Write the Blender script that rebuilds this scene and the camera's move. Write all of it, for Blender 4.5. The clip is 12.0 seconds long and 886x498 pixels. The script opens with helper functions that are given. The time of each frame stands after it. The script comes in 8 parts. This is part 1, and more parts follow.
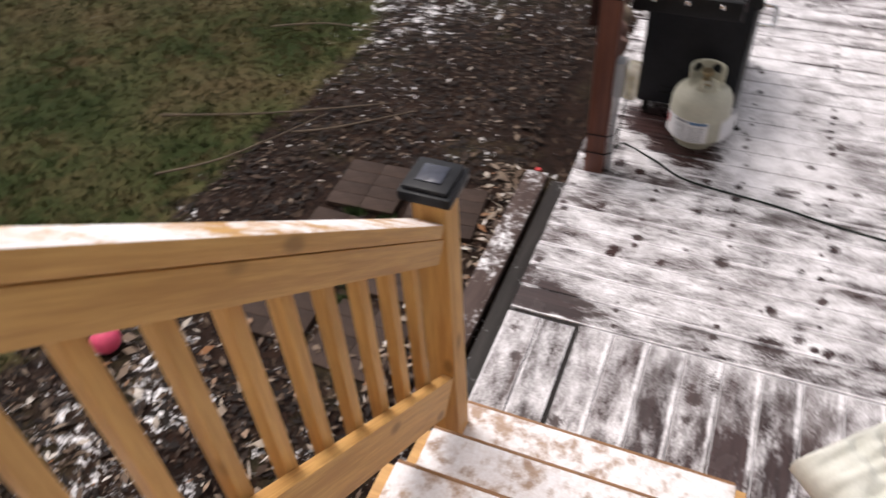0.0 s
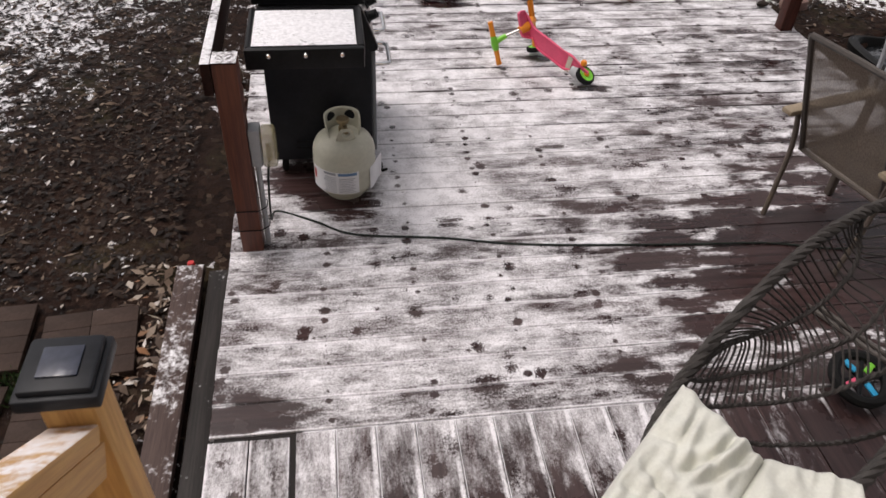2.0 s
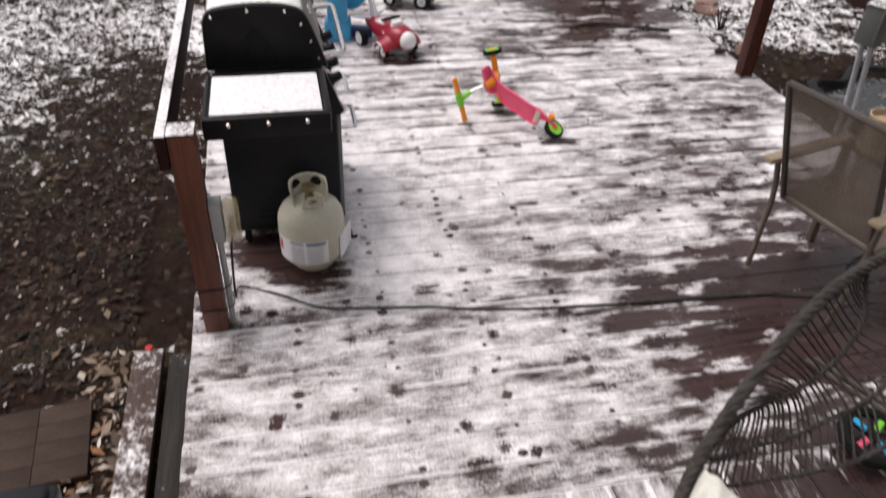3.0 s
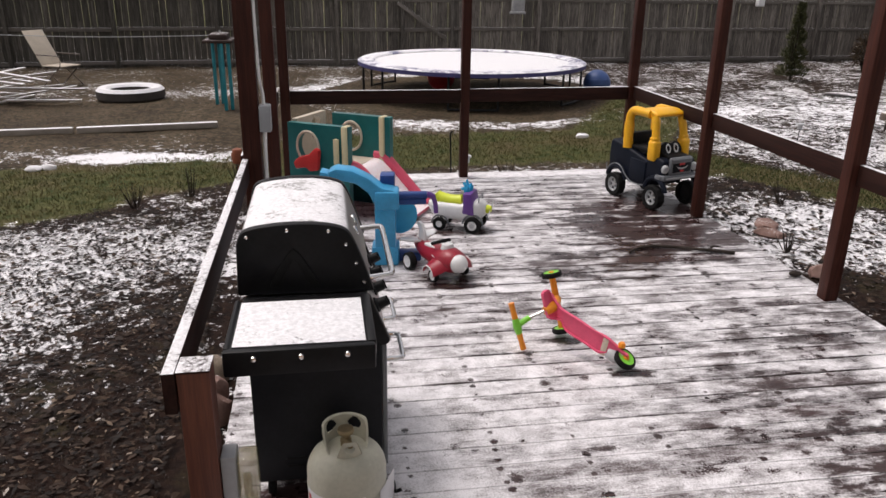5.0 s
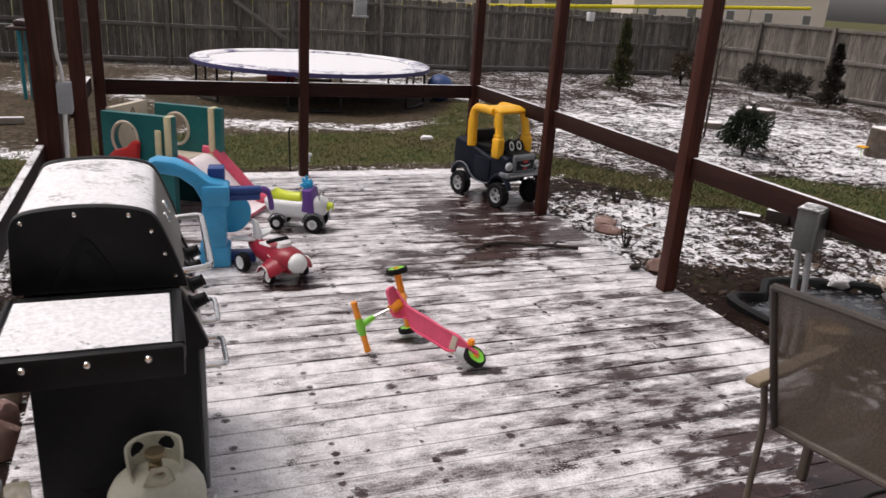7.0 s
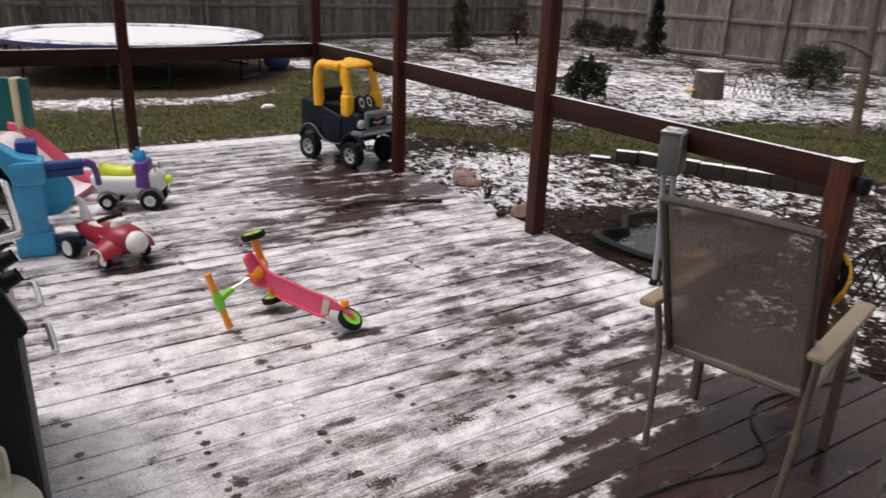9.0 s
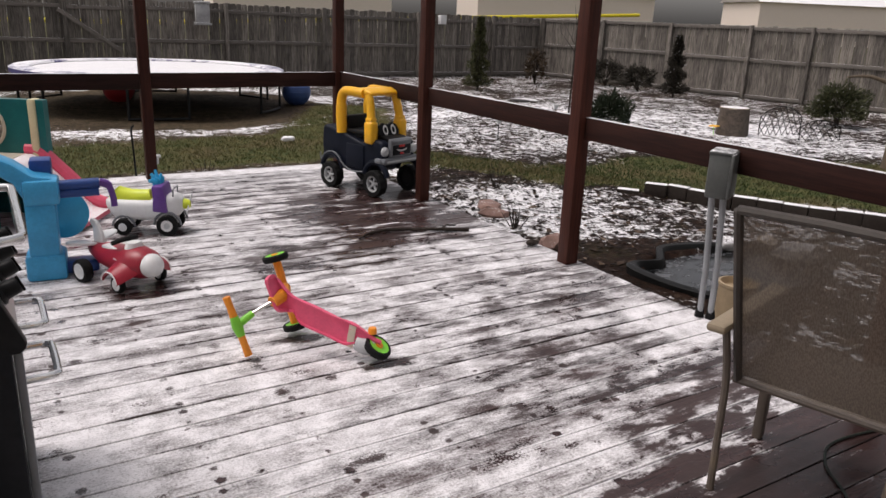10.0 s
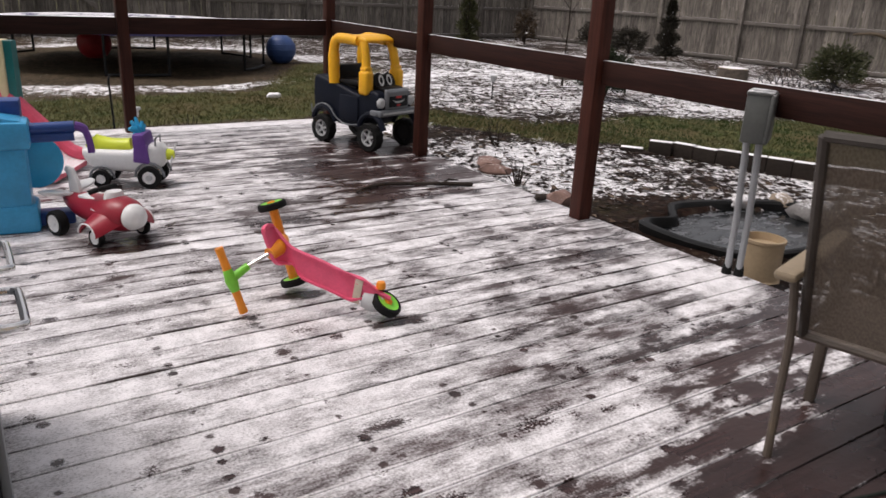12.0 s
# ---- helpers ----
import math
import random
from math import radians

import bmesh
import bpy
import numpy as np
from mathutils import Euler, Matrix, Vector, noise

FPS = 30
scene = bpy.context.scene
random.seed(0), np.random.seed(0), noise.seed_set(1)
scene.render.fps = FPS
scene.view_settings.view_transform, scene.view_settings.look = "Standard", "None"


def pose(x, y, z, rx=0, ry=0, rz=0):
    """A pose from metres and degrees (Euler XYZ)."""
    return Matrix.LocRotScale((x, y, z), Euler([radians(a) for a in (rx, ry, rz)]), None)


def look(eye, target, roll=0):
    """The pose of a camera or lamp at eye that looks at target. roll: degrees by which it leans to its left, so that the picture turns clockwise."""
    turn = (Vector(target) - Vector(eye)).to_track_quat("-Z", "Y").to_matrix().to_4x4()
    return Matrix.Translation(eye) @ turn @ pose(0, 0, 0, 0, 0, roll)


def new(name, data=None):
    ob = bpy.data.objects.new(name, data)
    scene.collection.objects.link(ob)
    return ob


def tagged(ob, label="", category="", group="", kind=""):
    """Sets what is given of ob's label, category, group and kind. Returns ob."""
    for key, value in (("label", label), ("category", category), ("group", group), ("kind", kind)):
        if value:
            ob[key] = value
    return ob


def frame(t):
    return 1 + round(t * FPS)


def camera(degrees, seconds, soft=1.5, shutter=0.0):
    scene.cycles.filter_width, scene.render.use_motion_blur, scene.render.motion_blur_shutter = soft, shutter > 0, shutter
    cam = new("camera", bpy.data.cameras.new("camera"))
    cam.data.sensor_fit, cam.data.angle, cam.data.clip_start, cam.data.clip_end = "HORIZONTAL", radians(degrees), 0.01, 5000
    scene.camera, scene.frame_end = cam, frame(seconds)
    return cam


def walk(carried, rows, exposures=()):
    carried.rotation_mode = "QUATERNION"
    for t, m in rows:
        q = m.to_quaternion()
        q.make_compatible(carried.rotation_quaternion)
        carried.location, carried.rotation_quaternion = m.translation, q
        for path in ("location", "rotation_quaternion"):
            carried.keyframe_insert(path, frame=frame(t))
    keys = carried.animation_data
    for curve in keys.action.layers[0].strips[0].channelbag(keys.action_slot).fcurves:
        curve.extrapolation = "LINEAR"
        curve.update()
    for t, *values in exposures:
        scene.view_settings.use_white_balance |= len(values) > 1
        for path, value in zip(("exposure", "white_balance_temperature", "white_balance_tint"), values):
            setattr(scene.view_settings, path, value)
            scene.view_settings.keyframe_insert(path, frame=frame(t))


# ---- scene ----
cam = camera(61.3, 12.0, 1.5, 0.4)
PATH = [
    (0, (0.669, -3.118, 2.475), (0.061, -1.812, 1.088), -4.0),
    (0.5, (0.686, -3.0, 2.472), (0.4, -1.63, 1.043), -7.4),
    (1, (0.582, -2.896, 2.47), (0.606, -1.446, 1.093), -1.3),
    (1.5, (0.521, -2.842, 2.427), (0.751, -1.379, 1.083), 3.5),
    (2, (0.535, -2.711, 2.338), (0.793, -1.221, 1.029), 3.2),
    (2.5, (0.568, -2.575, 2.282), (0.823, -1.064, 0.997), 2.0),
    (3, (0.496, -2.495, 2.274), (0.867, -0.94, 1.072), 2.7),
    (3.5, (0.531, -2.305, 2.196), (0.819, -0.546, 1.289), 1.7),
    (3.7, (0.548, -2.289, 2.203), (0.867, -0.518, 1.33), 0.7),
    (5.3, (0.52, -1.984, 2.049), (0.817, -0.124, 1.374), 0.9),
    (5.5, (0.536, -1.978, 2.047), (0.846, -0.13, 1.346), 0.8),
    (6, (0.521, -1.939, 2.028), (1.056, -0.159, 1.287), 1.5),
    (6.5, (0.536, -1.868, 1.977), (1.197, -0.133, 1.234), 2.5),
    (7, (0.628, -1.766, 1.88), (1.32, -0.005, 1.233), 3.9),
    (7.2, (0.618, -1.77, 1.863), (1.381, -0.044, 1.201), 4.0),
    (8.8, (0.703, -1.553, 1.67), (1.64, 0.076, 0.987), 2.1),
    (9, (0.68, -1.521, 1.665), (1.711, 0.048, 0.975), 2.2),
    (9.5, (0.599, -1.448, 1.622), (1.686, 0.074, 0.916), 3.0),
    (10, (0.709, -1.295, 1.502), (1.726, 0.324, 0.915), 2.4),
    (10.5, (0.678, -1.29, 1.493), (1.789, 0.242, 0.849), 2.0),
    (11, (0.618, -1.248, 1.455), (1.787, 0.215, 0.752), 1.9),
    (11.5, (0.696, -1.12, 1.351), (1.801, 0.411, 0.691), 1.6),
    (12, (0.742, -0.993, 1.315), (1.788, 0.577, 0.652), 3.0),
]
walk(cam, [(t, look(eye, target, roll)) for t, eye, target, roll in PATH], [(0, 0.56, 6750, 15), (0.5, 0.16, 6750, 15), (1.2, 0.02, 6750, 15), (2.0, 0.22, 6750, 15), (2.5, 0.42, 6750, 15), (3.0, 0.44, 6750, 15), (5.5, 0.28, 6750, 15), (12, 0.24, 6750, 15)])

# ---- world and light: a bright overcast day ----
world = bpy.data.worlds.new("overcast")
scene.world = world
world.use_nodes = True
wn = world.node_tree
wn.nodes.clear()
w_out = wn.nodes.new("ShaderNodeOutputWorld")
w_bg = wn.nodes.new("ShaderNodeBackground")
w_sky = wn.nodes.new("ShaderNodeTexSky")
w_sky.sky_type = "NISHITA"
w_sky.sun_disc = False
w_sky.sun_elevation = radians(60)
w_sky.sun_rotation = radians(-60)
w_sky.dust_density = 4.0
w_sky.air_density = 1.0
w_hsv = wn.nodes.new("ShaderNodeHueSaturation")
w_hsv.inputs["Saturation"].default_value = 0.22
w_bg.inputs["Strength"].default_value = 0.122
wn.links.new(w_sky.outputs[0], w_hsv.inputs["Color"])
wn.links.new(w_hsv.outputs[0], w_bg.inputs["Color"])
wn.links.new(w_bg.outputs[0], w_out.inputs["Surface"])

sun_data = bpy.data.lights.new("sun", "SUN")
sun_data.energy = 1.0
sun_data.angle = radians(20)
sun_data.color = (1.0, 0.97, 0.94)
sun = new("sun", sun_data)
sun.matrix_world = look((0, 0, 30), (9.0, -5.0, 2.0))


# ---- material tools ----
def base_mat(name):
    m = bpy.data.materials.new(name)
    m.use_nodes = True
    nt = m.node_tree
    return m, nt, nt.nodes["Principled BSDF"]


def nd(nt, kind, **values):
    n = nt.nodes.new(kind)
    for key, value in values.items():
        n.inputs[key].default_value = value
    return n


def mth(nt, op, a, b=None, c=None, clamp=False):
    n = nt.nodes.new("ShaderNodeMath")
    n.operation = op
    n.use_clamp = clamp
    for i, v in enumerate((a, b, c)):
        if v is None:
            continue
        if isinstance(v, (int, float)):
            n.inputs[i].default_value = v
        else:
            nt.links.new(v, n.inputs[i])
    return n.outputs[0]


def ramp(nt, v, lo, hi, to0=0.0, to1=1.0):
    n = nt.nodes.new("ShaderNodeMapRange")
    n.interpolation_type = "SMOOTHSTEP"
    for i, x in enumerate((v, lo, hi, to0, to1)):
        if isinstance(x, (int, float)):
            n.inputs[i].default_value = x
        else:
            nt.links.new(x, n.inputs[i])
    return n.outputs[0]


def mixc(nt, f, a, b):
    n = nt.nodes.new("ShaderNodeMix")
    n.data_type = "RGBA"
    for i, x in ((0, f), (6, a), (7, b)):
        if isinstance(x, (int, float)):
            n.inputs[i].default_value = x
        elif isinstance(x, tuple):
            n.inputs[i].default_value = (*x, 1)
        else:
            nt.links.new(x, n.inputs[i])
    return n.outputs[2]


def mixf(nt, f, a, b):
    n = nt.nodes.new("ShaderNodeMix")
    for i, x in ((0, f), (2, a), (3, b)):
        if isinstance(x, (int, float)):
            n.inputs[i].default_value = x
        else:
            nt.links.new(x, n.inputs[i])
    return n.outputs[0]


def noise_tex(nt, vec, scale, detail=4.0, rough=0.55, stretch=None):
    if stretch:
        mp = nt.nodes.new("ShaderNodeMapping")
        mp.inputs["Scale"].default_value = stretch
        nt.links.new(vec, mp.inputs["Vector"])
        vec = mp.outputs[0]
    n = nd(nt, "ShaderNodeTexNoise", Scale=scale, Detail=detail, Roughness=rough)
    nt.links.new(vec, n.inputs["Vector"])
    return n.outputs[0]


def position(nt):
    return nt.nodes.new("ShaderNodeNewGeometry").outputs["Position"]


def obj_coord(nt):
    return nt.nodes.new("ShaderNodeTexCoord").outputs["Object"]


def bump(nt, bsdf, height, strength, dist=0.01):
    b = nd(nt, "ShaderNodeBump", Strength=strength, Distance=dist)
    nt.links.new(height, b.inputs["Height"])
    nt.links.new(b.outputs[0], bsdf.inputs["Normal"])


SNOW = (0.88, 0.87, 0.89)


def snow_on_top(nt, colour, rough, cover=0.5, scale=40.0, patch=4.0):
    """Snow grains lying on what faces up: (colour, roughness, mask)."""
    geo = nt.nodes.new("ShaderNodeNewGeometry")
    sep = nt.nodes.new("ShaderNodeSeparateXYZ")
    nt.links.new(geo.outputs["Normal"], sep.inputs[0])
    up = ramp(nt, sep.outputs[2], 0.48, 0.70)
    fine = noise_tex(nt, geo.outputs["Position"], scale, 5, 0.7)
    big = noise_tex(nt, geo.outputs["Position"], patch, 3)
    n = mth(nt, "ADD", mth(nt, "MULTIPLY", fine, 0.55), mth(nt, "MULTIPLY", big, 0.45))
    lo = 0.72 - 0.44 * cover
    mask = mth(nt, "MULTIPLY", up, ramp(nt, n, lo - 0.07, lo + 0.07))
    mask = mth(nt, "MULTIPLY", mask, ramp(nt, noise_tex(nt, geo.outputs["Position"], 60.0, 5, 0.7), 0.32, 0.68, 0.74, 1.0))
    return mixc(nt, mask, colour, SNOW), mixf(nt, mask, rough, 0.85), mask


def surface(name, colour, rough=0.5, metal=0.0, vary=0.2, scale=6.0, fine=60.0, relief=0.15, snow=0.0, wear=None,
            per_object=0.0, stretch=None, coat=0.0, snow_scale=60.0, snow_patch=5.0, island=0.0):
    """A painted, moulded or cast surface: colour that varies at two scales, fine relief, wear, and snow on top."""
    m, nt, bs = base_mat(name)
    v = obj_coord(nt)
    a = noise_tex(nt, v, scale, 4, 0.6, stretch)
    b = noise_tex(nt, v, fine, 3, 0.6, stretch)
    k = mth(nt, "ADD", mth(nt, "MULTIPLY", a, 0.65), mth(nt, "MULTIPLY", b, 0.35))
    dark = tuple(c * (1 - vary) for c in colour)
    light = tuple(min(1.0, c * (1 + vary * 0.8) + 0.012 * vary) for c in colour)
    col = mixc(nt, ramp(nt, k, 0.3, 0.7), dark, light)
    if wear:
        col = mixc(nt, mth(nt, "MULTIPLY", ramp(nt, a, 0.58, 0.72), 0.6), col, wear)
    if per_object or island:
        rnd = nt.nodes.new("ShaderNodeObjectInfo").outputs["Random"] if per_object else nt.nodes.new("ShaderNodeNewGeometry").outputs["Random Per Island"]
        amt = per_object or island
        h = nd(nt, "ShaderNodeHueSaturation")
        nt.links.new(col, h.inputs["Color"])
        nt.links.new(mth(nt, "ADD", mth(nt, "MULTIPLY", rnd, 2 * amt), 1 - amt), h.inputs["Value"])
        col = h.outputs[0]
    r = mth(nt, "ADD", mth(nt, "MULTIPLY", k, 0.3), rough - 0.15)
    if snow:
        col, r, mask = snow_on_top(nt, col, r, snow, snow_scale, snow_patch)
        if metal:
            nt.links.new(mixf(nt, mask, metal, 0.0), bs.inputs["Metallic"])
    if metal and not snow:
        bs.inputs["Metallic"].default_value = metal
    nt.links.new(col, bs.inputs["Base Color"])
    nt.links.new(r, bs.inputs["Roughness"])
    bs.inputs["Coat Weight"].default_value = coat
    bs.inputs["Specular IOR Level"].default_value = 0.18 if max(colour) < 0.05 else 0.42
    if relief:
        bump(nt, bs, k, relief, 0.004)
    return m


def wood(name, light, dark, rough=0.6, snow=0.0, length_axis=0, knots=True, per_object=0.18, snow_scale=55.0):
    """Sawn timber with grain along one of its own axes."""
    m, nt, bs = base_mat(name)
    v = obj_coord(nt)
    rnd = nt.nodes.new("ShaderNodeObjectInfo").outputs["Random"]
    shift = nt.nodes.new("ShaderNodeVectorMath")
    shift.operation = "ADD"
    nt.links.new(v, shift.inputs[0])
    comb = nt.nodes.new("ShaderNodeCombineXYZ")
    nt.links.new(mth(nt, "MULTIPLY", rnd, 37.0), comb.inputs[0])
    nt.links.new(mth(nt, "MULTIPLY", rnd, 11.0), comb.inputs[1])
    nt.links.new(comb.outputs[0], shift.inputs[1])
    v = shift.outputs[0]
    st = [14.0, 14.0, 14.0]
    st[length_axis] = 1.0
    grain = noise_tex(nt, v, 2.4, 6, 0.65, tuple(st))
    st2 = [70.0, 70.0, 70.0]
    st2[length_axis] = 3.0
    fine = noise_tex(nt, v, 2.0, 3, 0.6, tuple(st2))
    blot = noise_tex(nt, v, 2.2, 3)
    k = mth(nt, "ADD", mth(nt, "MULTIPLY", grain, 0.6), mth(nt, "MULTIPLY", fine, 0.4))
    col = mixc(nt, ramp(nt, k, 0.35, 0.66), dark, light)
    col = mixc(nt, mth(nt, "MULTIPLY", ramp(nt, blot, 0.5, 0.75), 0.35), col, dark)
    if knots:
        st3 = [7.0, 7.0, 7.0]
        st3[length_axis] = 3.2
        mp = nt.nodes.new("ShaderNodeMapping")
        mp.inputs["Scale"].default_value = tuple(st3)
        nt.links.new(v, mp.inputs["Vector"])
        vo = nd(nt, "ShaderNodeTexVoronoi", Scale=1.0)
        nt.links.new(mp.outputs[0], vo.inputs["Vector"])
        kn = ramp(nt, vo.outputs["Distance"], 0.05, 0.16, 1.0, 0.0)
        col = mixc(nt, mth(nt, "MULTIPLY", kn, 0.7), col, tuple(c * 0.45 for c in dark))
    h = nd(nt, "ShaderNodeHueSaturation")
    nt.links.new(col, h.inputs["Color"])
    nt.links.new(mth(nt, "ADD", mth(nt, "MULTIPLY", rnd, 2 * per_object), 1 - per_object), h.inputs["Value"])
    col = h.outputs[0]
    r = mth(nt, "ADD", mth(nt, "MULTIPLY", k, 0.25), rough - 0.12)
    if snow:
        col, r, _ = snow_on_top(nt, col, r, snow, snow_scale, 5.0)
    nt.links.new(col, bs.inputs["Base Color"])
    nt.links.new(r, bs.inputs["Roughness"])
    bs.inputs["Specular IOR Level"].default_value = 0.14 if max(light) < 0.1 else 0.4
    bump(nt, bs, k, 0.35, 0.004)
    return m


# ---- deck boards: dark stained timber, wet where the snow has gone ----
def snow_field(nt, pos, along):
    """How much snow lies at a place on the deck: streaks board by board, bare patches, thawed screw heads."""
    sep = nt.nodes.new("ShaderNodeSeparateXYZ")
    nt.links.new(pos, sep.inputs[0])
    x, y = sep.outputs[0], sep.outputs[1]
    u, v = (x, y) if along == "x" else (y, x)
    w = mth(nt, "DIVIDE", mth(nt, "ADD", v, 1.022), 0.146) if along == "x" else mth(nt, "DIVIDE", v, 0.149)
    cell, fr = mth(nt, "FLOOR", w), mth(nt, "FRACT", w)
    off = mth(nt, "ABSOLUTE", mth(nt, "SUBTRACT", fr, 0.5))
    # streaks that stop at the joints
    cv = nt.nodes.new("ShaderNodeCombineXYZ")
    nt.links.new(mth(nt, "MULTIPLY", u, 1.9), cv.inputs[0])
    nt.links.new(mth(nt, "ADD", mth(nt, "MULTIPLY", cell, 5.37), mth(nt, "MULTIPLY", fr, 0.75)), cv.inputs[1])
    nb = noise_tex(nt, cv.outputs[0], 1.0, 5, 0.62)
    st = (0.9, 3.2, 1.0) if along == "x" else (3.2, 0.9, 1.0)
    n1 = noise_tex(nt, pos, 1.0, 3, 0.6, st)
    n2 = noise_tex(nt, pos, 4.6, 6, 0.70, (1.0, 2.4, 1.0) if along == "x" else (2.4, 1.0, 1.0))
    n3 = noise_tex(nt, pos, 1.0, 3, 0.7, (16.0, 85.0, 1.0) if along == "x" else (85.0, 16.0, 1.0))
    n4 = noise_tex(nt, pos, 105.0, 3, 0.7)
    f = mth(nt, "ADD", mth(nt, "MULTIPLY", n1, 0.50), mth(nt, "MULTIPLY", nb, 0.92) if along == "x" else mth(nt, "ADD", mth(nt, "MULTIPLY", nb, 0.60), 0.21))
    f = mth(nt, "ADD", f, mth(nt, "MULTIPLY", n2, 0.95))
    f = mth(nt, "ADD", f, mth(nt, "MULTIPLY", n3, 0.36))
    f = mth(nt, "ADD", f, mth(nt, "MULTIPLY", n4, 0.52))
    # thinner towards the steps, thicker in the open middle
    f = mth(nt, "ADD", f, ramp(nt, y, 0.0, 1.8, -0.03, 0.06))
    # snow clings along the joints near the steps, and has gone from them further out
    front = ramp(nt, y, 0.15, 1.6, 1.0, 0.0)
    lost = ramp(nt, noise_tex(nt, pos, 1.0, 4, 0.65, (1.6, 4.5, 1.0)), 0.42, 0.62, 0.02, 0.30)
    k = mth(nt, "SUBTRACT", mth(nt, "MULTIPLY", front, 0.42), lost)
    f = mth(nt, "ADD", f, mth(nt, "MULTIPLY", ramp(nt, off, 0.41, 0.485), k))
    # sheltered and thawed stretches (x, y, half-length, half-width, change), with ragged edges; those under things also
    # paint contact shadow
    rag = mth(nt, "MULTIPLY", mth(nt, "SUBTRACT", mth(nt, "ADD", mth(nt, "MULTIPLY", n2, 0.7), mth(nt, "MULTIPLY", nb, 0.8)), 0.75), 3.4)
    for cx, cy, rx, ry, kk in REGIONS:
        dx = mth(nt, "DIVIDE", mth(nt, "SUBTRACT", x, cx), rx)
        dy = mth(nt, "DIVIDE", mth(nt, "SUBTRACT", y, cy), ry)
        d = mth(nt, "ADD", mth(nt, "MULTIPLY", dx, dx), mth(nt, "MULTIPLY", dy, dy))
        f = mth(nt, "ADD", f, mth(nt, "MULTIPLY", ramp(nt, mth(nt, "ADD", d, rag), 0.0, 1.5, 1.0, 0.0), kk))
    # screw heads over the joists, some of them still covered
    if along == "x":
        q = mth(nt, "DIVIDE", mth(nt, "SUBTRACT", x, 0.435), 0.405)
        qr = mth(nt, "ROUND", q)
        ex = mth(nt, "MULTIPLY", mth(nt, "SUBTRACT", q, qr), 0.405)
        ey = mth(nt, "SUBTRACT", mth(nt, "MULTIPLY", off, 0.146), 0.045)
        side = mth(nt, "ROUND", fr)
        cw = nt.nodes.new("ShaderNodeCombineXYZ")
        nt.links.new(qr, cw.inputs[0])
        nt.links.new(cell, cw.inputs[1])
        nt.links.new(side, cw.inputs[2])
        wn_ = nt.nodes.new("ShaderNodeTexWhiteNoise")
        nt.links.new(cw.outputs[0], wn_.inputs["Vector"])
        sc = nt.nodes.new("ShaderNodeSeparateColor")
        nt.links.new(wn_.outputs["Color"], sc.inputs[0])
        ex = mth(nt, "ADD", ex, mth(nt, "MULTIPLY", mth(nt, "SUBTRACT", sc.outputs[1], 0.5), 0.03))
        ey = mth(nt, "ADD", ey, mth(nt, "MULTIPLY", mth(nt, "SUBTRACT", sc.outputs[2], 0.5), 0.02))
        d2 = mth(nt, "SQRT", mth(nt, "ADD", mth(nt, "MULTIPLY", ex, ex), mth(nt, "MULTIPLY", ey, ey)))
        d2 = mth(nt, "ADD", d2, mth(nt, "MULTIPLY", mth(nt, "SUBTRACT", n2, 0.5), 0.035))
        d2 = mth(nt, "ADD", d2, mth(nt, "MULTIPLY", mth(nt, "SUBTRACT", n4, 0.5), 0.02))
        size = mth(nt, "MULTIPLY", mth(nt, "SUBTRACT", wn_.outputs["Value"], 0.30), 0.026)
        f = mth(nt, "SUBTRACT", f, mth(nt, "MULTIPLY", ramp(nt, mth(nt, "SUBTRACT", d2, size), -0.005, 0.008, 1.0, 0.0), ramp(nt, y, 0.2, 2.5, 0.46, 0.28)))
    # drips and prints
    vo = nd(nt, "ShaderNodeTexVoronoi", Scale=3.4)
    mp = nt.nodes.new("ShaderNodeMapping")
    mp.inputs["Scale"].default_value = (0.8, 1.5, 1.0) if along == "x" else (1.5, 0.8, 1.0)
    nt.links.new(pos, mp.inputs["Vector"])
    nt.links.new(mp.outputs[0], vo.inputs["Vector"])
    vs = nt.nodes.new("ShaderNodeSeparateColor")
    nt.links.new(vo.outputs["Color"], vs.inputs[0])
    d3 = mth(nt, "ADD", vo.outputs["Distance"], mth(nt, "MULTIPLY", mth(nt, "SUBTRACT", n2, 0.5), 0.55))
    d3 = mth(nt, "ADD", d3, mth(nt, "MULTIPLY", mth(nt, "SUBTRACT", n4, 0.5), 0.45))
    big = mth(nt, "MULTIPLY", vs.outputs[0], 0.17)
    f = mth(nt, "SUBTRACT", f, mth(nt, "MULTIPLY", ramp(nt, mth(nt, "SUBTRACT", d3, big), -0.09, 0.12, 1.0, 0.0), mth(nt, "MULTIPLY", vs.outputs[1], 0.52)))
    vo = nd(nt, "ShaderNodeTexVoronoi", Scale=8.5)
    nt.links.new(pos, vo.inputs["Vector"])
    vs = nt.nodes.new("ShaderNodeSeparateColor")
    nt.links.new(vo.outputs["Color"], vs.inputs[0])
    d4 = mth(nt, "ADD", vo.outputs["Distance"], mth(nt, "MULTIPLY", mth(nt, "SUBTRACT", n2, 0.5), 0.35))
    d4 = mth(nt, "ADD", d4, mth(nt, "MULTIPLY", mth(nt, "SUBTRACT", n4, 0.5), 0.5))
    small = mth(nt, "MULTIPLY", mth(nt, "SUBTRACT", vs.outputs[0], 0.35), 0.34)
    near = ramp(nt, y, 0.3, 2.2, 0.42, 0.20)
    return mth(nt, "SUBTRACT", f, mth(nt, "MULTIPLY", ramp(nt, mth(nt, "SUBTRACT", d4, small), -0.10, 0.12, 1.0, 0.0), near))


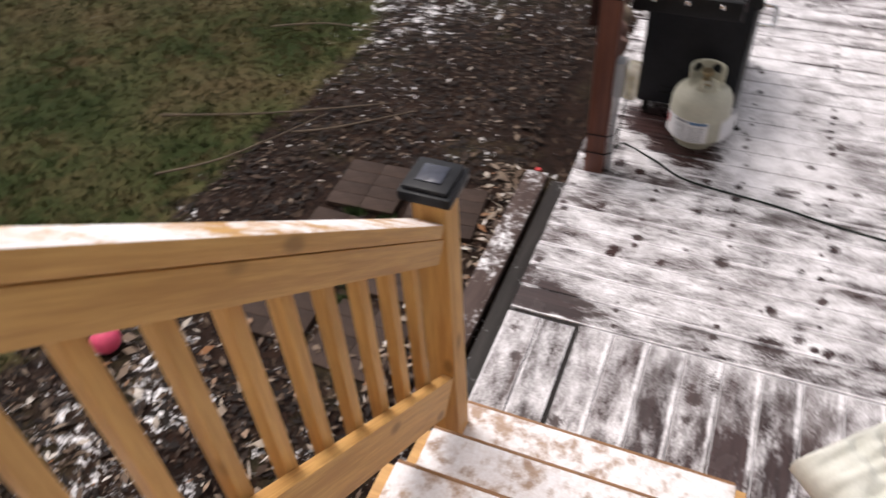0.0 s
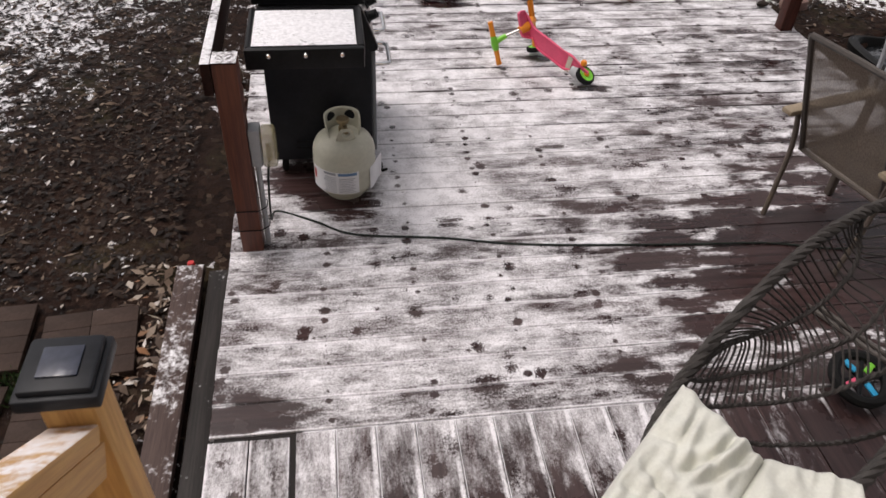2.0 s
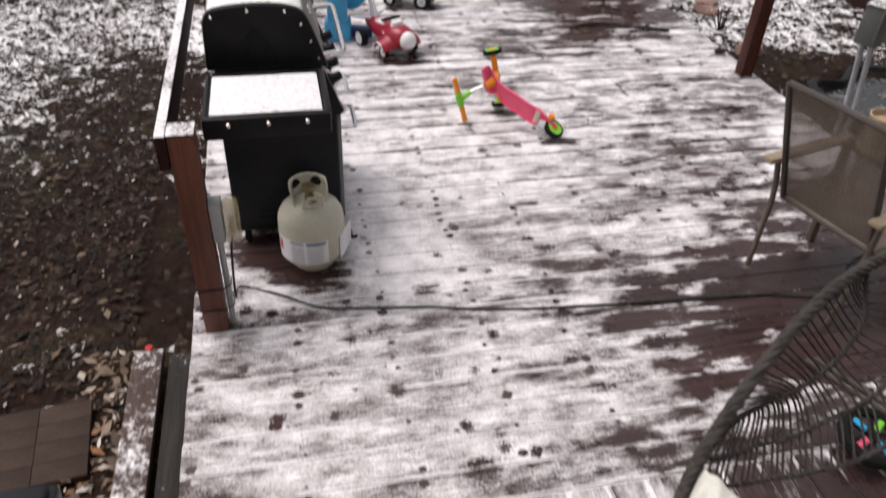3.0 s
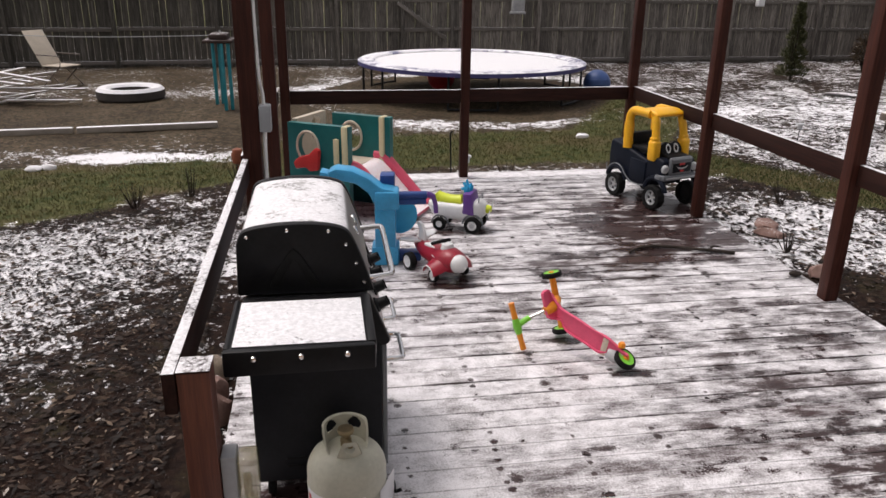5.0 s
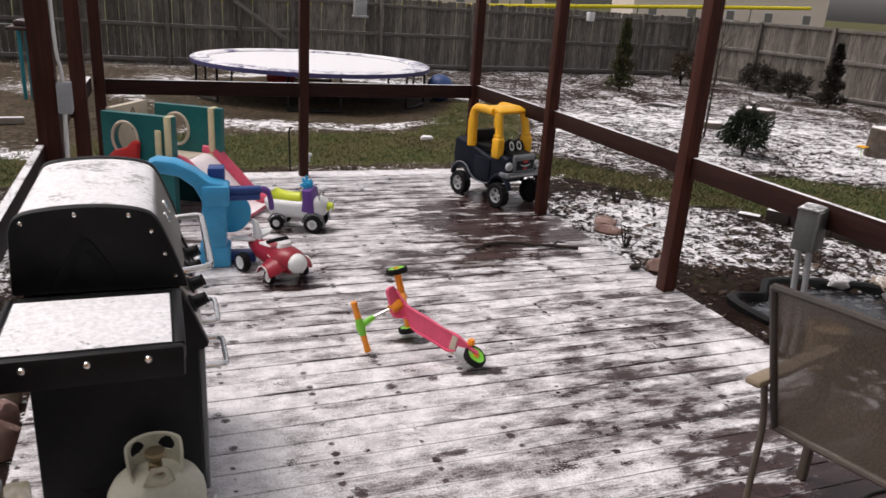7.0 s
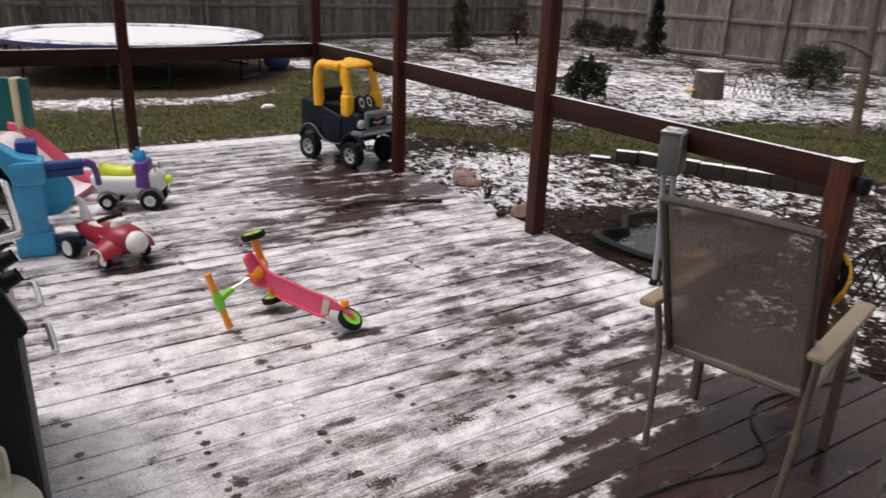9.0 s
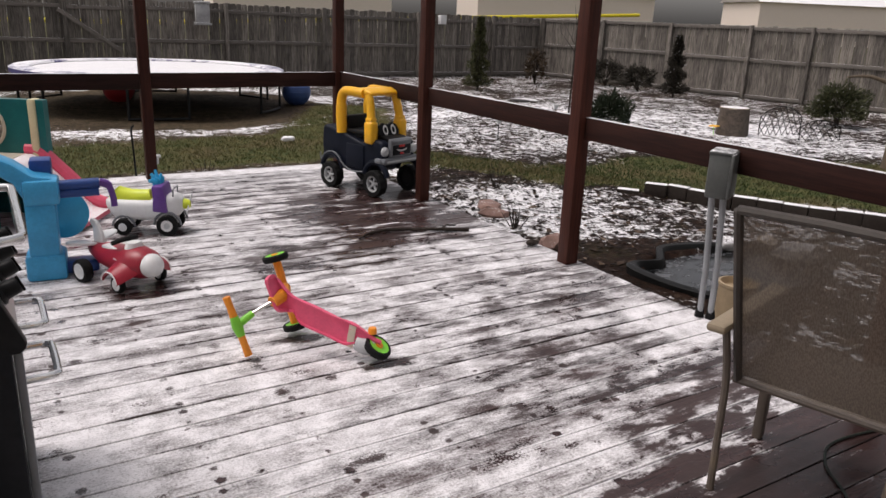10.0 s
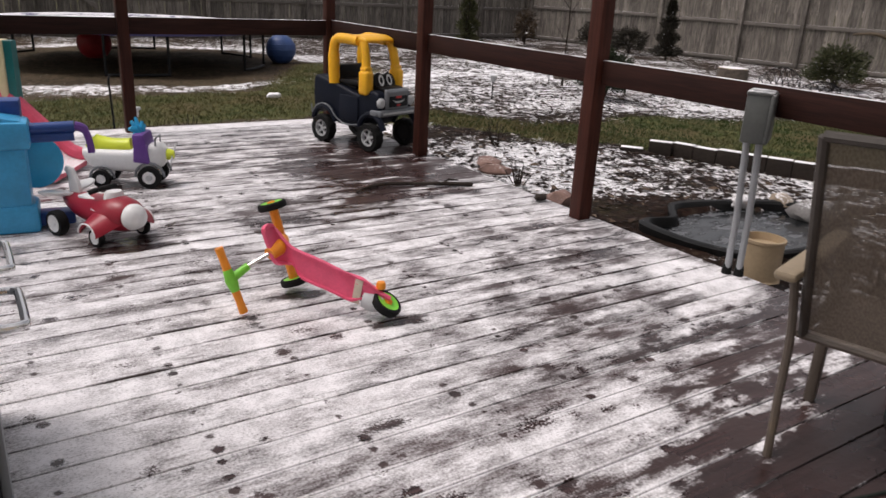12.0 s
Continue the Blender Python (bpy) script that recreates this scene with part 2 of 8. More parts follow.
# small ovals under truck, scooter, plane, ride-on and tank darken boards as contact shadow
REGIONS = [
    (3.75, -0.40, 1.5, 0.85, -0.62), (3.0, -0.25, 1.1, 0.50, -0.32), (3.9, 0.55, 0.9, 0.45, -0.18), (3.45, 4.05, 0.85, 0.55, -0.42), (3.4, 1.5, 0.9, 0.8, -0.10),
    (0.53, 0.37, 0.22, 0.16, -0.52), (0.40, 0.55, 0.25, 0.18, -0.45), (0.90, 0.85, 0.16, 0.70, 0.22), (1.25, 1.2, 0.8, 0.9, 0.05), (1.0, 0.36, 0.35, 0.32, 0.24), (1.95, -0.05, 0.6, 0.3, -0.10), (2.30, -0.98, 0.22, 0.16, 0.30), (2.15, -0.76, 0.14, 0.08, 0.24), (2.58, -0.46, 0.16, 0.06, 0.30), (3.2, 3.45, 0.75, 0.45, -0.26), (2.55, 3.05, 0.7, 0.35, -0.14), (2.3, 4.75, 1.3, 0.5, -0.12), (2.3, 2.4, 1.0, 0.6, -0.02),
    (0.45, -0.15, 0.35, 0.22, -0.06), (1.2, -0.5, 0.9, 0.30, 0.05), (2.7, -1.5, 1.0, 0.7, -0.38), (1.2, -1.68, 1.0, 0.36, -0.30), (0.7, -1.25, 0.8, 0.22, -0.12), (2.3, -0.90, 0.8, 0.40, -0.12), (2.3, -1.2, 0.6, 0.5, -0.12), (1.38, 2.93, 0.26, 0.14, -0.30),
    (1.65, 3.98, 0.28, 0.14, -0.28), (3.75, 1.2, 0.20, 0.35, 0.30), (3.05, 0.22, 0.10, 0.10, 0.45), (3.62, 4.62, 0.40, 0.42, -0.42), (2.15, 1.43, 0.15, 0.06, -0.55), (1.92, 1.86, 0.10, 0.06, -0.4), (1.42, 2.80, 0.22, 0.07, -0.45), (1.80, 3.93, 0.12, 0.08, -0.40), (2.0, 5.84, 2.3, 0.10, 0.45), (0.10, -0.93, 0.24, 0.08, -0.32), (0.5, -0.6, 0.7, 0.5, 0.04),
]


def deck_material(name, along):
    m, nt, bs = base_mat(name)
    pos = position(nt)
    f = snow_field(nt, pos, along)
    cover = ramp(nt, f, 1.385, 1.84) if along == "x" else ramp(nt, f, 1.28, 1.96)
    thin = noise_tex(nt, pos, 9.0, 4, 0.7)
    mask = mth(nt, "MULTIPLY", cover, ramp(nt, thin, 0.3, 0.66, 0.74, 1.0))
    flecks = noise_tex(nt, pos, 1.0, 3, 0.65, (95.0, 190.0, 1.0) if along == "x" else (190.0, 95.0, 1.0))
    mask = mth(nt, "MULTIPLY", mask, ramp(nt, mth(nt, "ADD", flecks, mth(nt, "MULTIPLY", mth(nt, "SUBTRACT", thin, 0.5), 0.35)), 0.36, 0.50, 0.62, 1.0))
    rnd = nt.nodes.new("ShaderNodeObjectInfo").outputs["Random"]
    g = noise_tex(nt, pos, 1.6, 5, 0.65, (1.2, 26.0, 1.0) if along == "x" else (26.0, 1.2, 1.0))
    blot = noise_tex(nt, pos, 3.0, 4)
    col = mixc(nt, ramp(nt, g, 0.3, 0.7), (0.024, 0.0128, 0.0122), (0.054, 0.030, 0.0285))
    col = mixc(nt, mth(nt, "MULTIPLY", ramp(nt, blot, 0.45, 0.75), 0.5), col, (0.050, 0.032, 0.029))
    h = nd(nt, "ShaderNodeHueSaturation")
    nt.links.new(col, h.inputs["Color"])
    nt.links.new(mth(nt, "ADD", mth(nt, "MULTIPLY", rnd, 0.4), 0.8), h.inputs["Value"])
    col = mixc(nt, mask, h.outputs[0], (0.85, 0.83, 0.85))
    nt.links.new(col, bs.inputs["Base Color"])
    wet = ramp(nt, blot, 0.35, 0.65, 0.16, 0.42)
    bs.inputs["Specular IOR Level"].default_value = 0.46
    nt.links.new(mixf(nt, mask, wet, 0.9), bs.inputs["Roughness"])
    hgt = mth(nt, "ADD", mth(nt, "MULTIPLY", g, 0.25), mth(nt, "MULTIPLY", f, 0.6))
    bump(nt, bs, hgt, 0.35, 0.006)
    return m


M_deck_x = deck_material("stained_boards_across", "x")
M_deck_y = deck_material("stained_boards_along", "y")


def gap_material():
    """What lies in the joints: packed snow towards the steps, dark earth elsewhere."""
    m, nt, bs = base_mat("joint_fill")
    pos = position(nt)
    sep = nt.nodes.new("ShaderNodeSeparateXYZ")
    nt.links.new(pos, sep.inputs[0])
    dx = mth(nt, "DIVIDE", mth(nt, "SUBTRACT", sep.outputs[0], 0.5), 1.25)
    dy = mth(nt, "DIVIDE", mth(nt, "SUBTRACT", sep.outputs[1], -0.7), 1.5)
    d = mth(nt, "ADD", mth(nt, "MULTIPLY", dx, dx), mth(nt, "MULTIPLY", dy, dy))
    n = noise_tex(nt, pos, 5.0, 4)
    mask = ramp(nt, mth(nt, "ADD", d, mth(nt, "MULTIPLY", mth(nt, "SUBTRACT", n, 0.5), 2.0)), 0.8, 1.2, 1.0, 0.0)
    drift = noise_tex(nt, pos, 1.0, 4, 0.65, (2.2, 7.0, 1.0))
    left = ramp(nt, sep.outputs[0], 2.0, 3.6, 0.0, -0.22)
    mask = mth(nt, "MAXIMUM", mask, mth(nt, "MULTIPLY", ramp(nt, mth(nt, "ADD", drift, left), 0.40, 0.52), 0.75))
    swept = mth(nt, "MULTIPLY", ramp(nt, sep.outputs[0], 0.33, 0.35, 1.0, 0.0), ramp(nt, sep.outputs[1], -1.012, -1.0, 1.0, 0.0))
    mask = mth(nt, "MULTIPLY", mask, mth(nt, "SUBTRACT", 1.0, swept))
    nt.links.new(mixc(nt, mask, (0.012, 0.009, 0.008), SNOW), bs.inputs["Base Color"])
    bs.inputs["Roughness"].default_value = 0.9
    return m


M_gap = gap_material()


def ground_material():
    m, nt, bs = base_mat("garden_soil_and_grass")
    pos = position(nt)
    lawn = nt.nodes.new("ShaderNodeAttribute")
    lawn.attribute_name = "lawn"
    snow = nt.nodes.new("ShaderNodeAttribute")
    snow.attribute_name = "snow"
    n_big = noise_tex(nt, pos, 0.9, 4)
    n_mid = noise_tex(nt, pos, 6.0, 5, 0.65)
    n_fine = noise_tex(nt, pos, 27.0, 5, 0.72)
    vo = nd(nt, "ShaderNodeTexVoronoi", Scale=26.0)
    vo.feature = "F1"
    warp = nd(nt, "ShaderNodeTexNoise", Scale=21.0, Detail=4.0)
    nt.links.new(pos, warp.inputs["Vector"])
    bent = nt.nodes.new("ShaderNodeMixRGB")
    bent.blend_type = "LINEAR_LIGHT"
    bent.inputs[0].default_value = 0.045
    nt.links.new(pos, bent.inputs[1])
    nt.links.new(warp.outputs["Color"], bent.inputs[2])
    nt.links.new(bent.outputs[0], vo.inputs["Vector"])
    chips = vo.outputs["Color"]
    sepc = nt.nodes.new("ShaderNodeSeparateColor")
    nt.links.new(chips, sepc.inputs[0])
    mulch = mixc(nt, ramp(nt, sepc.outputs[0], 0.0, 1.0), (0.006, 0.0030, 0.0022), (0.026, 0.0135, 0.0090))
    mulch = mixc(nt, mth(nt, "MULTIPLY", ramp(nt, sepc.outputs[1], 0.93, 0.98), 0.4), mulch, (0.16, 0.115, 0.08))
    mulch = mixc(nt, mth(nt, "MULTIPLY", ramp(nt, n_mid, 0.4, 0.7), 0.8), mulch, (0.019, 0.011, 0.0085))
    mulch = mixc(nt, mth(nt, "MULTIPLY", ramp(nt, n_big, 0.48, 0.68), 0.45), mulch, (0.040, 0.021, 0.0135))
    sprout = ramp(nt, noise_tex(nt, pos, 1.7, 5, 0.7), 0.52, 0.66, 0.0, 0.55)
    mulch = mixc(nt, sprout, mulch, mixc(nt, ramp(nt, n_fine, 0.4, 0.6), (0.020, 0.021, 0.009), (0.058, 0.047, 0.024)))
    place = nt.nodes.new("ShaderNodeSeparateXYZ")
    nt.links.new(pos, place.inputs[0])
    litter = mth(nt, "MULTIPLY", ramp(nt, place.outputs[1], 5.5, 8.0), ramp(nt, place.outputs[0], 3.5, 6.5, 1.0, 0.25))
    litter = mth(nt, "MULTIPLY", litter, ramp(nt, mth(nt, "ADD", mth(nt, "MULTIPLY", n_fine, 0.6), mth(nt, "MULTIPLY", n_big, 0.5)), 0.42, 0.64, 0.35, 0.95))
    mulch = mixc(nt, litter, mulch, mixc(nt, ramp(nt, sepc.outputs[0], 0.2, 0.9), (0.050, 0.041, 0.024), (0.135, 0.100, 0.066)))
    grass = mixc(nt, ramp(nt, n_mid, 0.35, 0.65), (0.044, 0.058, 0.018), (0.105, 0.102, 0.040))
    grass = mixc(nt, ramp(nt, n_big, 0.45, 0.65), grass, (0.105, 0.082, 0.040))
    grass = mixc(nt, mth(nt, "MULTIPLY", ramp(nt, n_fine, 0.5, 0.7), 0.6), grass, (0.035, 0.045, 0.015))
    lush = mth(nt, "MULTIPLY", ramp(nt, place.outputs[0], -2.2, -1.4, 0.92, 0.0), ramp(nt, place.outputs[1], 2.5, 4.5, 1.0, 0.0))
    grass = mixc(nt, mth(nt, "MULTIPLY", lush, ramp(nt, n_big, 0.35, 0.6, 1.0, 0.35)), grass, mixc(nt, ramp(nt, noise_tex(nt, pos, 3.4, 4, 0.7), 0.48, 0.60), (0.018, 0.030, 0.007), (0.062, 0.044, 0.019)))
    edge = mth(nt, "ADD", lawn.outputs["Fac"], mth(nt, "MULTIPLY", mth(nt, "SUBTRACT", n_mid, 0.5), 0.7))
    is_lawn = ramp(nt, edge, 0.42, 0.58)
    col = mixc(nt, is_lawn, mulch, grass)
    s = mth(nt, "ADD", mth(nt, "MULTIPLY", n_mid, 0.85), mth(nt, "MULTIPLY", n_fine, 0.55))
    s = mth(nt, "ADD", s, mth(nt, "MULTIPLY", sepc.outputs[2], 0.16))
    s = mth(nt, "ADD", s, mth(nt, "MULTIPLY", mth(nt, "SUBTRACT", n_big, 0.22), 0.45))
    s = mth(nt, "ADD", s, mth(nt, "MULTIPLY", mth(nt, "SUBTRACT", snow.outputs["Fac"], 0.5), 0.75))
    mask = mth(nt, "MULTIPLY", ramp(nt, s, 0.955, 1.06), ramp(nt, noise_tex(nt, pos, 75.0, 3, 0.7), 0.34, 0.48, 0.76, 1.0))
    caught = mth(nt, "ADD", noise_tex(nt, pos, 13.0, 6, 0.72), mth(nt, "MULTIPLY", mth(nt, "SUBTRACT", snow.outputs["Fac"], 0.45), 0.20))
    caught = mth(nt, "ADD", caught, mth(nt, "MULTIPLY", mth(nt, "SUBTRACT", n_big, 0.5), 0.30))
    caught = mth(nt, "MULTIPLY", ramp(nt, caught, 0.59, 0.645, 0.0, 0.85), mth(nt, "SUBTRACT", 1.0, is_lawn))
    mask = mth(nt, "MAXIMUM", mask, caught)
    bs.inputs["Specular IOR Level"].default_value = 0.08
    col = mixc(nt, mask, col, SNOW)
    nt.links.new(col, bs.inputs["Base Color"])
    nt.links.new(mixf(nt, mask, 0.75, 0.9), bs.inputs["Roughness"])
    hgt = mth(nt, "ADD", mth(nt, "MULTIPLY", n_fine, 0.9), mth(nt, "MULTIPLY", sepc.outputs[0], 0.2))
    bump(nt, bs, hgt, 0.8, 0.02)
    return m


M_ground = ground_material()
M_new = wood("new_pine", (0.66, 0.385, 0.135), (0.46, 0.24, 0.075), 0.55, snow=0.0, per_object=0.08)
M_new_snow = wood("new_pine_dusted", (0.66, 0.385, 0.135), (0.46, 0.24, 0.075), 0.55, snow=0.57, per_object=0.08, snow_scale=26.0)
M_tread = wood("new_pine_tread", (0.47, 0.34, 0.255), (0.34, 0.225, 0.16), 0.6, snow=0.60, per_object=0.08, snow_scale=16.0)
M_nosing = wood("wet_pine_edge", (0.30, 0.150, 0.062), (0.17, 0.080, 0.034), 0.5, per_object=0.1)
M_new_z = wood("new_pine_upright", (0.66, 0.385, 0.135), (0.46, 0.24, 0.075), 0.55, length_axis=2, per_object=0.08)
M_red = wood("red_stain", (0.138, 0.046, 0.027), (0.074, 0.024, 0.016), 0.5, length_axis=2, knots=False)
M_brown = wood("brown_stain_upright", (0.066, 0.0215, 0.0145), (0.032, 0.0108, 0.0080), 0.5, length_axis=2, knots=False)
M_rail = wood("brown_stain_rail", (0.032, 0.0120, 0.0088), (0.0160, 0.0064, 0.0050), 0.6, snow=0.68, knots=False)
M_step = wood("weathered_plank", (0.085, 0.058, 0.050), (0.045, 0.030, 0.027), 0.6, snow=0.32, knots=False, snow_scale=34.0)
M_slate = wood("dark_wet_plank", (0.034, 0.029, 0.027), (0.016, 0.014, 0.013), 0.5, snow=0.12, knots=False, snow_scale=30.0)


def fence_material():
    """Weathered boards, going dark olive in streaks towards the low-x end of the back fence."""
    m = wood("grey_fence", (0.250, 0.222, 0.192), (0.052, 0.044, 0.038), 0.8, length_axis=2, per_object=0.34)
    nt = m.node_tree
    bs = nt.nodes["Principled BSDF"]
    col = bs.inputs["Base Color"].links[0].from_socket
    pos = position(nt)
    sep = nt.nodes.new("ShaderNodeSeparateXYZ")
    nt.links.new(pos, sep.inputs[0])
    n = noise_tex(nt, pos, 0.55, 4, 0.65, (1.0, 1.0, 0.5))
    reach = mth(nt, "ADD", sep.outputs[0], mth(nt, "MULTIPLY", mth(nt, "SUBTRACT", n, 0.5), 9.0))
    darker = ramp(nt, reach, -5.0, 6.0, 0.74, 0.0)
    streak = noise_tex(nt, pos, 1.0, 4, 0.7, (16.0, 16.0, 0.7))
    darker = mth(nt, "MULTIPLY", darker, ramp(nt, streak, 0.3, 0.62, 0.55, 1.0))
    nt.links.new(mixc(nt, darker, col, (0.022, 0.021, 0.014)), bs.inputs["Base Color"])
    return m


M_fence = fence_material()
M_fence_rail = wood("grey_fence_rail", (0.185, 0.165, 0.145), (0.10, 0.087, 0.077), 0.8, snow=0.95, per_object=0.15)
M_black = surface("black_enamel", (0.006, 0.006, 0.007), 0.45, vary=0.3, relief=0.08)
M_panel = surface("charcoal_sheet", (0.010, 0.011, 0.014), 0.5, vary=0.25, relief=0.06)
M_steel = surface("brushed_steel", (0.52, 0.51, 0.50), 0.32, metal=1.0, vary=0.15, fine=200.0, relief=0.05)
M_hood = surface("steel_lid_snowed", (0.30, 0.29, 0.28), 0.46, metal=1.0, vary=0.18, snow=0.70, relief=0.05, snow_scale=45.0, snow_patch=9.0)
M_shelf = surface("side_shelf_snowed", (0.05, 0.05, 0.055), 0.4, snow=0.79, relief=0.1, snow_scale=50.0, snow_patch=9.0)
M_chrome = surface("chrome", (0.75, 0.75, 0.75), 0.18, metal=1.0, vary=0.05, relief=0.0)
M_tank = surface("tank_enamel", (0.47, 0.46, 0.375), 0.4, vary=0.12, relief=0.05, wear=(0.36, 0.34, 0.27), snow=0.12)
M_rubber = surface("black_rubber", (0.006, 0.006, 0.006), 0.7, vary=0.3, relief=0.2)
M_white = surface("white_plastic", (0.72, 0.72, 0.72), 0.35, vary=0.08, relief=0.04)
M_paper = surface("paper_label", (0.72, 0.72, 0.74), 0.6, vary=0.06, relief=0.05)
M_inkgrey = surface("grey_print", (0.30, 0.31, 0.34), 0.6, vary=0.2, relief=0.0)
M_inkblue = surface("blue_print", (0.10, 0.19, 0.33), 0.6, vary=0.1, relief=0.0)
M_inkred = surface("red_print", (0.50, 0.06, 0.06), 0.6, vary=0.1, relief=0.0)
M_pink = surface("pink_plastic", (0.80, 0.10, 0.20), 0.38, vary=0.12, relief=0.04, snow=0.05)
M_slide = surface("pink_slide_plastic", (0.74, 0.10, 0.17), 0.38, vary=0.12, relief=0.04)
M_slidebed = surface("pink_slide_dusted", (0.76, 0.16, 0.22), 0.4, vary=0.1, relief=0.04, snow=0.78)
M_green = surface("lime_plastic", (0.20, 0.62, 0.05), 0.38, vary=0.1, relief=0.03)
M_orange = surface("orange_plastic", (0.85, 0.28, 0.02), 0.38, vary=0.1, relief=0.03)
M_yellow = surface("yellow_plastic", (0.86, 0.44, 0.018), 0.36, vary=0.1, relief=0.04)
M_navy = surface("navy_plastic", (0.0035, 0.0062, 0.015), 0.5, vary=0.2, relief=0.05)
M_grey = surface("grey_plastic", (0.17, 0.18, 0.195), 0.4, vary=0.1, relief=0.04)
M_silver = surface("silver_plastic", (0.48, 0.49, 0.50), 0.35, vary=0.1, relief=0.03)
M_teal = surface("teal_plastic", (0.008, 0.135, 0.135), 0.4, vary=0.15, relief=0.05)
M_cream = surface("cream_plastic", (0.66, 0.58, 0.36), 0.4, vary=0.1, relief=0.04)
M_sand = surface("sand_plastic", (0.60, 0.52, 0.42), 0.45, vary=0.1, relief=0.04)
M_redp = surface("red_plastic", (0.55, 0.03, 0.03), 0.36, vary=0.12, relief=0.03)
M_crimson = surface("crimson_plastic", (0.30, 0.012, 0.028), 0.35, vary=0.15, relief=0.03)
M_sky = surface("sky_blue_plastic", (0.042, 0.33, 0.60), 0.4, vary=0.14, relief=0.05)
M_royal = surface("royal_blue_plastic", (0.016, 0.055, 0.22), 0.4, vary=0.14, relief=0.04)
M_purple = surface("purple_plastic", (0.13, 0.05, 0.26), 0.4, vary=0.12, relief=0.03)
M_lime = surface("yellow_green_plastic", (0.66, 0.74, 0.05), 0.4, vary=0.08, relief=0.03)
M_cyan = surface("turquoise_plastic", (0.02, 0.35, 0.62), 0.4, vary=0.1, relief=0.03)


# ---- mesh tools ----
def part(name, bm, material, parent, label=""):
    """One mesh object under a thing or under a part."""
    for f in bm.faces:
        f.smooth = True
    bm.normal_update()
    for e in bm.edges:
        if len(e.link_faces) == 2 and e.calc_face_angle(0.0) > 0.62:
            e.smooth = False
    me = bpy.data.meshes.new(name)
    bm.to_mesh(me)
    bm.free()
    me.materials.append(material)
    ob = new(name, me)
    if parent:
        ob.parent = parent
    if label:
        ob["label"] = label
    return ob


def share(name, me, parent, m):
    """Another piece on the same mesh."""
    ob = new(name, me)
    ob.parent = parent
    ob.matrix_local = m
    return ob


def thing(name, label, category, m=None, group="", kind=""):
    e = new(name)
    if m is not None:
        e.matrix_world = m
    return tagged(e, label, category, group, kind)


def bm_new():
    return bmesh.new()


def join(bm, other, m=None):
    me = bpy.data.meshes.new("tmp")
    if m is not None:
        bmesh.ops.transform(other, matrix=m, verts=other.verts)
    other.to_mesh(me)
    other.free()
    bm.from_mesh(me)
    bpy.data.meshes.remove(me)
    return bm


def box(bm, lo, hi, bevel=0.0, m=None, seg=2):
    b = bmesh.new()
    bmesh.ops.create_cube(b, size=1.0)
    c = [(a + d) / 2 for a, d in zip(lo, hi)]
    s = [d - a for a, d in zip(lo, hi)]
    for v in b.verts:
        v.co = Vector((c[0] + v.co.x * s[0], c[1] + v.co.y * s[1], c[2] + v.co.z * s[2]))
    if bevel:
        bmesh.ops.bevel(b, geom=b.edges[:], offset=bevel, segments=seg, affect="EDGES", profile=0.5)
    return join(bm, b, m)


def tube(bm, pts, r, n=8, closed=False, ends=True):
    """A round bar along points; r is one radius or one for each point."""
    pts = [Vector(p) for p in pts]
    k = len(pts)
    rs = r if isinstance(r, (list, tuple)) else [r] * k
    rings = []
    nrm = None
    for i, p in enumerate(pts):
        a = pts[(i - 1) % k] if (closed or i > 0) else p
        b = pts[(i + 1) % k] if (closed or i < k - 1) else p
        t = (b - a).normalized()
        if nrm is None:
            nrm = t.orthogonal().normalized()
        nrm = (nrm - t * nrm.dot(t)).normalized()
        bi = t.cross(nrm)
        rings.append([bm.verts.new(p + (nrm * math.cos(q) + bi * math.sin(q)) * rs[i]) for q in [2 * math.pi * j / n for j in range(n)]])
    for i in range(k if closed else k - 1):
        a, b = rings[i], rings[(i + 1) % k]
        for j in range(n):
            bm.faces.new((a[j], a[(j + 1) % n], b[(j + 1) % n], b[j]))
    if ends and not closed:
        bm.faces.new(rings[0][::-1])
        bm.faces.new(rings[-1])
    return bm


def lathe(bm, prof, n=24, m=None):
    """A turned form from (radius, height) pairs."""
    b = bmesh.new()
    rings = []
    for r, z in prof:
        if r < 1e-5:
            rings.append([b.verts.new((0, 0, z))])
        else:
            rings.append([b.verts.new((r * math.cos(2 * math.pi * j / n), r * math.sin(2 * math.pi * j / n), z)) for j in range(n)])
    for p, q in zip(rings, rings[1:]):
        for j in range(n):
            i = (j + 1) % n
            if len(p) == 1 and len(q) == 1:
                continue
            if len(p) == 1:
                b.faces.new((p[0], q[j], q[i]))
            elif len(q) == 1:
                b.faces.new((p[j], p[i], q[0]))
            else:
                b.faces.new((p[j], p[i], q[i], q[j]))
    bmesh.ops.recalc_face_normals(b, faces=b.faces[:])
    return join(bm, b, m)


def plate(bm, outline, t, m=None, bevel=0.0, seg=2):
    """A flat outline in x, y, made t thick (from z = 0 up)."""
    b = bmesh.new()
    f = b.faces.new([b.verts.new((x, y, 0)) for x, y in outline])
    r = bmesh.ops.extrude_face_region(b, geom=[f])
    for v in r["geom"]:
        if isinstance(v, bmesh.types.BMVert):
            v.co.z += t
    bmesh.ops.recalc_face_normals(b, faces=b.faces[:])
    if bevel:
        es = [e for e in b.edges if len(e.link_faces) == 2 and e.calc_face_angle(0) > 0.7]
        bmesh.ops.bevel(b, geom=es, offset=bevel, segments=seg, affect="EDGES", profile=0.5)
    big = [f for f in b.faces if len(f.verts) > 4]
    bmesh.ops.triangulate(b, faces=big)
    return join(bm, b, m)


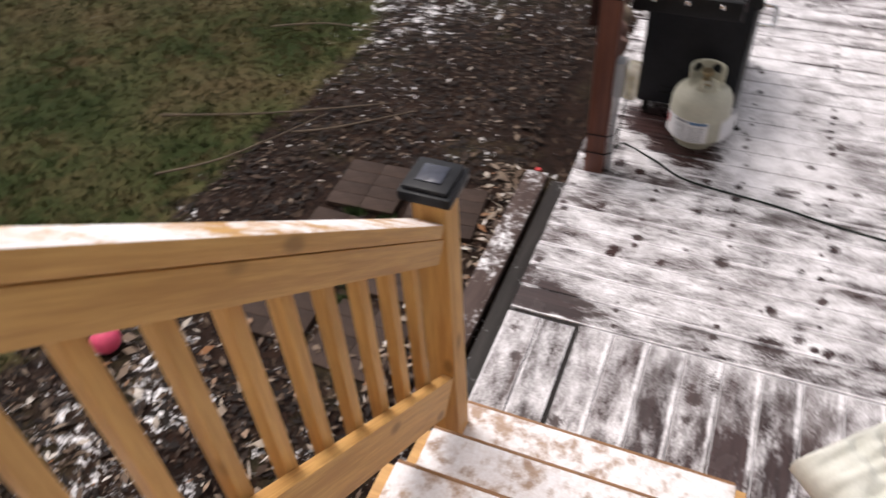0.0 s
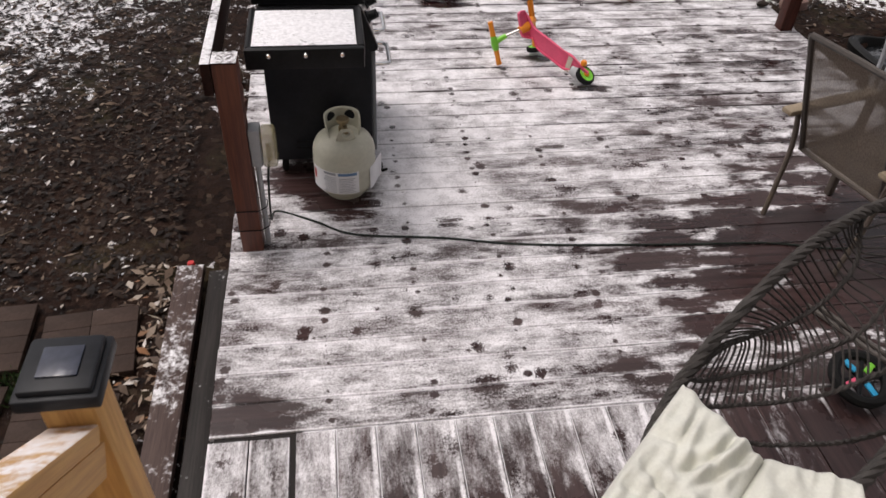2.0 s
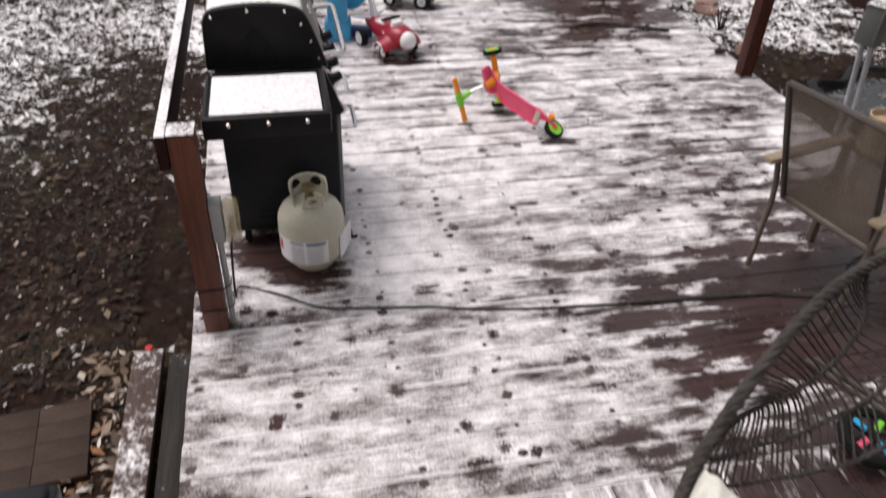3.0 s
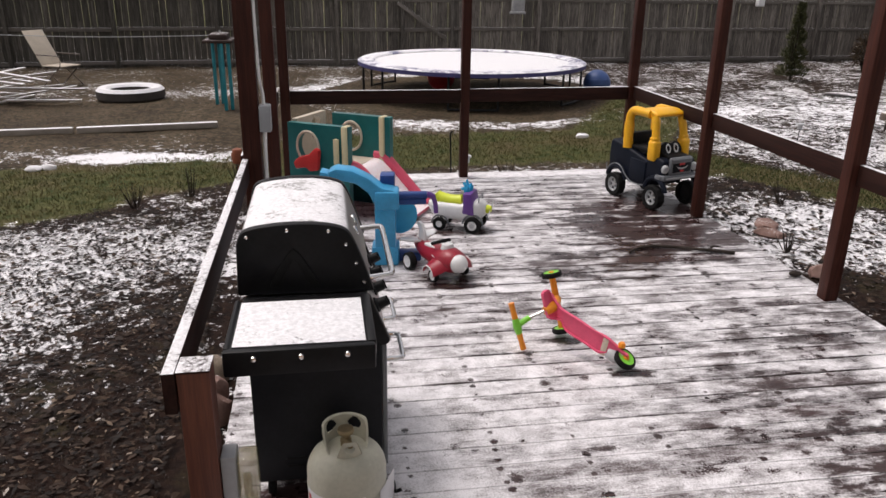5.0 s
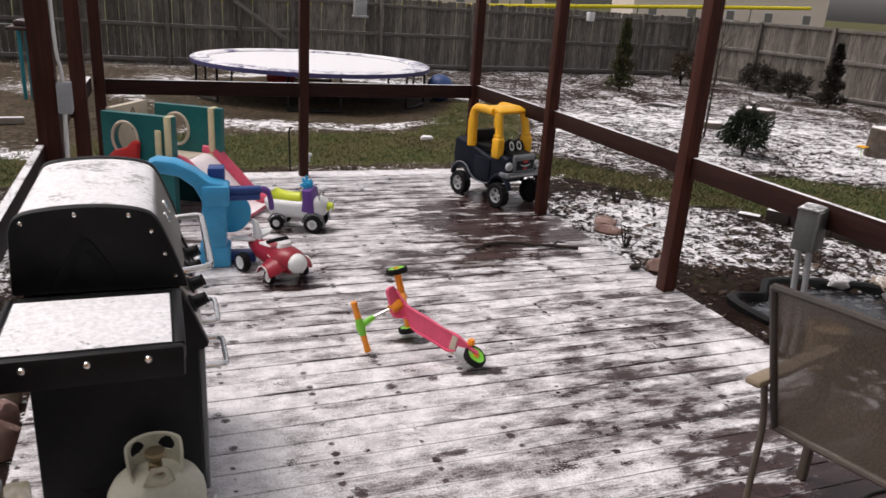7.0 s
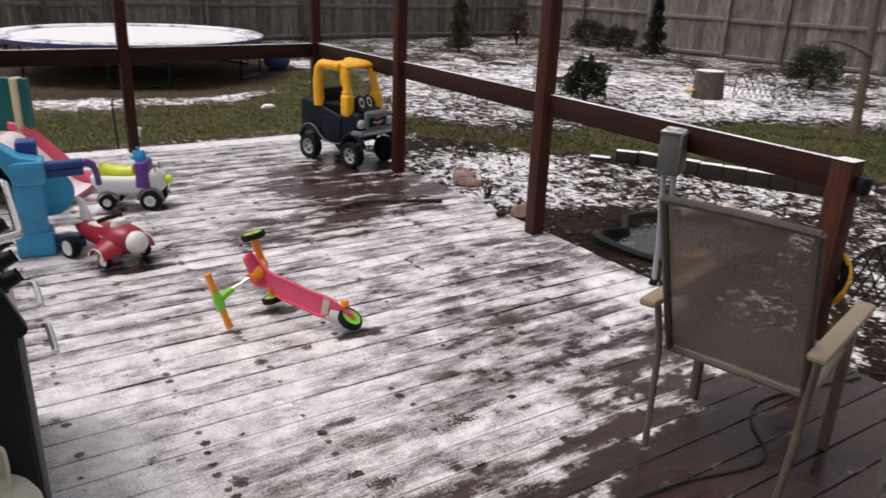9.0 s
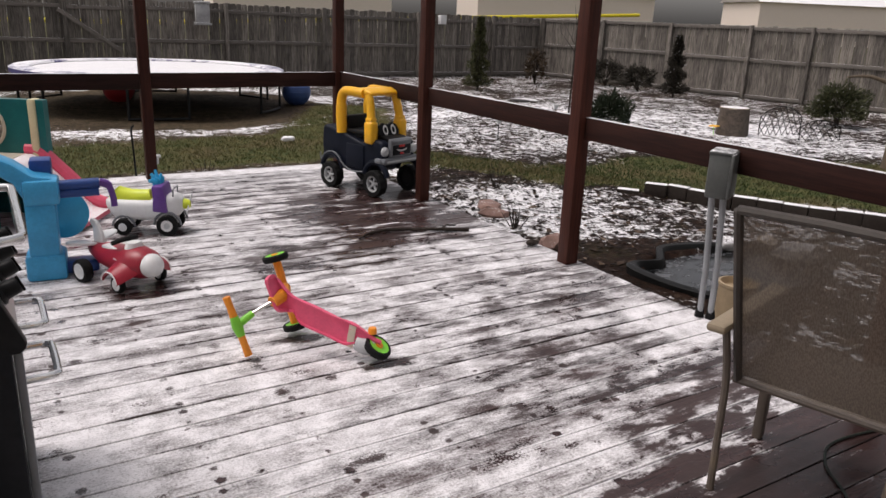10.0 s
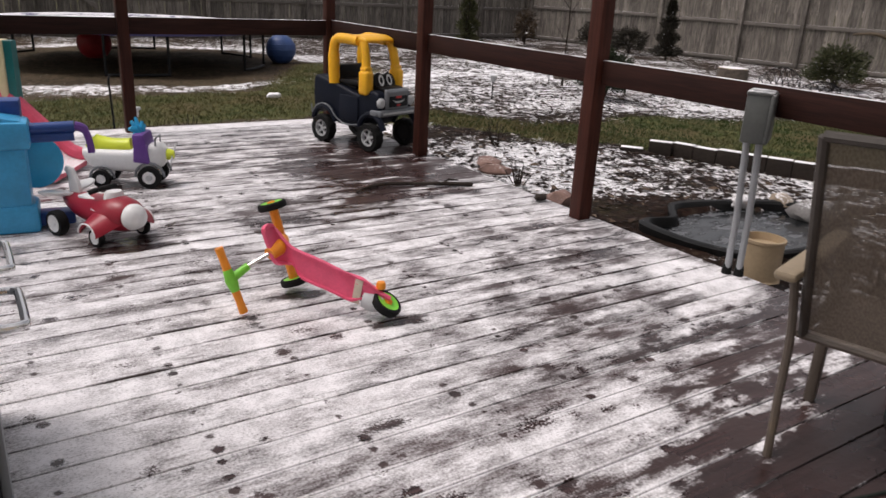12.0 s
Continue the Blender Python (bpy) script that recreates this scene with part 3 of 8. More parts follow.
def frame_m(o, ax, ay):
    """A pose with its own x and y along the given ways."""
    ax = Vector(ax).normalized()
    az = ax.cross(Vector(ay)).normalized()
    ay = az.cross(ax)
    return Matrix(((ax.x, ay.x, az.x, o[0]), (ax.y, ay.y, az.y, o[1]), (ax.z, ay.z, az.z, o[2]), (0, 0, 0, 1)))


XZ = Matrix(((1, 0, 0, 0), (0, 0, -1, 0), (0, 1, 0, 0), (0, 0, 0, 1)))
GZ = -0.18


# ---- ground: one sheet, beds of mulch, strips of lawn, thin snow ----
LAWN = [((-7.0, 5.0), (-2.6, 6.3), 1.15), ((-2.6, 6.3), (0.5, 7.7), 0.75), ((0.5, 7.9), (4.2, 8.1), 1.0), ((4.2, 8.1), (5.3, 6.7), 0.60),
        ((5.3, 6.7), (6.5, 5.3), 0.42), ((6.5, 5.3), (8.0, 4.5), 0.62), ((8.0, 4.5), (9.8, 3.4), 1.35), ((9.8, 3.4), (12.5, 0.5), 1.7), ((4.9, 8.6), (6.6, 11.5), 0.75),
        ((-4.3, -4.5), (-3.75, 1.0), 1.9), ((-3.75, 1.0), (-6.0, 4.2), 1.6)]


def seg_dist(X, Y, a, b):
    ax, ay = a
    dx, dy = b[0] - ax, b[1] - ay
    t = np.clip(((X - ax) * dx + (Y - ay) * dy) / (dx * dx + dy * dy), 0, 1)
    return np.hypot(X - ax - t * dx, Y - ay - t * dy)


def lawn_at(X, Y):
    d = np.full_like(X, 9.0)
    for a, b, w in LAWN:
        d = np.minimum(d, seg_dist(X, Y, a, b) - w)
    return np.clip(0.5 - d / 0.9, 0, 1)


SNOWY = [(-1.7, 4.1, 2.0, 1.3, 0.20), (-1.9, 1.9, 1.1, 1.4, 0.13), (-0.7, 2.2, 0.9, 1.5, -0.10), (-0.8, 0.0, 1.3, 1.6, -0.34), (-1.6, 7.8, 1.3, 0.35, 0.45), (-3.0, 10.6, 4.5, 2.2, -0.5),
         (2.5, 6.2, 3.0, 0.35, 0.42), (5.2, 4.2, 1.2, 1.3, 0.2), (4.9, 2.2, 0.7, 1.0, -0.32),
         (10.0, 9.0, 5.0, 4.0, 0.14), (7.2, 3.2, 1.2, 1.6, 0.14), (13.0, 5.5, 5.0, 2.2, 0.10), (-4.0, 16.0, 6.0, 2.2, -0.15), (-1.2, -2.2, 1.2, 1.1, -0.06)]


def snow_at(X, Y):
    s = np.full_like(X, 0.50)
    for cx, cy, rx, ry, k in SNOWY:
        q = ((X - cx) / rx) ** 2 + ((Y - cy) / ry) ** 2
        s += k * np.clip(1.25 - q, 0, 1)
    # bare dark soil under the trampoline, with a rim of snow round it
    ring = np.hypot(X - 3.45, Y - 12.9)
    s += np.where(ring < 2.95, -0.45, 0.0) + 0.17 * np.exp(-((ring - 3.30) / 0.34) ** 2)
    return s - 0.30 * lawn_at(X, Y)


def lumps(X, Y):
    return 0.018 * np.sin(2.1 * X + 0.7 * np.sin(1.7 * Y)) * np.sin(1.6 * Y + 1.1) + 0.010 * np.sin(6.3 * X + 2.0 * Y) * np.sin(5.1 * Y - 1.7 * X)


def make_ground():
    xs = np.concatenate(([-900, -300, -90, -40, -22], np.arange(-14, 22.01, 0.16), [30, 50, 110, 320, 900]))
    ys = np.concatenate(([-900, -300, -90, -30, -12], np.arange(-6, 21.01, 0.16), [28, 50, 120, 320, 900]))
    X, Y = np.meshgrid(xs, ys)
    near = (np.abs(X - 4) < 18) & (np.abs(Y - 7.5) < 13.5)
    Z = GZ + np.where(near, lumps(X, Y), 0)
    under = (X > -0.35) & (X < 4.4) & (Y < 6.1)
    Z = np.where(under, np.minimum(Z, GZ - 0.02), Z)
    pond = np.hypot((X - 5.33) / 0.80, (Y - 2.0) / 0.50)
    Z = np.where(pond < 0.9, GZ - 0.22, Z)
    ny, nx = X.shape
    idx = np.arange(nx * ny).reshape(ny, nx)
    quads = np.stack((idx[:-1, :-1], idx[:-1, 1:], idx[1:, 1:], idx[1:, :-1]), -1).reshape(-1, 4)
    me = bpy.data.meshes.new("ground")
    me.from_pydata(np.stack((X, Y, Z), -1).reshape(-1, 3).tolist(), [], quads.tolist())
    far = ~near
    L = np.where(far, np.where((Y > 19.5) | (X > 19), 1.0, 0.6), lawn_at(X, Y))
    S = np.where(far, 0.1, snow_at(X, Y))
    for key, val in (("lawn", L), ("snow", S)):
        at = me.attributes.new(key, "FLOAT", "POINT")
        at.data.foreach_set("value", val.reshape(-1).astype(np.float32))
    me.materials.append(M_ground)
    me.shade_smooth()
    return tagged(new("ground", me), "dark mulch beds and brown-green lawn dusted with snow", "ground", kind="structure")


make_ground()

# ---- deck ----
DECK_X, DECK_Y0, DECK_Y1, SEAM = 4.005, -1.9, 5.92, -1.022
PITCH = 0.146
deck = thing("deck", "maroon-stained timber deck with patchy thin snow", "deck", kind="structure")
bm = bm_new()
box(bm, (0.02, DECK_Y0 - 1.3, -0.085), (DECK_X - 0.02, DECK_Y1 - 0.02, -0.0095))
part("joint_bed", bm, M_gap, deck)
bm = bm_new()
box(bm, (0.012, DECK_Y0 - 1.3, -0.17), (0.05, DECK_Y1 - 0.02, -0.03), 0.003)
box(bm, (DECK_X - 0.05, DECK_Y0 - 1.3, -0.17), (DECK_X - 0.012, DECK_Y1 - 0.02, -0.03), 0.003)
box(bm, (0.05, DECK_Y1 - 0.06, -0.17), (DECK_X - 0.05, DECK_Y1 - 0.022, -0.03), 0.003)
part("rim_joist", bm, M_step, deck, "dark board skirting")


# ---- railing of the deck: square posts and one board on edge ----
railing = thing("deck_railing", "stained timber deck posts with one snow-topped rail", "railing", kind="structure")
TALL = 2.6


def post(x, y, w, top, material, label="", name="post"):
    b = bm_new()
    box(b, (-w / 2, -w / 2, 0), (w / 2, w / 2, top), 0.004)
    ob = part(name, b, material, railing, label)
    ob.location = (x, y, 0.0)
    return ob


POST_A = (0.108, 0.055)
post(*POST_A, 0.096, 0.955, M_red, "short red-brown post, snow on its end")
post(0.065, 2.78, 0.112, TALL, M_brown)
post(0.09, 4.35, 0.10, TALL, M_brown)
post(0.135, 5.80, 0.095, TALL, M_brown)
post(1.995, 5.80, 0.09, TALL, M_brown)
post(3.875, 5.88, 0.09, TALL, M_brown)
post(3.905, 4.17, 0.09, TALL, M_brown)
post(3.912, 2.258, 0.095, TALL, M_brown)
POST_B = (3.95, 0.225)
post(*POST_B, 0.10, 0.955, M_brown, "short brown corner post")
for x, y in (POST_A, POST_B):
    b = bm_new()
    box(b, (-0.05, -0.05, 0), (0.05, 0.05, 0.008), 0.003)
    ob = part("post_end", b, M_rail, railing, "snowy sawn end of a post")
    ob.location = (x, y, 0.955)


def rail(a, b, top=0.963, h=0.138, t=0.038):
    a, b = Vector(a), Vector(b)
    d = b - a
    bmx = bm_new()
    box(bmx, (0, -t / 2, -h), (d.length, t / 2, 0), 0.003)
    ob = part("rail", bmx, M_rail, railing)
    ob.matrix_local = Matrix.Translation((a.x, a.y, top)) @ Matrix.Rotation(math.atan2(d.y, d.x), 4, "Z")
    return ob


rail((0.038, 0.0, 0), (0.02, 2.73, 0))
rail((0.0, 2.83, 0), (0.0, 4.31, 0))
rail((0.03, 4.39, 0), (0.055, 5.76, 0))
rail((0.185, 5.78, 0), (1.945, 5.78, 0), 0.945)
rail((2.042, 5.79, 0), (3.828, 5.87, 0), 0.95)
rail((3.895, 5.833, 0), (3.91, 4.217, 0), 0.955)
rail((3.925, 4.122, 0), (3.932, 2.308, 0), 0.958)
rail((3.932, 2.208, 0), (3.946, 0.277, 0), 0.958)

# ---- stairs of new pine ----
RISE, RUN, Y_FIRST, SX0, SX1 = 0.183, 0.245, -1.66, 0.03, 0.988
stairs = thing("stairs", "new pine steps with snow on the treads", "stairs", kind="structure")
for i in range(5):
    b = bm_new()
    z, y = RISE * (i + 1), Y_FIRST - RUN * i
    box(b, (0, -0.272, -0.036), (SX1 - SX0, -0.014, 0), 0.003)
    ob = part("tread", b, M_tread, stairs)
    ob.location = (SX0, y, z)
    b = bm_new()
    box(b, (0, -0.0135, -0.036), (SX1 - SX0, 0, -0.003), 0.005)
    part("nosing", b, M_nosing, ob, "bare wet front edge")
    b = bm_new()
    box(b, (0, -0.02, 0), (SX1 - SX0 - 0.02, 0, RISE - 0.038), 0.002)
    ob = part("riser", b, M_new, stairs)
    ob.location = (SX0 + 0.01, y - 0.024, z - RISE + 0.001)
for x0 in (SX0 - 0.036, SX1 + 0.001):
    pts = [(Y_FIRST - 0.02, 0.0), (Y_FIRST - 0.02, 0.15)]
    for i in range(5):
        y = Y_FIRST - RUN * i
        pts += [(y - 0.02, RISE * (i + 1) - 0.015), (y - RUN - 0.02, RISE * (i + 1) - 0.015)]
    pts += [(pts[-1][0], 0.62), (Y_FIRST - 0.30, 0.0)]
    b = bm_new()
    plate(b, pts, 0.035, Matrix(((0, 0, 1, x0), (1, 0, 0, 0), (0, 1, 0, 0), (0, 0, 0, 1))))
    part("stringer", b, M_new, stairs)
landing = thing("landing", "new pine landing at the head of the steps", "landing", kind="structure")
for i in range(7):
    b = bm_new()
    box(b, (0, 0, -0.036), (1.9, 0.138, 0), 0.004)
    ob = part("board", b, M_tread, landing)
    ob.location = (-0.45, Y_FIRST - 5 * RUN - 0.14 - 0.144 * i, 6 * RISE)
for x, y in ((-0.4, -3.0), (1.4, -3.0), (-0.4, -3.75), (1.4, -3.75)):
    b = bm_new()
    box(b, (-0.045, -0.045, -0.2), (0.045, 0.045, 6 * RISE - 0.04), 0.004)
    ob = part("support", b, M_new_z, landing)
    ob.location = (x, y, 0)
b = bm_new()
box(b, (-9, -4.15, -0.3), (9, -3.95, 5.2))
M_siding = surface("pale_house_wall", (0.55, 0.54, 0.50), 0.7, vary=0.06, relief=0.1)
tagged(part("wall_house", b, M_siding, None), "plain pale house wall behind the landing", "wall", kind="structure")

SLOPE = math.atan(0.83)
M_cap = surface("black_cap", (0.010, 0.011, 0.014), 0.40, vary=0.3, relief=0.06)
M_cell = surface("solar_cell", (0.03, 0.035, 0.055), 0.15, vary=0.3, relief=0.0, wear=(0.45, 0.45, 0.48))


def stair_rail(name, xc, sign):
    """A sloping handrail on balusters with a newel at its foot. sign: towards the steps."""
    g = thing(name, "new pine stair railing with square balusters and black post cap", "railing", group="stair railings")
    yp = -1.79
    b = bm_new()
    box(b, (-0.046, -0.046, 0), (0.046, 0.046, 1.276), 0.004)
    newel = part("newel_post", b, M_new_z, g)
    newel.location = (xc, yp, 0.0)
    b = bm_new()
    box(b, (-0.072, -0.072, 0), (0.072, 0.072, 0.032), 0.007)
    box(b, (-0.062, -0.062, 0.030), (0.062, 0.062, 0.046), 0.006)
    cap = part("post_cap", b, M_cap, newel, "black solar post cap")
    cap.location = (0, 0, 1.274)
    b = bm_new()
    box(b, (-0.034, -0.034, 0), (0.034, 0.034, 0.004), 0.001)
    cell = part("solar_cell", b, M_cell, newel, "small square solar cell")
    cell.location = (0, 0, 1.320)
    y0 = yp - 0.047
    ln = 1.55
    sl = Matrix.Rotation(-math.pi / 2, 4, "Z") @ Matrix.Rotation(-SLOPE, 4, "Y")
    def bar(nm, y_at, z_top, w, h, material, off=0.0, start=0.0):
        b = bm_new()
        box(b, (start, -w / 2, -h), (ln, w / 2, 0), 0.006 if nm == "handrail" else 0.003)
        ob = part(nm, b, material, g)
        ob.matrix_local = Matrix.Translation((xc + off, y_at, z_top)) @ sl
    bar("handrail", y0, 1.202, 0.090, 0.038, M_new_snow, 0.0, 0.0)
    bar("upper_rail", y0, 1.150, 0.038, 0.068, M_new, sign * 0.022)
    bar("lower_rail", y0, 0.555, 0.038, 0.132, M_new, sign * 0.022)
    for i in range(11):
        yy = y0 - 0.105 - 0.1207 * i
        zt = (y0 - yy) * math.tan(SLOPE)
        b = bm_new()
        box(b, (-0.017, -0.017, 0), (0.017, 0.017, 0.72), 0.002)
        ob = part("baluster", b, M_new_z, g)
        ob.location = (xc - sign * 0.015, yy, 0.42 + zt)
    return g


stair_rail("stair_railing", 0.038, 1)
right_post = thing("stair_post", "tall new pine post beside the steps", "post")
b = bm_new()
box(b, (-0.046, -0.046, -0.18), (0.046, 0.046, 2.30), 0.004)
ob = part("post", b, M_new_z, right_post)
ob.location = (1.026, -2.556, 0.0)

# ---- planks that edge the deck beside the steps ----
for x0, w, y1, z, mt in ((-0.262, 0.125, 0.055, -0.10, M_step), (-0.118, 0.100, 0.045, -0.135, M_slate)):
    g = thing("edging_plank", "worn dark plank lying along the deck edge", "plank", group="edging planks")
    b = bm_new()
    box(b, (0, 0, -0.045), (1.75, w, 0), 0.006)
    ob = part("plank", b, mt, g)
    g.matrix_world = Matrix.Translation((x0 + w, y1 - 1.75, z)) @ Matrix.Rotation(math.pi / 2, 4, "Z")

# ---- lower platform past the corner post ----
low = thing("lower_platform", "lower dark timber platform beside the deck", "deck", kind="structure")
for i in range(9):
    b = bm_new()
    box(b, (0, 0, -0.03), (1.5, 0.14, 0), 0.004)
    ob = part("board", b, M_deck_x, low)
    ob.location = (DECK_X + 0.05, -0.15 - 0.146 * (i + 1), -0.10)
b = bm_new()
box(b, (DECK_X + 0.08, -1.44, -0.24), (DECK_X + 1.5, -0.18, -0.135))
part("frame", b, M_step, low)


# ---- fences ----
def fence(name, a, b, height, z0, label, stops, levels):
    """Boards from a to b, with a post at each of stops (metres along) and rails between them."""
    g = thing(name, label, "fence", kind="structure")
    a, b = Vector((*a, 0)), Vector((*b, 0))
    d = b - a
    ang = math.atan2(d.y, d.x)
    rot = Matrix.Rotation(ang, 4, "Z")
    meshes = []
    for k in range(4):
        q = bm_new()
        h = height + (0.0, 0.012, -0.015, 0.006)[k]
        plate(q, [(0, 0), (0.139, 0), (0.139, h - 0.03), (0.118, h), (0.021, h), (0, h - 0.03)], 0.016, XZ)
        o = part("board", q, M_fence, g)
        meshes.append(o.data)
        bpy.data.objects.remove(o)
    n = int(d.length / 0.146)
    rs = random.Random(5)
    for i in range(n):
        p = a + d * (i / n)
        share("board", meshes[rs.randrange(4)], g, Matrix.Translation((p.x, p.y, z0 + rs.uniform(-0.012, 0.012))) @ rot @ Matrix.Rotation(rs.uniform(-0.008, 0.008), 4, "Y"))
    side = Vector((d.y, -d.x, 0)).normalized()
    along = d.normalized()
    for at in stops:
        p = a + along * at + side * 0.075
        q = bm_new()
        box(q, (-0.045, -0.045, 0), (0.045, 0.045, height + 0.02), 0.004)
        o = part("fence_post", q, M_fence, g)
        o.matrix_local = Matrix.Translation((p.x, p.y, z0)) @ rot
    for a0, a1 in zip(stops, stops[1:]):
        sag = rs.uniform(-0.018, 0.018)
        for z in levels:
            p0 = a + along * (a0 - 0.01) + side * 0.038
            q = bm_new()
            box(q, (0, -0.019, -0.045), (a1 - a0 + 0.02, 0.019, 0.045), 0.003)
            o = part("fence_rail", q, M_fence_rail, g)
            o.matrix_local = Matrix.Translation((p0.x, p0.y, z0 + z + sag)) @ rot @ Matrix.Rotation(rs.uniform(-0.008, 0.008), 4, "Y")
    return g


FZ = GZ - 0.02
fence("fence_back", (-14.0, 17.3), (17.0, 19.0), 1.85, FZ, "weathered grey board fence with rails and posts", [0.1, 2.4, 4.8, 7.2, 9.6, 12.0, 14.95, 16.65, 17.97, 20.35, 23.05, 26.1, 28.9, 30.9], (0.12, 0.92, 1.66))
fence("fence_side", (17.0, 19.0), (19.2, 3.0), 1.85, FZ, "weathered grey board fence along the side", [0.08, 2.6, 5.0, 7.4, 9.0, 11.4, 13.8, 16.0], (0.10, 1.02, 1.80))


def set_m(ob, m):
    ob.matrix_local = m
    return ob


def smooth_path(pts, k=8):
    """Points along a soft curve through the given ones."""
    P = [Vector(p) for p in pts]
    out = []
    for i in range(len(P) - 1):
        a, p, q, r = P[max(i - 1, 0)], P[i], P[i + 1], P[min(i + 2, len(P) - 1)]
        for j in range(k):
            t = j / k
            out.append(0.5 * ((2 * p) + (q - a) * t + (2 * a - 5 * p + 4 * q - r) * t * t + (3 * p - a - 3 * q + r) * t ** 3))
    out.append(P[-1])
    return out


def wheel(parent, centre, axis, r, w, rim_mat=M_silver, spokes=5, tread=True, hub_mat=None, ri=0.62):
    """A wheel: tyre, with its rim under it. axis points to the outer side."""
    az = Vector(axis).normalized()
    m = frame_m(centre, az.orthogonal(), az.cross(az.orthogonal()))
    b = bm_new()
    h = w / 2
    n = 48 if tread else 28
    lathe(b, [(r * ri, -h), (r * 0.93, -h), (r, -h * 0.6), (r, h * 0.6), (r * 0.93, h), (r * ri, h), (r * (ri - 0.04), h * 0.5), (r * (ri - 0.04), -h * 0.5), (r * ri, -h)], n)
    if tread:
        for v in b.verts:
            if math.hypot(v.co.x, v.co.y) > 0.9 * r and round(math.atan2(v.co.y, v.co.x) * n / 2 / math.pi) % 4 < 2:
                v.co.x *= 1.045
                v.co.y *= 1.045
    t = part("wheel", b, M_rubber, parent, "black tyre")
    set_m(t, m)
    b = bm_new()
    if not spokes:
        lathe(b, [(0, h * 1.02), (r * 0.18, h * 1.0), (r * 0.22, h * 0.88), (r * (ri - 0.08), h * 0.92), (r * (ri - 0.02), h * 1.04), (r * ri, h * 0.9), (r * ri, -h * 0.9), (0, -h * 0.95)], 24)
    else:
        back = bm_new()
        lathe(back, [(0, h * 0.10), (r * ri, h * 0.10), (r * ri, -h * 0.6), (0, -h * 0.6)], 24)
        part("rim_well", back, M_black, t)
        lathe(b, [(r * (ri - 0.12), h * 0.12), (r * (ri - 0.10), h * 0.78), (r * ri, h * 0.82), (r * ri, h * 0.12)], 24)
        lathe(b, [(0, h * 0.62), (r * 0.15, h * 0.60), (r * 0.19, h * 0.12), (0, h * 0.12)], 16)
    for k in range(spokes):
        q = 2 * math.pi * k / max(1, spokes)
        box(b, (r * 0.15, -r * 0.075, h * 0.12), (r * (ri - 0.06), r * 0.075, h * 0.58), r * 0.02, Matrix.Rotation(q, 4, "Z"), 1)
    part("rim", b, rim_mat, t)
    if hub_mat:
        b = bm_new()
        lathe(b, [(0, h * 1.3), (r * 0.26, h * 1.25), (r * 0.31, h * 0.6), (0, h * 0.6)], 16)
        part("hub", b, hub_mat, t)
    return t


# ---- gas grill ----
grill = thing("gas_grill", "black and steel gas grill with snow on its lid", "grill", Matrix.Translation((0, 0, 0)))
GX0, GX1, GY0, GY1 = 0.195, 0.722, 0.62, 1.42
b = bm_new()
box(b, (GX0, GY0, 0.09), (GX1 - 0.012, GY1, 0.715), 0.012)
cart = part("cart", b, M_panel, grill, "charcoal sheet-steel cabinet")
for k in range(2):
    for j in range(2):
        b = bm_new()
        box(b, (GX0 + 0.12 + 0.13 * j, GY0 - 0.004, 0.16 + 0.035 * k), (GX0 + 0.21 + 0.13 * j, GY0 + 0.002, 0.172 + 0.035 * k), 0.002)
        part("louvre", b, M_black, cart)
for k in range(2):
    b = bm_new()
    y0 = GY0 + 0.02 + k * 0.385
    box(b, (GX1 - 0.011, y0, 0.12), (GX1 + 0.010, y0 + 0.375, 0.685), 0.006)
    part("door", b, M_grey, grill, "dull grey steel door")
hood = [(0.172, 0.90), (0.180, 1.10), (0.200, 1.145), (0.25, 1.165), (0.36, 1.177), (0.47, 1.175), (0.562, 1.158), (0.602, 1.125), (0.638, 1.04), (0.672, 0.94), (0.684, 0.90)]
hood = [(0.172, 0.90)] + [(p.x, p.y) for p in smooth_path([(x, z, 0) for x, z in hood[1:]], 4)] + [(0.684, 0.895)]
b = bm_new()
plate(b, hood, 0.66, Matrix.Translation((0, GY0 + 0.12 + 0.66, 0)) @ XZ, 0.006)
lid = part("lid", b, M_hood, grill, "steel lid with thin snow on top")
for y0 in (GY0 + 0.08, GY0 + 0.12 + 0.66 - 0.0):
    b = bm_new()
    cap = [((x - 0.44) * 1.025 + 0.44, (z - 1.02) * 1.03 + 1.02) for x, z in hood]
    plate(b, cap, 0.045, Matrix.Translation((0, y0 + 0.045, 0)) @ XZ, 0.012)
    e = part("lid_end", b, M_black, lid, "black cast end of the lid")
for x, z in ((0.215, 1.135), (0.365, 1.158), (0.52, 1.150), (0.585, 1.095), (0.622, 1.015), (0.650, 0.935)):
    b = bm_new()
    lathe(b, [(0, 0.007), (0.006, 0.006), (0.0085, 0.0), (0, 0)], 10, Matrix.Translation((x, GY0 + 0.079, z)) @ Matrix.Rotation(math.pi / 2, 4, "X"))
    part("bolt", b, M_chrome, lid)
b = bm_new()
plate(b, [(0.288, 0.935), (0.358, 1.062), (0.385, 1.085), (0.412, 1.062), (0.482, 0.935), (0.445, 0.935), (0.396, 1.030), (0.385, 1.040), (0.374, 1.030), (0.325, 0.935)], 0.010, Matrix.Translation((0, GY0 + 0.08, 0)) @ XZ, 0.003)
part("lid_emblem", b, M_rubber, lid, "raised black chevron")
b = bm_new()
tube(b, [(0.665, 0.735, 0.935), (0.745, 0.735, 0.945), (0.760, 0.742, 0.947), (0.766, 0.76, 0.948), (0.768, 1.30, 0.952), (0.764, 1.322, 0.952), (0.748, 1.33, 0.952), (0.660, 1.33, 0.945)], 0.0125, 10)
part("lid_handle", b, M_chrome, lid, "bright steel handle bar")
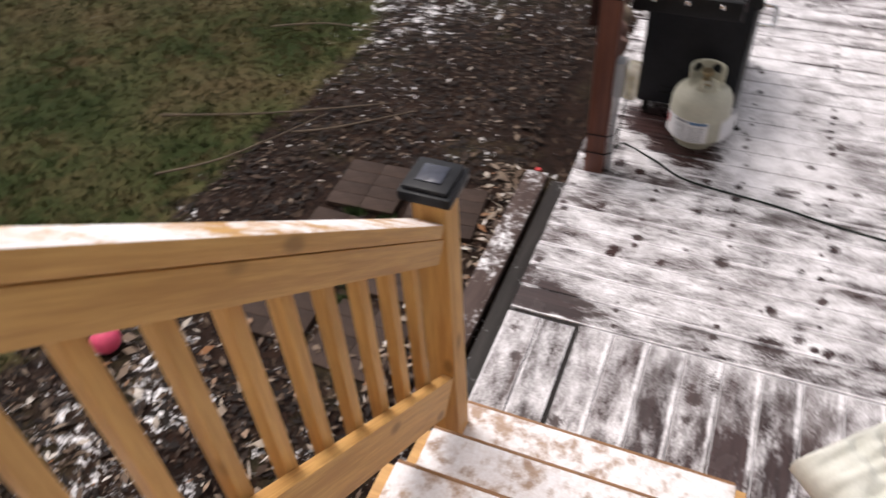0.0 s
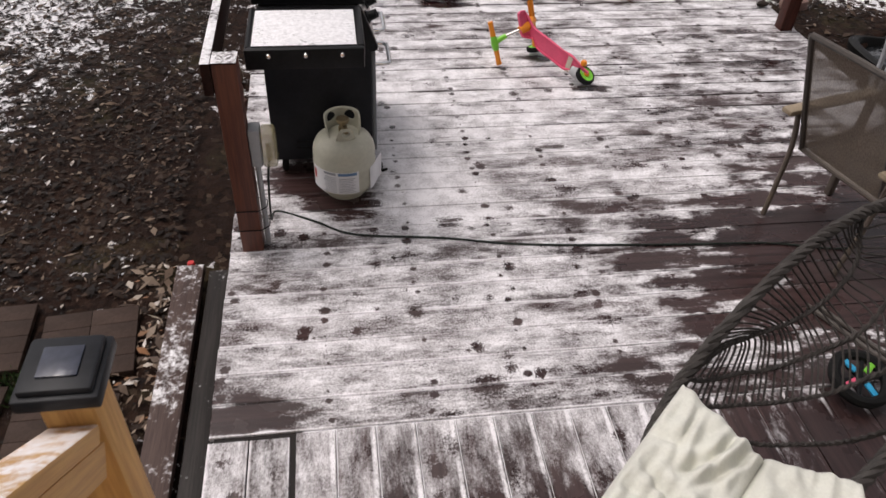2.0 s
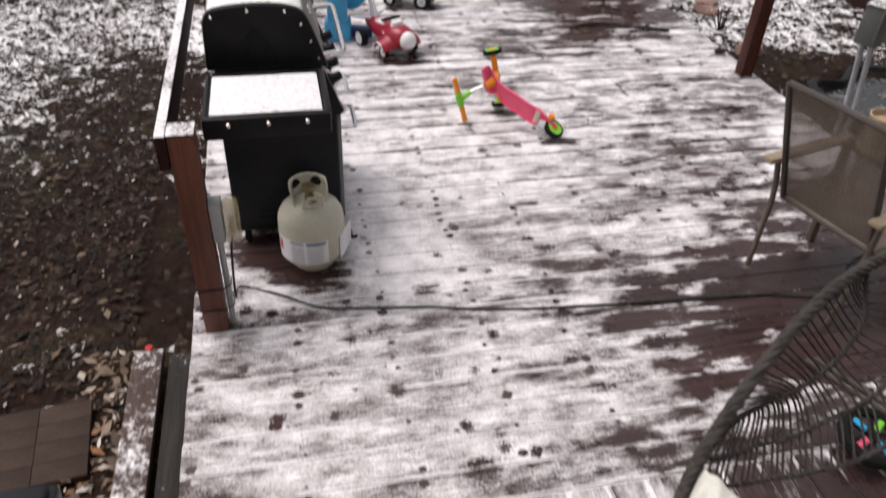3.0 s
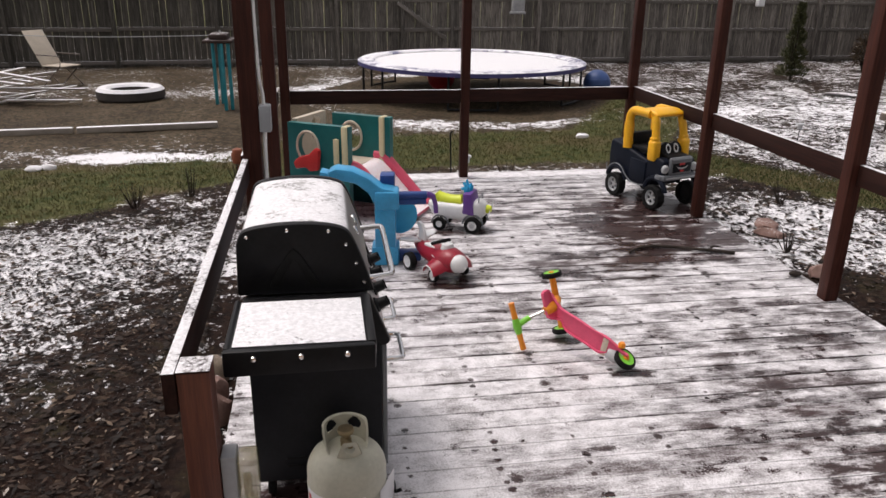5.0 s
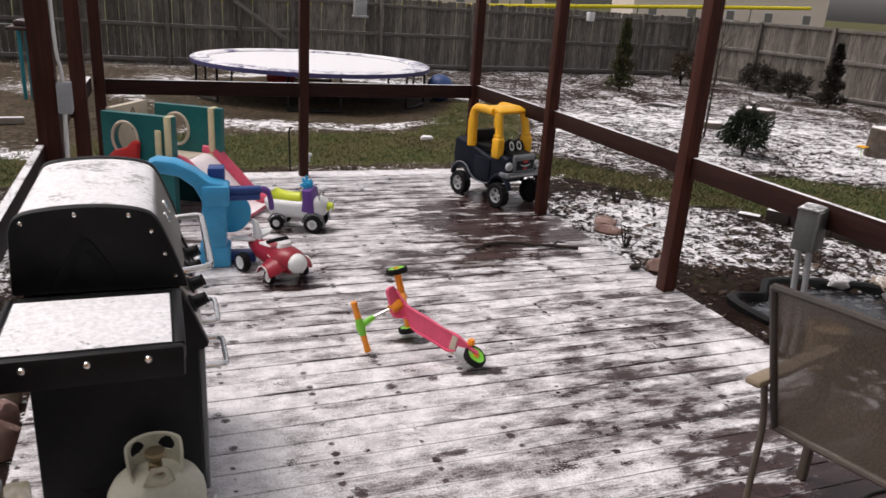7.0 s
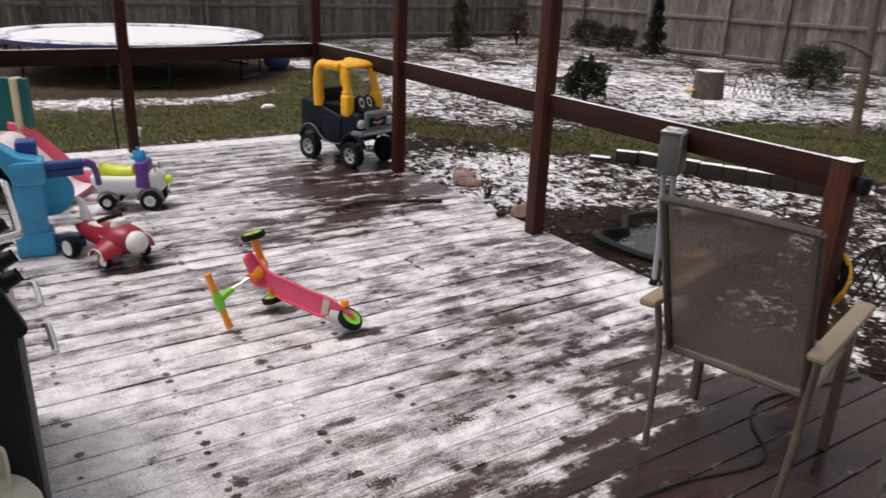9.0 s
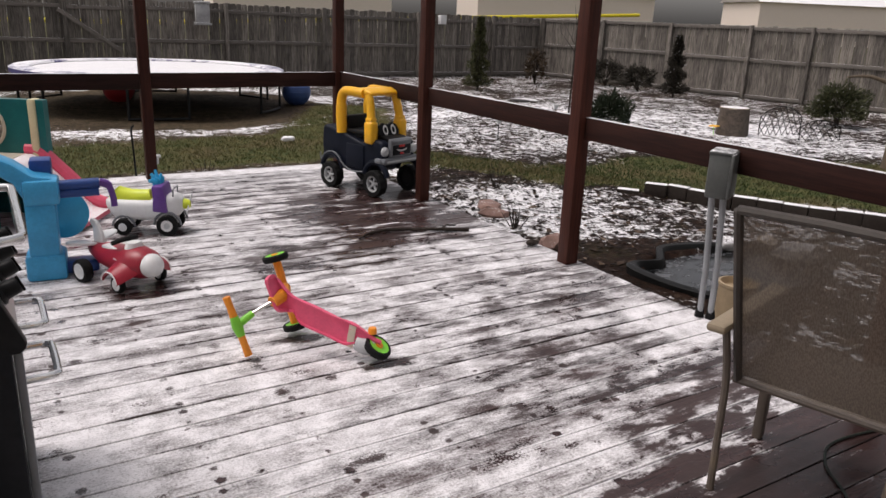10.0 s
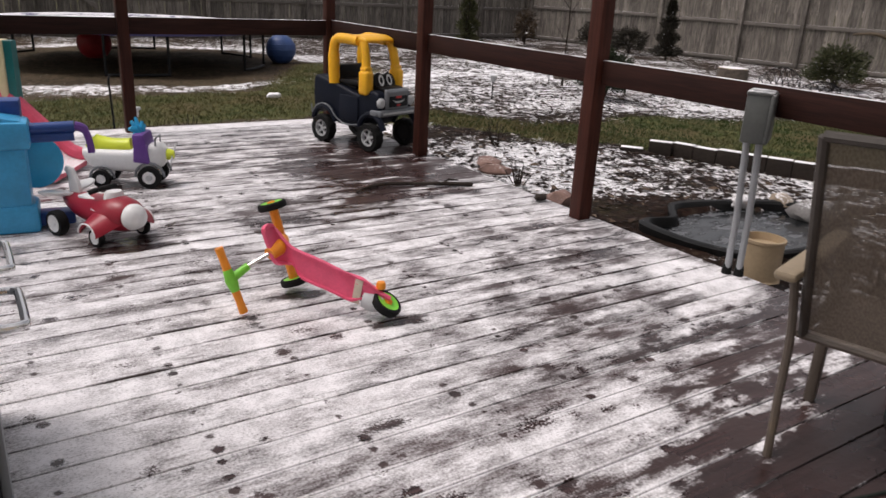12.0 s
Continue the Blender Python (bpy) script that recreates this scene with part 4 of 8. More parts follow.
for y, z, rr in ((0.98, 1.055, 0.022), (1.10, 1.060, 0.030)):
    b = bm_new()
    lathe(b, [(0, 0.008), (rr * 0.8, 0.008), (rr, 0.004), (rr, 0), (0, 0)], 16)
    set_m(part("lid_gauge", b, M_chrome, lid), frame_m((0.632, y, z), (0, 1, 0), (-0.38, 0, 0.92)))
side = [(GX0 - 0.005, 0.70), (0.725, 0.69), (0.742, 0.70), (0.744, 0.715), (0.672, 0.895), (0.66, 0.905), (GX0 - 0.005, 0.905)]
for y0 in (GY0 + 0.052, GY1 + 0.01):
    b = bm_new()
    plate(b, side, 0.05, Matrix.Translation((0, y0, 0)) @ XZ, 0.008)
    part("firebox_end", b, M_black, grill, "black cast side of the firebox")
b = bm_new()
plate(b, [(GX0, 0.72), (0.70, 0.715), (0.732, 0.725), (0.664, 0.89), (GX0, 0.89)], GY1 - GY0 - 0.09, Matrix.Translation((0, GY1 - 0.042, 0)) @ XZ, 0.004)
part("control_panel", b, M_steel, grill)
for k in range(4):
    b = bm_new()
    lathe(b, [(0, 0.05), (0.018, 0.05), (0.022, 0.044), (0.024, 0.012), (0.032, 0.006), (0.033, 0), (0, 0)], 18)
    box(b, (-0.004, -0.022, 0.048), (0.004, 0.022, 0.056), 0.002)
    set_m(part("knob", b, M_black, grill), frame_m((0.700, GY0 + 0.14 + 0.17 * k, 0.805), (0, 1, 0), (-0.38, 0, 0.925)))
b = bm_new()
box(b, (0.178, 0.19, 0.90), (0.632, 0.585, 0.952), 0.012)
shelf = part("side_shelf", b, M_black, grill, "black side shelf")
for lo, hi in (((0.172, 0.182, 0.865), (0.638, 0.212, 0.956)), ((0.612, 0.213, 0.90), (0.642, 0.60, 0.958)), ((0.172, 0.213, 0.90), (0.195, 0.60, 0.955))):
    b = bm_new()
    box(b, lo, hi, 0.009)
    part("shelf_edge", b, M_black, shelf)
b = bm_new()
box(b, (0.198, 0.214, 0.948), (0.610, 0.565, 0.9585), 0.005)
part("shelf_snow", b, M_shelf, shelf, "snow lying on the shelf")
shelf.matrix_local = Matrix.Translation((-0.008, -0.03, -0.014)) @ Matrix.Diagonal((1.045, 1, 1, 1))
for x in (0.265, 0.408, 0.55):
    b = bm_new()
    lathe(b, [(0, 0.008), (0.008, 0.007), (0.011, 0.0), (0, 0)], 12, Matrix.Translation((x, 0.1815, 0.928)) @ Matrix.Rotation(math.pi / 2, 4, "X"))
    part("bolt", b, M_chrome, shelf)
for y0, y1 in ((0.755, 0.985), (1.14, 1.37)):
    b = bm_new()
    tube(b, smooth_path([(GX1 + 0.008, y1, 0.56), (0.785, y1, 0.56), (0.803, y1 - 0.006, 0.56), (0.810, y1 - 0.028, 0.56), (0.810, y0 + 0.028, 0.56), (0.803, y0 + 0.006, 0.56), (0.785, y0, 0.56), (GX1 + 0.008, y0, 0.56)], 3), 0.0105, 10)
    part("door_handle", b, M_chrome, grill, "bright steel bar handle")
for x in (GX0 + 0.05, GX1 - 0.03):
    for y in (GY0 + 0.06, GY1 - 0.06):
        wheel(grill, (x, y, 0.045), (1, 0, 0), 0.045, 0.03, M_rubber, 0, False)
b = bm_new()
tube(b, [(0.74, 0.56, 0.075), (0.75, 0.50, 0.085), (0.77, 0.49, 0.10)], 0.008, 6)
lathe(b, [(0, 0.02), (0.022, 0.015), (0.026, -0.015), (0, -0.02)], 14, Matrix.Translation((0.735, 0.57, 0.075)) @ Matrix.Rotation(1.2, 4, "Y"))
part("caster_brake", b, M_rubber, grill)

# ---- propane tank ----
tank = thing("propane_tank", "off-white propane cylinder with paper labels and collar", "gas tank", Matrix.Translation((0.555, 0.475, 0.0)) @ Matrix.Rotation(0.15, 4, "Z"))
b = bm_new()
R = 0.155
lathe(b, [(0.0, 0.03), (0.10, 0.03), (0.136, 0.046), (0.152, 0.072), (R, 0.10), (R, 0.182), (R + 0.002, 0.186), (R + 0.002, 0.196), (R, 0.20), (R, 0.250), (0.151, 0.276), (0.136, 0.306), (0.106, 0.330), (0.062, 0.345), (0.0, 0.35)], 40)
part("cylinder", b, M_tank, tank)
b = bm_new()
lathe(b, [(0.098, 0.0), (0.102, 0.0), (0.104, 0.045), (0.100, 0.045), (0.098, 0.0)], 32)
part("foot_ring", b, M_tank, tank)


def collar_mesh():
    """A rolled guard, high at the back with two hand holes, low at the front with one."""
    b = bm_new()
    n, r, z0 = 112, 0.080, 0.322
    steps = (0.0, 0.2, 0.3, 0.36, 0.42, 0.48, 0.54, 0.60, 0.66, 0.72, 0.78, 0.84, 0.9, 0.96, 1.0)
    last = len(steps) - 1
    outer, inner = {}, {}
    for i in range(n):
        q = 2 * math.pi * i / n
        back = max(0.0, min(1.0, (math.sin(q) + 0.55) / 0.9))
        back = back * back * (3 - 2 * back)
        tongue = max(0.0, min(1.0, (-math.sin(q) - 0.80) / 0.16))
        h = 0.014 + 0.100 * back + 0.072 * tongue
        for j, k in enumerate(steps):
            rr = r + (0.005 if j == last else 0) + 0.006 * back * k
            outer[i, j] = b.verts.new((rr * math.cos(q), rr * math.sin(q), z0 + h * k))
            inner[i, j] = b.verts.new(((rr - 0.004) * math.cos(q), (rr - 0.004) * math.sin(q), z0 + h * k))
    def is_hole(i, j):
        a = math.degrees(2 * math.pi * (i + 0.5) / n)
        k = 0.5 * (steps[j] + steps[j + 1])
        return any(((a - c) / 21) ** 2 + ((k - 0.68) / 0.21) ** 2 < 1 for c in (52, 128)) or ((a - 270) / 15) ** 2 + ((k - 0.60) / 0.20) ** 2 < 1
    for i in range(n):
        i2 = (i + 1) % n
        for j in range(last):
            if is_hole(i, j):
                if not is_hole(i, j - 1):
                    b.faces.new((outer[i, j], outer[i2, j], inner[i2, j], inner[i, j]))
                if not is_hole(i, j + 1):
                    b.faces.new((outer[i, j + 1], inner[i, j + 1], inner[i2, j + 1], outer[i2, j + 1]))
                continue
            b.faces.new((outer[i, j], outer[i2, j], outer[i2, j + 1], outer[i, j + 1]))
            b.faces.new((inner[i, j], inner[i, j + 1], inner[i2, j + 1], inner[i2, j]))
        b.faces.new((outer[i, last], outer[i2, last], inner[i2, last], inner[i, last]))
    return b


part("collar", collar_mesh(), M_tank, tank)
b = bm_new()
lathe(b, [(0, 0.34), (0.022, 0.34), (0.022, 0.375), (0.014, 0.38), (0.014, 0.40), (0.03, 0.402), (0.033, 0.412), (0.03, 0.42), (0, 0.422)], 16)
tube(b, [(0, 0, 0.372), (0.01, -0.05, 0.372)], 0.014, 10)
part("valve", b, surface("brass", (0.33, 0.26, 0.16), 0.4, metal=0.9, vary=0.2), tank)


def wrap(name, q0, q1, z0, z1, r, mat, lab="", lift=0.0):
    b = bm_new()
    n = max(3, int((q1 - q0) / 0.12))
    up, dn = [], []
    for i in range(n + 1):
        q = q0 + (q1 - q0) * i / n
        rr = r + lift * max(0, (i / n - 0.45)) ** 2
        up.append(b.verts.new((rr * math.cos(q), rr * math.sin(q), z1)))
        dn.append(b.verts.new((rr * math.cos(q), rr * math.sin(q), z0)))
    for i in range(n):
        b.faces.new((dn[i], dn[i + 1], up[i + 1], up[i]))
    return part(name, b, mat, tank, lab)


wrap("label", radians(-172), radians(-74), 0.078, 0.205, R + 0.003, M_paper, "white paper warning label")
wrap("label_block", radians(-112), radians(-78), 0.186, 0.202, R + 0.0045, M_inkblue)
wrap("label_block", radians(-140), radians(-116), 0.188, 0.201, R + 0.0045, M_inkgrey)
for k in range(9):
    wrap("label_line", radians(-141 + 2 * (k % 3)), radians(-116), 0.086 + 0.0108 * k, 0.0895 + 0.0108 * k, R + 0.0045, M_inkgrey)
    wrap("label_line", radians(-111), radians(-81 - 4 * (k % 2)), 0.086 + 0.0102 * k, 0.0895 + 0.0102 * k, R + 0.0045, M_inkgrey)
wrap("label_mark", radians(-168), radians(-160), 0.13, 0.185, R + 0.0045, M_inkred)
wrap("loose_label", radians(-48), radians(2), 0.062, 0.195, R + 0.004, M_paper, "torn white label peeling off", 0.11)

# ---- outlet on the short post, its conduit and the cord ----
outlet = thing("outlet_box", "grey outlet box with clear yellowed cover on a post", "outlet")
M_boxgrey = surface("grey_box", (0.31, 0.32, 0.335), 0.45, vary=0.08)
M_yclear = surface("yellowed_clear_cover", (0.40, 0.35, 0.20), 0.25, vary=0.2, coat=0.3)
M_yclear.node_tree.nodes["Principled BSDF"].inputs["Alpha"].default_value = 0.5
b = bm_new()
box(b, (0.158, 0.02, 0.465), (0.205, 0.10, 0.645), 0.005)
part("box", b, M_boxgrey, outlet)
b = bm_new()
box(b, (0.206, 0.018, 0.46), (0.268, 0.10, 0.635), 0.012)
box(b, (0.225, 0.008, 0.50), (0.250, 0.020, 0.59), 0.006)
part("cover", b, M_yclear, outlet, "yellowed see-through weather cover")
b = bm_new()
tube(b, [(0.178, 0.06, 0.465), (0.178, 0.06, 0.30), (0.176, 0.06, 0.005)], 0.0125, 10)
part("conduit", b, M_boxgrey, outlet, "grey conduit pipe")
for z in (0.13, 0.24):
    b = bm_new()
    w = 0.052
    tube(b, [(0.108 - w, 0.055 - w, z), (0.108 + w, 0.055 - w, z), (0.195, 0.035, z), (0.195, 0.085, z), (0.108 + w, 0.055 + w, z), (0.108 - w, 0.055 + w, z)], 0.003, 6, closed=True)
    part("tie_wire", b, M_rubber, outlet)


cord = thing("extension_cord", "dark green extension cord lying across the deck", "cord")
M_cord = surface("cord_jacket", (0.016, 0.022, 0.018), 0.5, vary=0.3)
b = bm_new()
tube(b, smooth_path([(0.23, 0.07, 0.47), (0.215, 0.06, 0.38), (0.20, 0.10, 0.12), (0.21, 0.30, 0.008), (0.40, 0.20, 0.007), (0.585, 0.087, 0.007), (1.0, 0.025, 0.007), (1.42, -0.06, 0.007),
                       (2.12, -0.12, 0.007), (2.6, -0.15, 0.007), (3.0, -0.22, 0.007), (3.2, -0.02, 0.007), (3.42, 0.05, 0.007), (3.95, -0.05, 0.007)]), 0.0052, 7)
part("cable", b, M_cord, cord)

# ---- scooter lying on its side ----
scooter = thing("toy_scooter", "pink three-wheeled toy scooter lying on its side", "scooter")
W1, W2, W3 = Vector((1.836, 1.997, 0.385)), Vector((1.90, 1.915, 0.055)), Vector((2.123, 1.478, 0.072))
axle = (W1 - W2).normalized()
wheel(scooter, W1, axle, 0.062, 0.03, M_green, 0, False, M_orange, 0.76)
wheel(scooter, W2, -axle, 0.062, 0.03, M_green, 0, False, M_orange, 0.76)
back_ax = Vector((0.35, -0.45, 0.82)).normalized()
wheel(scooter, W3, back_ax, 0.066, 0.034, M_green, 0, False, M_orange, 0.76)
b = bm_new()
tube(b, [W1 - axle * 0.01, W1.lerp(W2, 0.5), W2 + axle * 0.01], 0.02, 10)
part("front_axle", b, M_orange, scooter, "orange axle tube")
head = Vector((1.785, 1.785, 0.27))
b = bm_new()
tube(b, [W1.lerp(W2, 0.45), head + Vector((0.015, 0.02, 0)), head - Vector((0.045, 0.01, 0.022))], [0.030, 0.036, 0.028], 12)
part("steering_head", b, M_orange, scooter)
hb, ht = Vector((1.62, 1.765, 0.018)), Vector((1.545, 1.816, 0.292))
mid = hb.lerp(ht, 0.52)
b = bm_new()
tube(b, [head - Vector((0.03, 0.0, 0.015)), mid + Vector((0.05, 0.01, 0.03))], 0.0085, 8)
part("steering_rod", b, M_steel, scooter, "thin metal rod")
b = bm_new()
tube(b, [mid + Vector((0.075, 0.01, 0.042)), mid], [0.016, 0.02], 12)
tube(b, [hb.lerp(ht, 0.34), hb.lerp(ht, 0.5), hb.lerp(ht, 0.68)], [0.018, 0.026, 0.018], 12)
part("handlebar_joint", b, M_green, scooter, "lime green joint")
for a, c in ((0.0, 0.36), (0.66, 1.0)):
    b = bm_new()
    tube(b, [hb.lerp(ht, a), hb.lerp(ht, (a + c) / 2), hb.lerp(ht, c)], [0.0185, 0.016, 0.0175], 12)
    part("grip", b, M_orange, scooter, "orange hand grip")


def scooter_deck():
    """A footboard standing on edge, swept up at the front."""
    p = [Vector((1.735, 1.775, 0.285)), Vector((1.79, 1.80, 0.275)), Vector((1.825, 1.77, 0.245)), Vector((1.85, 1.74, 0.205)), Vector((1.93, 1.65, 0.170)), Vector((1.99, 1.585, 0.140)), Vector((2.03, 1.56, 0.135)), Vector((2.06, 1.525, 0.135)), Vector((2.10, 1.49, 0.110))]
    p = smooth_path(p, 5)
    b = bm_new()
    wide = Vector((-0.22, 0.28, 0.93)).normalized()
    n = len(p)
    rings = []
    for i, q in enumerate(p):
        t = (p[min(i + 1, n - 1)] - p[max(i - 1, 0)]).normalized()
        flat = t.cross(wide).normalized()
        s = i / (n - 1)
        half = 0.052 + 0.040 * math.sin(math.pi * min(1, (s + 0.05) / 0.29)) if s < 0.24 else (0.052 + 0.018 * min(1, (s - 0.24) / 0.10) if s < 0.62 else 0.070 - 0.046 * (s - 0.62) / 0.38)
        th = 0.011
        ring = []
        for u, v in ((-1, -0.6), (-0.85, -1), (0.85, -1), (1, -0.6), (1, 1.3), (0.85, 1.3), (0.8, 0.5), (-0.8, 0.5), (-0.85, 1.3), (-1, 1.3)):
            ring.append(b.verts.new(q + wide * half * u + flat * th * v))
        rings.append(ring)
    for r0, r1 in zip(rings, rings[1:]):
        for j in range(10):
            b.faces.new((r0[j], r0[(j + 1) % 10], r1[(j + 1) % 10], r1[j]))
    b.faces.new(rings[0][::-1])
    b.faces.new(rings[-1])
    bmesh.ops.recalc_face_normals(b, faces=b.faces[:])
    return b


part("footboard", scooter_deck(), M_pink, scooter, "pink plastic footboard")
b = bm_new()
tube(b, [(2.05, 1.545, 0.085), (2.085, 1.515, 0.075), (2.11, 1.485, 0.068)], [0.036, 0.045, 0.034], 12)
part("rear_fender", b, M_silver, scooter, "grey brake fender")
b = bm_new()
box(b, (-0.017, -0.058, -0.002), (0.017, 0.052, 0.003), 0.002, frame_m((2.026, 1.548, 0.122), (0.70, -0.68, -0.16), (-0.22, 0.28, 0.93)))
part("sticker", b, M_sand, scooter, "tan warning sticker")
for off in (-0.030, 0.034):
    b = bm_new()
    up = Vector((-0.22, 0.28, 0.93)).normalized() * off
    tube(b, [Vector((2.035, 1.553, 0.118)) + up, Vector((2.085, 1.508, 0.098)) + up, W3 + back_ax * (0.03 if off > 0 else -0.03)], [0.014, 0.013, 0.011], 8)
    part("wheel_fork", b, M_pink if off > 0 else M_panel, scooter)
b = bm_new()
lathe(b, [(0, 0.03), (0.016, 0.028), (0.02, 0.02), (0.02, 0.0), (0, 0)], 14, Matrix.Translation((2.108, 1.50, 0.135)))
part("fender_knob", b, M_orange, scooter, "orange knob")

# ---- red pedal plane ----
HP = Vector((0.44, -0.90, 0)).normalized()
plane = thing("toy_plane", "red ride-on toy plane with white nose and fins", "toy", frame_m((1.325, 3.03, 0), HP, (-HP.y, HP.x, 0)) @ Matrix.Scale(0.92, 4))
b = bm_new()
prof = [(-0.34, 0.035, 0.17), (-0.30, 0.055, 0.165), (-0.18, 0.085, 0.15), (-0.02, 0.105, 0.150), (0.10, 0.118, 0.158), (0.19, 0.105, 0.160), (0.225, 0.080, 0.158), (0.235, 0.0, 0.155)]
rings = []
for x, r, z in prof:
    rings.append([b.verts.new((x, r * math.cos(2 * math.pi * j / 20), z + 0.85 * r * math.sin(2 * math.pi * j / 20))) for j in range(20)] if r > 0 else None)
for r0, r1 in zip(rings, rings[1:]):
    if r1:
        for j in range(20):
            b.faces.new((r0[j], r0[(j + 1) % 20], r1[(j + 1) % 20], r1[j]))
b.faces.new(rings[0][::-1])
b.faces.new(rings[-2])
part("fuselage", b, M_crimson, plane, "glossy dark red body")
b = bm_new()
lathe(b, [(0, 0.070), (0.035, 0.062), (0.062, 0.038), (0.074, 0.004), (0.068, -0.022), (0, -0.028)], 28)
set_m(part("nose_cone", b, M_white, plane, "round white nose"), frame_m((0.235, 0, 0.16), (0, 1, 0), (0, 0, 1)))
for s in (-1, 1):
    b = bm_new()
    rows = []
    for i in range(5):
        v = i / 4
        rr = 0.082 - 0.012 * v * v
        rows.append([b.verts.new((0.105 + (rr + 0.030 * (1 - v)) * math.cos(q) - 0.015 * v, s * (0.075 + 0.115 * v), 0.085 + 0.035 * (1 - v) ** 2 + rr * math.sin(q) - 0.025 * v * v)) for q in [math.pi * (0.02 + 0.92 * k / 10) for k in range(11)]])
    for r0, r1 in zip(rows, rows[1:]):
        for k in range(10):
            b.faces.new((r0[k], r0[k + 1], r1[k + 1], r1[k]))
    bmesh.ops.recalc_face_normals(b, faces=b.faces[:])
    bmesh.ops.solidify(b, geom=b.faces[:], thickness=0.010)
    fender = part("fender", b, M_crimson, plane, "dark red winged wheel fender")
    b = bm_new()
    tube(b, [(0.09 + 0.072 * math.cos(q), s * 0.192, 0.062 + 0.074 * math.sin(q)) for q in [math.pi * (0.05 + 0.9 * k / 10) for k in range(11)]], 0.0045, 6)
    part("fender_stripe", b, M_white, fender)
    wheel(plane, (0.11, s * 0.145, 0.052), (0, s, 0), 0.052, 0.035, M_white, 0, False, None, 0.70)
    wheel(plane, (-0.22, s * 0.155, 0.072), (0, s, 0), 0.072, 0.055, M_white, 0, False, None, 0.70)
    b = bm_new()
    plate(b, [(-0.06, 0), (0.06, 0), (0.035, 0.09), (-0.01, 0.145), (-0.055, 0.15), (-0.07, 0.10)], 0.018, Matrix.Translation((-0.30, s * 0.02, 0.215)) @ Matrix.Rotation(0.12 if s > 0 else math.pi - 0.12, 4, "X"), 0.007)
    part("tail_wing", b, M_white, plane, "white tail wing")
    b = bm_new()
    tube(b, [(0.02, s * 0.102, 0.185), (0.09, s * 0.108, 0.178), (0.16, s * 0.101, 0.175)], 0.004, 6)
    part("side_trim", b, M_white, plane)
    b = bm_new()
    tube(b, smooth_path([(0.075, s * 0.106, 0.150), (0.10, s * 0.110, 0.165), (0.125, s * 0.109, 0.158), (0.105, s * 0.111, 0.148), (0.14, s * 0.106, 0.145)], 3), 0.006, 5)
    part("scroll_badge", b, M_silver, plane)
b = bm_new()
plate(b, [(-0.04, 0.0), (0.06, 0.0), (0.045, 0.07), (0.0, 0.15), (-0.055, 0.16), (-0.07, 0.135), (-0.04, 0.10)], 0.026, Matrix.Translation((-0.26, 0.01, 0.20)) @ XZ, 0.007)
part("tail_fin", b, M_white, plane, "curved white tail fin")
b = bm_new()
box(b, (-0.16, -0.06, 0.205), (0.0, 0.06, 0.228), 0.01)
part("seat", b, M_white, plane, "white seat with snow")
b = bm_new()
tube(b, [(-0.01, -0.085, 0.268), (0.035, -0.05, 0.29), (0.045, 0.0, 0.295), (0.035, 0.05, 0.29), (-0.01, 0.085, 0.268)], 0.014, 8)
tube(b, [(0.045, 0, 0.29), (0.08, 0, 0.22)], 0.014, 8)
part("handlebar", b, M_rubber, plane, "black handlebar")
b = bm_new()
lathe(b, [(0.06, 0), (0.058, 0.035), (0.045, 0.065), (0.0, 0.075)], 18, Matrix.Translation((0.085, 0, 0.215)) @ Matrix.Diagonal((0.8, 1, 1, 1)))
part("windscreen", b, M_white, plane, "frosted windscreen")

# ---- white ride-on rocket ----
HC = Vector((0.89, -0.45, 0)).normalized()
ride = thing("ride_on_toy", "pale ride-on toy with yellow-green seat and purple pack", "toy", frame_m((1.645, 4.05, 0), HC, (-HC.y, HC.x, 0)))
b = bm_new()
prof = [(-0.300, 0.050, 0.020, 0.190), (-0.285, 0.075, 0.034, 0.185), (-0.24, 0.090, 0.055, 0.160), (-0.12, 0.095, 0.064, 0.150), (0.02, 0.095, 0.066, 0.148), (0.12, 0.095, 0.075, 0.160), (0.19, 0.088, 0.078, 0.172), (0.235, 0.068, 0.064, 0.178), (0.262, 0.040, 0.040, 0.180)]


def squared(q, n=0.62):
    """A point on a squared-off ring."""
    c, d = math.cos(q), math.sin(q)
    return math.copysign(abs(c) ** n, c), math.copysign(abs(d) ** n, d)


rings = [[b.verts.new((x, w * squared(2 * math.pi * j / 24)[0], z + h * squared(2 * math.pi * j / 24)[1])) for j in range(24)] for x, w, h, z in prof]
for r0, r1 in zip(rings, rings[1:]):
    for j in range(24):
        b.faces.new((r0[j], r0[(j + 1) % 24], r1[(j + 1) % 24], r1[j]))
b.faces.new(rings[0][::-1])
b.faces.new(rings[-1])
for f in b.faces:
    f.smooth = True
part("body", b, M_white, ride)
b = bm_new()
tube(b, smooth_path([(-0.25, 0, 0.255), (-0.22, 0, 0.232), (-0.12, 0, 0.212), (0.0, 0, 0.212), (0.04, 0, 0.222)], 5), [0.02] + [0.055] * 19 + [0.03], 12)
part("seat", b, M_lime, ride, "yellow-green seat")
b = bm_new()
plate(b, [(0.05, 0.145), (0.17, 0.135), (0.155, 0.23), (0.135, 0.305), (0.055, 0.305), (0.060, 0.22)], 0.206, Matrix.Translation((0, 0.103, 0)) @ XZ, 0.015)
part("pack", b, M_purple, ride, "purple front pack")
b = bm_new()
rs = random.Random(2)
